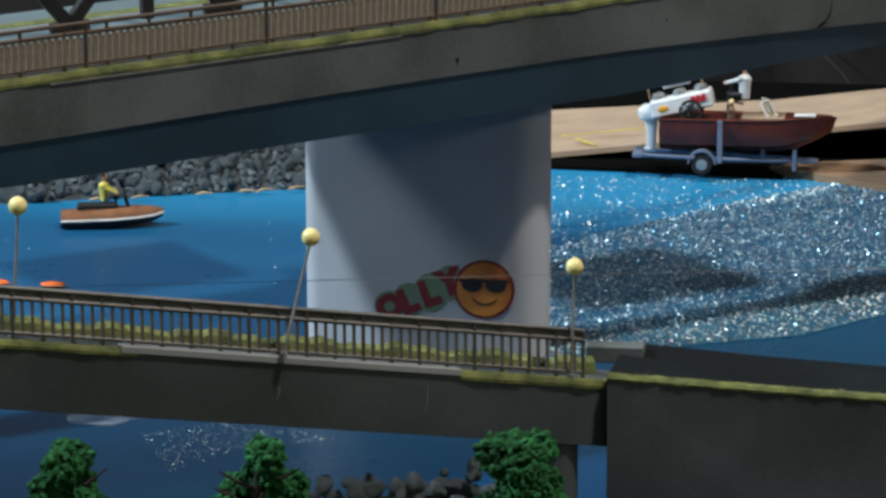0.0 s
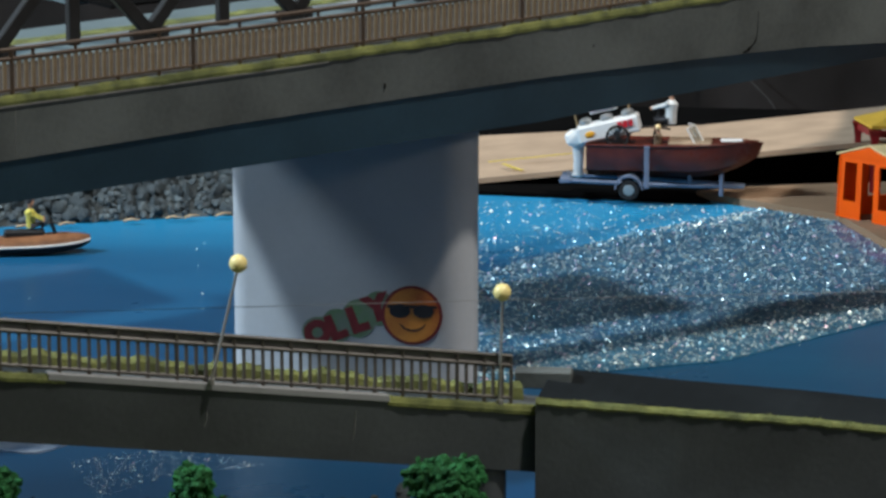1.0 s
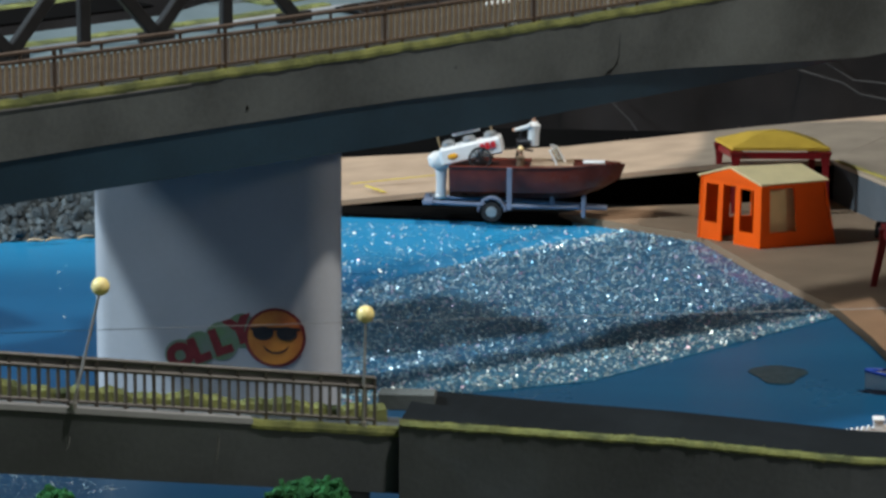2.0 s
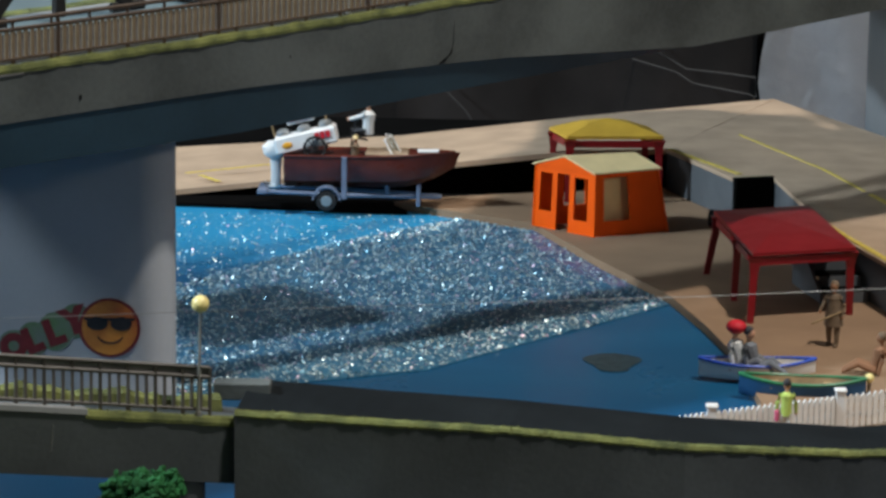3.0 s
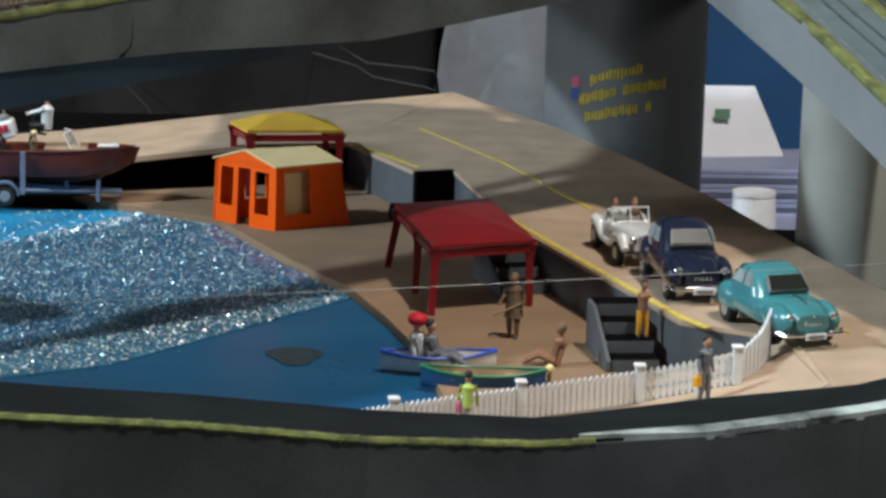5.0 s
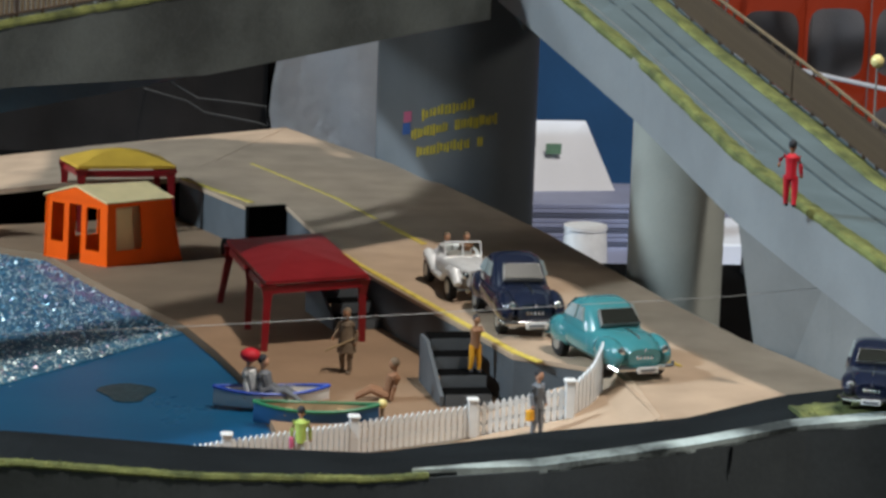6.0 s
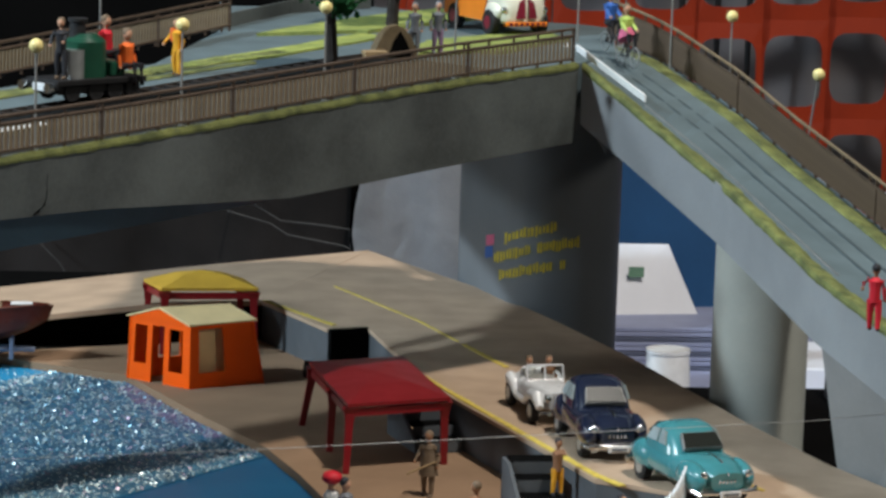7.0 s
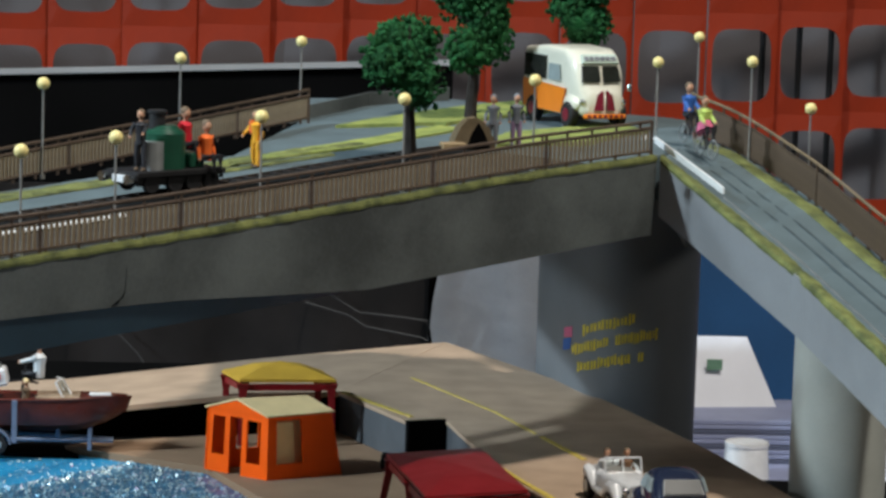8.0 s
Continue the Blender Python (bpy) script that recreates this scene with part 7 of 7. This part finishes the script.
def on_pier(x, y, z, line, proud):
    """The point of a wall pier's skin behind the stencil point x, y, z, seen from the sprayer's stand."""
    near, far, rn, rf = line
    a, b = Vector(near), Vector(far)
    e = Vector(EYE)

    def gap(t):
        p = Vector((e.x + (x - e.x) * t, e.y + (y - e.y) * t))
        k = max(0.0, min(1.0, (p - a).dot(b - a) / (b - a).length_squared))
        return (p - a.lerp(b, k)).length - (rn + (rf - rn) * k) - proud

    lo, hi = 0.85, 0.85
    while gap(hi) > 0 and hi < 1.25:
        lo, hi = hi, hi + 0.002
    for _ in range(18):
        m = (lo + hi) / 2
        lo, hi = (m, hi) if gap(m) > 0 else (lo, m)
    return Vector((e.x + (x - e.x) * hi, e.y + (y - e.y) * hi, e.z + (z - e.z) * hi))


def sprayed(name, bm, m, line, owner, y, proud):
    """Lays a flat stencil (x, z at the distance y) on the skin of a pier."""
    bmesh.ops.subdivide_edges(bm, edges=[e for e in bm.edges if e.calc_length() > 0.0016], cuts=3, use_grid_fill=True)
    for v in bm.verts:
        v.co = on_pier(v.co.x, y, v.co.z, line, proud)
    return part(name, bm, m, owner)


def flat_disc(c, rx, rz, m, name, d, turn=0):
    bm = fresh()
    mid = bm.verts.new((c[0], 0, c[1]))
    rings = [[bm.verts.new((c[0] + f * rx * math.cos(a), 0, c[1] + f * rz * math.sin(a))) for a in [k * 2 * math.pi / 28 for k in range(28)]] for f in (0.33, 0.66, 1.0)]
    for k in range(28):
        n_ = (k + 1) % 28
        bm.faces.new((mid, rings[0][k], rings[0][n_]))
        for r0, r1 in zip(rings, rings[1:]):
            bm.faces.new((r0[k], r1[k], r1[n_], r0[n_]))
    for v in bm.verts:
        v.co = on_pier(v.co.x, FY, v.co.z, PIER_LINE, d)
    part(name, bm, m, pier)


def letter(ch, size, m, x, z, turn, proud):
    cu = bpy.data.curves.new("letter", "FONT")
    cu.body, cu.size = ch, size
    cu.align_x, cu.align_y = "CENTER", "CENTER"
    cu.offset = 0.0008
    tmp = bpy.data.objects.new("tmp", cu)
    me = bpy.data.meshes.new_from_object(tmp)
    bpy.data.objects.remove(tmp)
    bm = fresh()
    bm.from_mesh(me)
    bpy.data.meshes.remove(me)
    bmesh.ops.transform(bm, matrix=pose(x, 0, z, 90, -turn, 0), verts=bm.verts)
    for f in bm.faces:
        f.material_index = 0
    bmesh.ops.triangulate(bm, faces=bm.faces)
    sprayed("letter", bm, m, PIER_LINE, pier, FY, proud)


for x, z, rx, rz in ((-0.1518, 0.0135, 0.0052, 0.0048), (-0.1460, 0.0155, 0.0050, 0.0055), (-0.1392, 0.0180, 0.0055, 0.0062), (-0.1328, 0.0214, 0.0050, 0.0056)):
    flat_disc((x, z), rx, rz, SPRAY_GREEN, "spray_patch", 0.00022 + 0.0001 * (x + 0.16))
for ch, x, z, turn, size in (("O", -0.1520, 0.0128, 24, 0.0095), ("L", -0.1463, 0.0148, 22, 0.0100), ("L", -0.1396, 0.0175, 20, 0.0105), ("Y", -0.1333, 0.0212, 18, 0.0105)):
    letter(ch, size, SPRAY_RED, x, z, turn, 0.00032)
# smiling face with sunglasses sprayed on the pier
flat_disc((-0.1224, 0.0195), 0.0096, 0.0094, SPRAY_RED, "spray_halo", 0.00040)
flat_disc((-0.1224, 0.0195), 0.0086, 0.0086, SPRAY_ORANGE, "spray_face", 0.00052)
for x in (-0.1262, -0.1188):
    flat_disc((x, 0.0208), 0.0033, 0.0022, DARK, "spray_lens", 0.00068)


def stencil_bar(pts, h, m, name, line, owner, y, proud):
    """A band along points (x, z), laid on a pier."""
    bm = fresh()
    rows = [[bm.verts.new((x, 0, z - h / 2)), bm.verts.new((x, 0, z + h / 2))] for x, z in pts]
    for p, q in zip(rows, rows[1:]):
        bm.faces.new((p[0], q[0], q[1], p[1]))
    for v in bm.verts:
        v.co = on_pier(v.co.x, y, v.co.z, line, proud)
    part(name, bm, m, owner)


stencil_bar([(-0.1302 + 0.0013 * k, 0.0222) for k in range(13)], 0.0010, DARK, "spray_bridge", PIER_LINE, pier, FY, 0.00070)
stencil_bar([(-0.1222 + 0.0042 * math.cos(a), 0.0180 + 0.0034 * math.sin(a)) for a in [math.pi * (1.12 + 0.76 * k / 10) for k in range(11)]], 0.0007, DARK, "spray_mouth", PIER_LINE, pier, FY, 0.00068)

# yellow lettering on the second pier: words become plain bars
col = bpy.data.objects["bridge_column"]
SPRAY_YELLOW = mat("yellow_spray", (0.80, 0.62, 0.06), 0.6, var=0.35, scale=260)
rl = random.Random(8)
CY = 1.175
for x0, x1, za, zb, words in ((0.1508, 0.1712, 0.0629, 0.0680, [7]), (0.1470, 0.1801, 0.0556, 0.0622, [6, 7]), (0.1492, 0.1750, 0.0487, 0.0535, [8, 1])):
    total = sum(words) + len(words) - 1
    k = 0
    for wn in words:
        for j in range(wn):
            u0, u1 = (k + 0.10) / total, (k + 0.86) / total
            dz = rl.uniform(-0.0004, 0.0004)
            for a0, a1 in ((0.0, 0.36), (0.58, 1.0)):
                v0, v1 = u0 + (u1 - u0) * a0, u0 + (u1 - u0) * a1
                stencil_bar([(x0 + (x1 - x0) * u, za + (zb - za) * u + dz) for u in (v0, (v0 + v1) / 2, v1)], rl.uniform(0.0026, 0.0046), SPRAY_YELLOW, "lettering_bar", COLUMN_LINE, col, CY, 0.0003)
            k += 1
        k += 1
stencil_bar([(0.1440, 0.0620), (0.1455, 0.0622), (0.1470, 0.0624)], 0.0040, PINKC, "spray_patch", COLUMN_LINE, col, CY, 0.0003)
stencil_bar([(0.1438, 0.0574), (0.1452, 0.0576), (0.1466, 0.0578)], 0.0044, BLUEC, "spray_patch", COLUMN_LINE, col, CY, 0.0003)

# ---------------------------------------------------------------- behind the model
bm = fresh()
prism(bm, [(-1.4, 1.62), (0.136, 1.62), (0.136, 1.65), (-1.4, 1.65)], -0.45, lambda x, y: 0.1245 + 0.0455 * x)
bd = tagged(part("black_screen", bm, BLACK), "matt black screen board behind the model", "screen")
bm = fresh()
prism(bm, [(-1.4, 1.617), (0.136, 1.617), (0.136, 1.653), (-1.4, 1.653)], lambda x, y: 0.1245 + 0.0455 * x, lambda x, y: 0.1251 + 0.0455 * x)
part("top_edge", bm, CONCRETE_PALE, bd, "white top edge strip")
bm = fresh()
box(bm, -1.5, 0.9, 1.53, 2.08, -0.125, -0.1, bevel=0.002)
tb = tagged(part("back_table", bm, LILAC), "table behind the model with a lilac sheet", "table")
for x, y in ((-1.4, 1.6), (0.8, 1.6), (-1.4, 2.0), (0.8, 2.0)):
    bm = fresh()
    box(bm, x - 0.02, x + 0.02, y - 0.02, y + 0.02, -1.0, -0.125)
    part("leg", bm, STEEL_DARK, tb)
for x, y in ((-0.70, 0.55), (0.37, 0.55), (-0.70, 1.46), (0.37, 1.46)):
    bm = fresh()
    box(bm, x - 0.02, x + 0.02, y - 0.02, y + 0.02, -1.0, -0.04)
    part("leg", bm, STEEL_DARK, base)

# dark cloth hanging behind the quay, in loose folds
bm = fresh()
cl = [(-0.60 + 0.0125 * i, 1.592 + 0.004 * math.sin(i * 0.9) + 0.003 * math.sin(i * 2.3)) for i in range(59)]
for k in range(6):
    z0, z1 = -0.10 + 0.028 * k, -0.10 + 0.028 * (k + 1)
    f0, f1 = 1 - 0.12 * k, 1 - 0.12 * (k + 1)
    strip(bm, [(x, 1.592 + (y - 1.592) * f1, z1) for x, y in cl], [(x, 1.592 + (y - 1.592) * f0, z0) for x, y in cl])
bmesh.ops.remove_doubles(bm, verts=bm.verts, dist=0.0002)
bmesh.ops.solidify(bm, geom=list(bm.faces), thickness=0.002)
tagged(part("cloth", bm, mat("dark_brown_cloth", (0.015, 0.012, 0.011), 0.95, var=0.6, scale=28, fine=900, bump=0.3), smooth=True), "dark brown cloth hanging in folds behind the quay", "cloth")

# cables hanging on the screen
CABLE = mat("grey_cable", (0.05, 0.05, 0.05), 0.5)
for pts in ([(0.060, 1.55, 0.016), (0.0816, 1.55, 0.0099), (0.0902, 1.55, 0.0044), (0.1043, 1.55, 0.0018), (0.1184, 1.55, -0.0008), (0.1219, 1.55, -0.0022), (0.1210, 1.55, 0.0077), (0.1097, 1.55, 0.0092), (0.0872, 1.55, 0.0114), (0.070, 1.56, 0.02), (0.065, 1.60, 0.03)], [(-0.060, 1.60, 0.02), (-0.0376, 1.55, 0.004), (-0.0294, 1.55, -0.0044), (-0.0225, 1.55, -0.0112), (-0.010, 1.55, -0.030)]):
    bm = fresh()
    tube(bm, pts, 0.00045, 6)
    tagged(part("cable", bm, CABLE, smooth=True), "thin grey cable hanging before the black screen", "cable", "cables")
bm = fresh()
box(bm, -0.215, -0.138, 1.47, 1.50, -0.04, -0.006, bevel=0.001)
tagged(part("wooden_block", bm, mat("dull_wood", (0.22, 0.19, 0.16), 0.7, var=0.4, scale=30)), "dull wooden batten behind the quay", "batten")

# crumpled grey plastic sheet
bm = fresh()
rs = random.Random(5)
L_, R_ = [], []
rows = []
for i in range(15):
    x = 0.127 + 0.0062 * i
    row = []
    for j in range(15):
        z = -0.10 + 0.0125 * j
        row.append(bm.verts.new((x + rs.uniform(-0.002, 0.002), 1.585 + 0.0022 * math.sin(i * 0.9 + j * 0.5) + rs.uniform(-0.0012, 0.0012), z)))
    rows.append(row)
for a, b in zip(rows, rows[1:]):
    for j in range(14):
        bm.faces.new((a[j], b[j], b[j + 1], a[j + 1]))
bmesh.ops.solidify(bm, geom=list(bm.faces), thickness=0.001)
tagged(part("plastic_sheet", bm, FOIL, smooth=True), "crumpled grey plastic sheet standing on the back table", "plastic sheet")

# clutter on the back table
bm = fresh()
tube(bm, [(0, 0, 0), (0, 0, 0.0185), (0, 0, 0.0200)], [0.0130, 0.0118, 0.0110], 32)
cup = part("plastic_pot", bm, WHITE, at=pose(0.3125, 1.70, -0.1), smooth=True)
tagged(cup, "small white upturned plastic pot on the table", "pot")
bm = fresh()
tube(bm, [(0, 0, 0.0185), (0, 0, 0.0204)], [0.0124, 0.0122], 32)
part("rim", bm, WHITE, cup)
card = thing("folded_card", pose(0.318, 1.79, -0.1), "white folded card with a small green mark", "card")
bm = fresh()
panel(bm, [(-0.030, -0.01, 0.026), (0.030, -0.010, 0.016), (0.012, 0.02, 0.062), (-0.030, 0.02, 0.062)], [], 0.0008)
part("front_leaf", bm, PAPER, card)
bm = fresh()
panel(bm, [(0.030, 0.045, 0.0), (-0.030, 0.045, 0.0), (-0.030, 0.0205, 0.061), (0.012, 0.0205, 0.061)], [], 0.0008)
part("back_leaf", bm, PAPER, card)
bm = fresh()
box(bm, -0.014, -0.005, 0.0015, 0.0030, 0.045, 0.051)
part("mark", bm, mat("faded_green_print", (0.16, 0.30, 0.20), 0.7), card, "small green printed mark")
stack = thing("paper_stack", pose(0.330, 1.775, -0.1), "stack of lilac papers with dark edges", "paper stack")
rs = random.Random(3)
for k in range(9):
    bm = fresh()
    box(bm, -0.055 + rs.uniform(-0.004, 0.004), 0.055 + rs.uniform(-0.004, 0.004), -0.035, 0.035, k * 0.0028, k * 0.0028 + 0.0024, bevel=0.0003)
    part("sheet", bm, LILAC if k % 3 else LILAC_DARK, stack)
bm = fresh()
box(bm, 0.268, 0.40, 1.88, 1.99, -0.1, 0.012, bevel=0.006)
bin_ = tagged(part("blue_crate", bm, BLUE_BIN), "deep blue plastic crate on the table", "crate")
bm = fresh()
box(bm, 0.262, 0.402, 1.874, 1.996, 0.012, 0.030, bevel=0.004)
part("rim", bm, mat("pale_teal_lid", (0.20, 0.36, 0.42), 0.5), bin_, "pale teal lid")
bm = fresh()
box(bm, 0.372, 0.42, 1.66, 1.74, -0.1, -0.082, bevel=0.001)
tagged(part("paper_block", bm, PAPER), "white block of paper at the table's edge", "paper")

# pale cord sagging before the net
bm = fresh()
tube(bm, [(0.60, 2.7, -0.1135), (0.75, 2.7, -0.1432), (0.90, 2.7, -0.1730)], 0.0022, 8)
tagged(part("cord", bm, PAPER, smooth=True), "pale cord hanging slack before the net", "cord")

# three dark poles before the curtain
for x in (0.5683, 0.6049, 0.6369):
    bm = fresh()
    tube(bm, [(0, 0, 0), (0, 0, 1.15)], [0.0034, 0.0030], 10)
    tagged(part("pole", bm, STEEL_DARK, at=pose(x, 3.1, -1.0), smooth=True), "thin dark upright pole standing before the curtain", "pole", "poles before the curtain")

# orange barrier net in front of the curtain
net = thing("barrier_net", pose(0, 2.8, 0), "orange-red plastic barrier net with rounded holes", "net")
PX, PZ = 0.0627, 0.0930
for i in range(-12, 22):
    for j in range(-3, 5):
        x0, z0 = 0.4610 + (i - 6) * PX * (1.035 if i < 6 else 1.0), 0.0990 + (j - 1) * PZ
        zoff = 0.0487 * (x0 - 0.43)
        bm = fresh()
        outer, inner = [], []
        hx, hz = PX * 0.43, PZ * 0.35
        for k in range(24):
            a = 2 * math.pi * k / 24
            ca, sa = math.cos(a), math.sin(a)
            mx = max(abs(ca), abs(sa))
            outer.append((PX / 2 * ca / mx, PZ / 2 * sa / mx))
            pw = 2 / 4.2
            inner.append((hx * math.copysign(abs(ca) ** pw, ca), hz * math.copysign(abs(sa) ** pw, sa)))
        tw = 0.0012
        vo = [bm.verts.new((x, 0, z)) for x, z in outer]
        vi = [bm.verts.new((x, -tw, z)) for x, z in inner]
        vb = [bm.verts.new((x, tw, z)) for x, z in inner]
        for k in range(24):
            n_ = (k + 1) % 24
            bm.faces.new((vo[k], vo[n_], vi[n_], vi[k]))
            bm.faces.new((vi[k], vi[n_], vb[n_], vb[k]))
            bm.faces.new((vo[n_], vo[k], vb[k], vb[n_]))
        if (i, j) == (-12, -3):
            me_net = mesh_of("mesh_cell", bm, NET)
        else:
            bm.free()
        piece("mesh_cell", me_net, net, pose(x0 + PX / 2, 0.012 * math.sin(i * 0.8), z0 - PZ / 2 + zoff) @ Matrix.Diagonal((1.036 if i < 6 else 1.0, 1, 1, 1)))
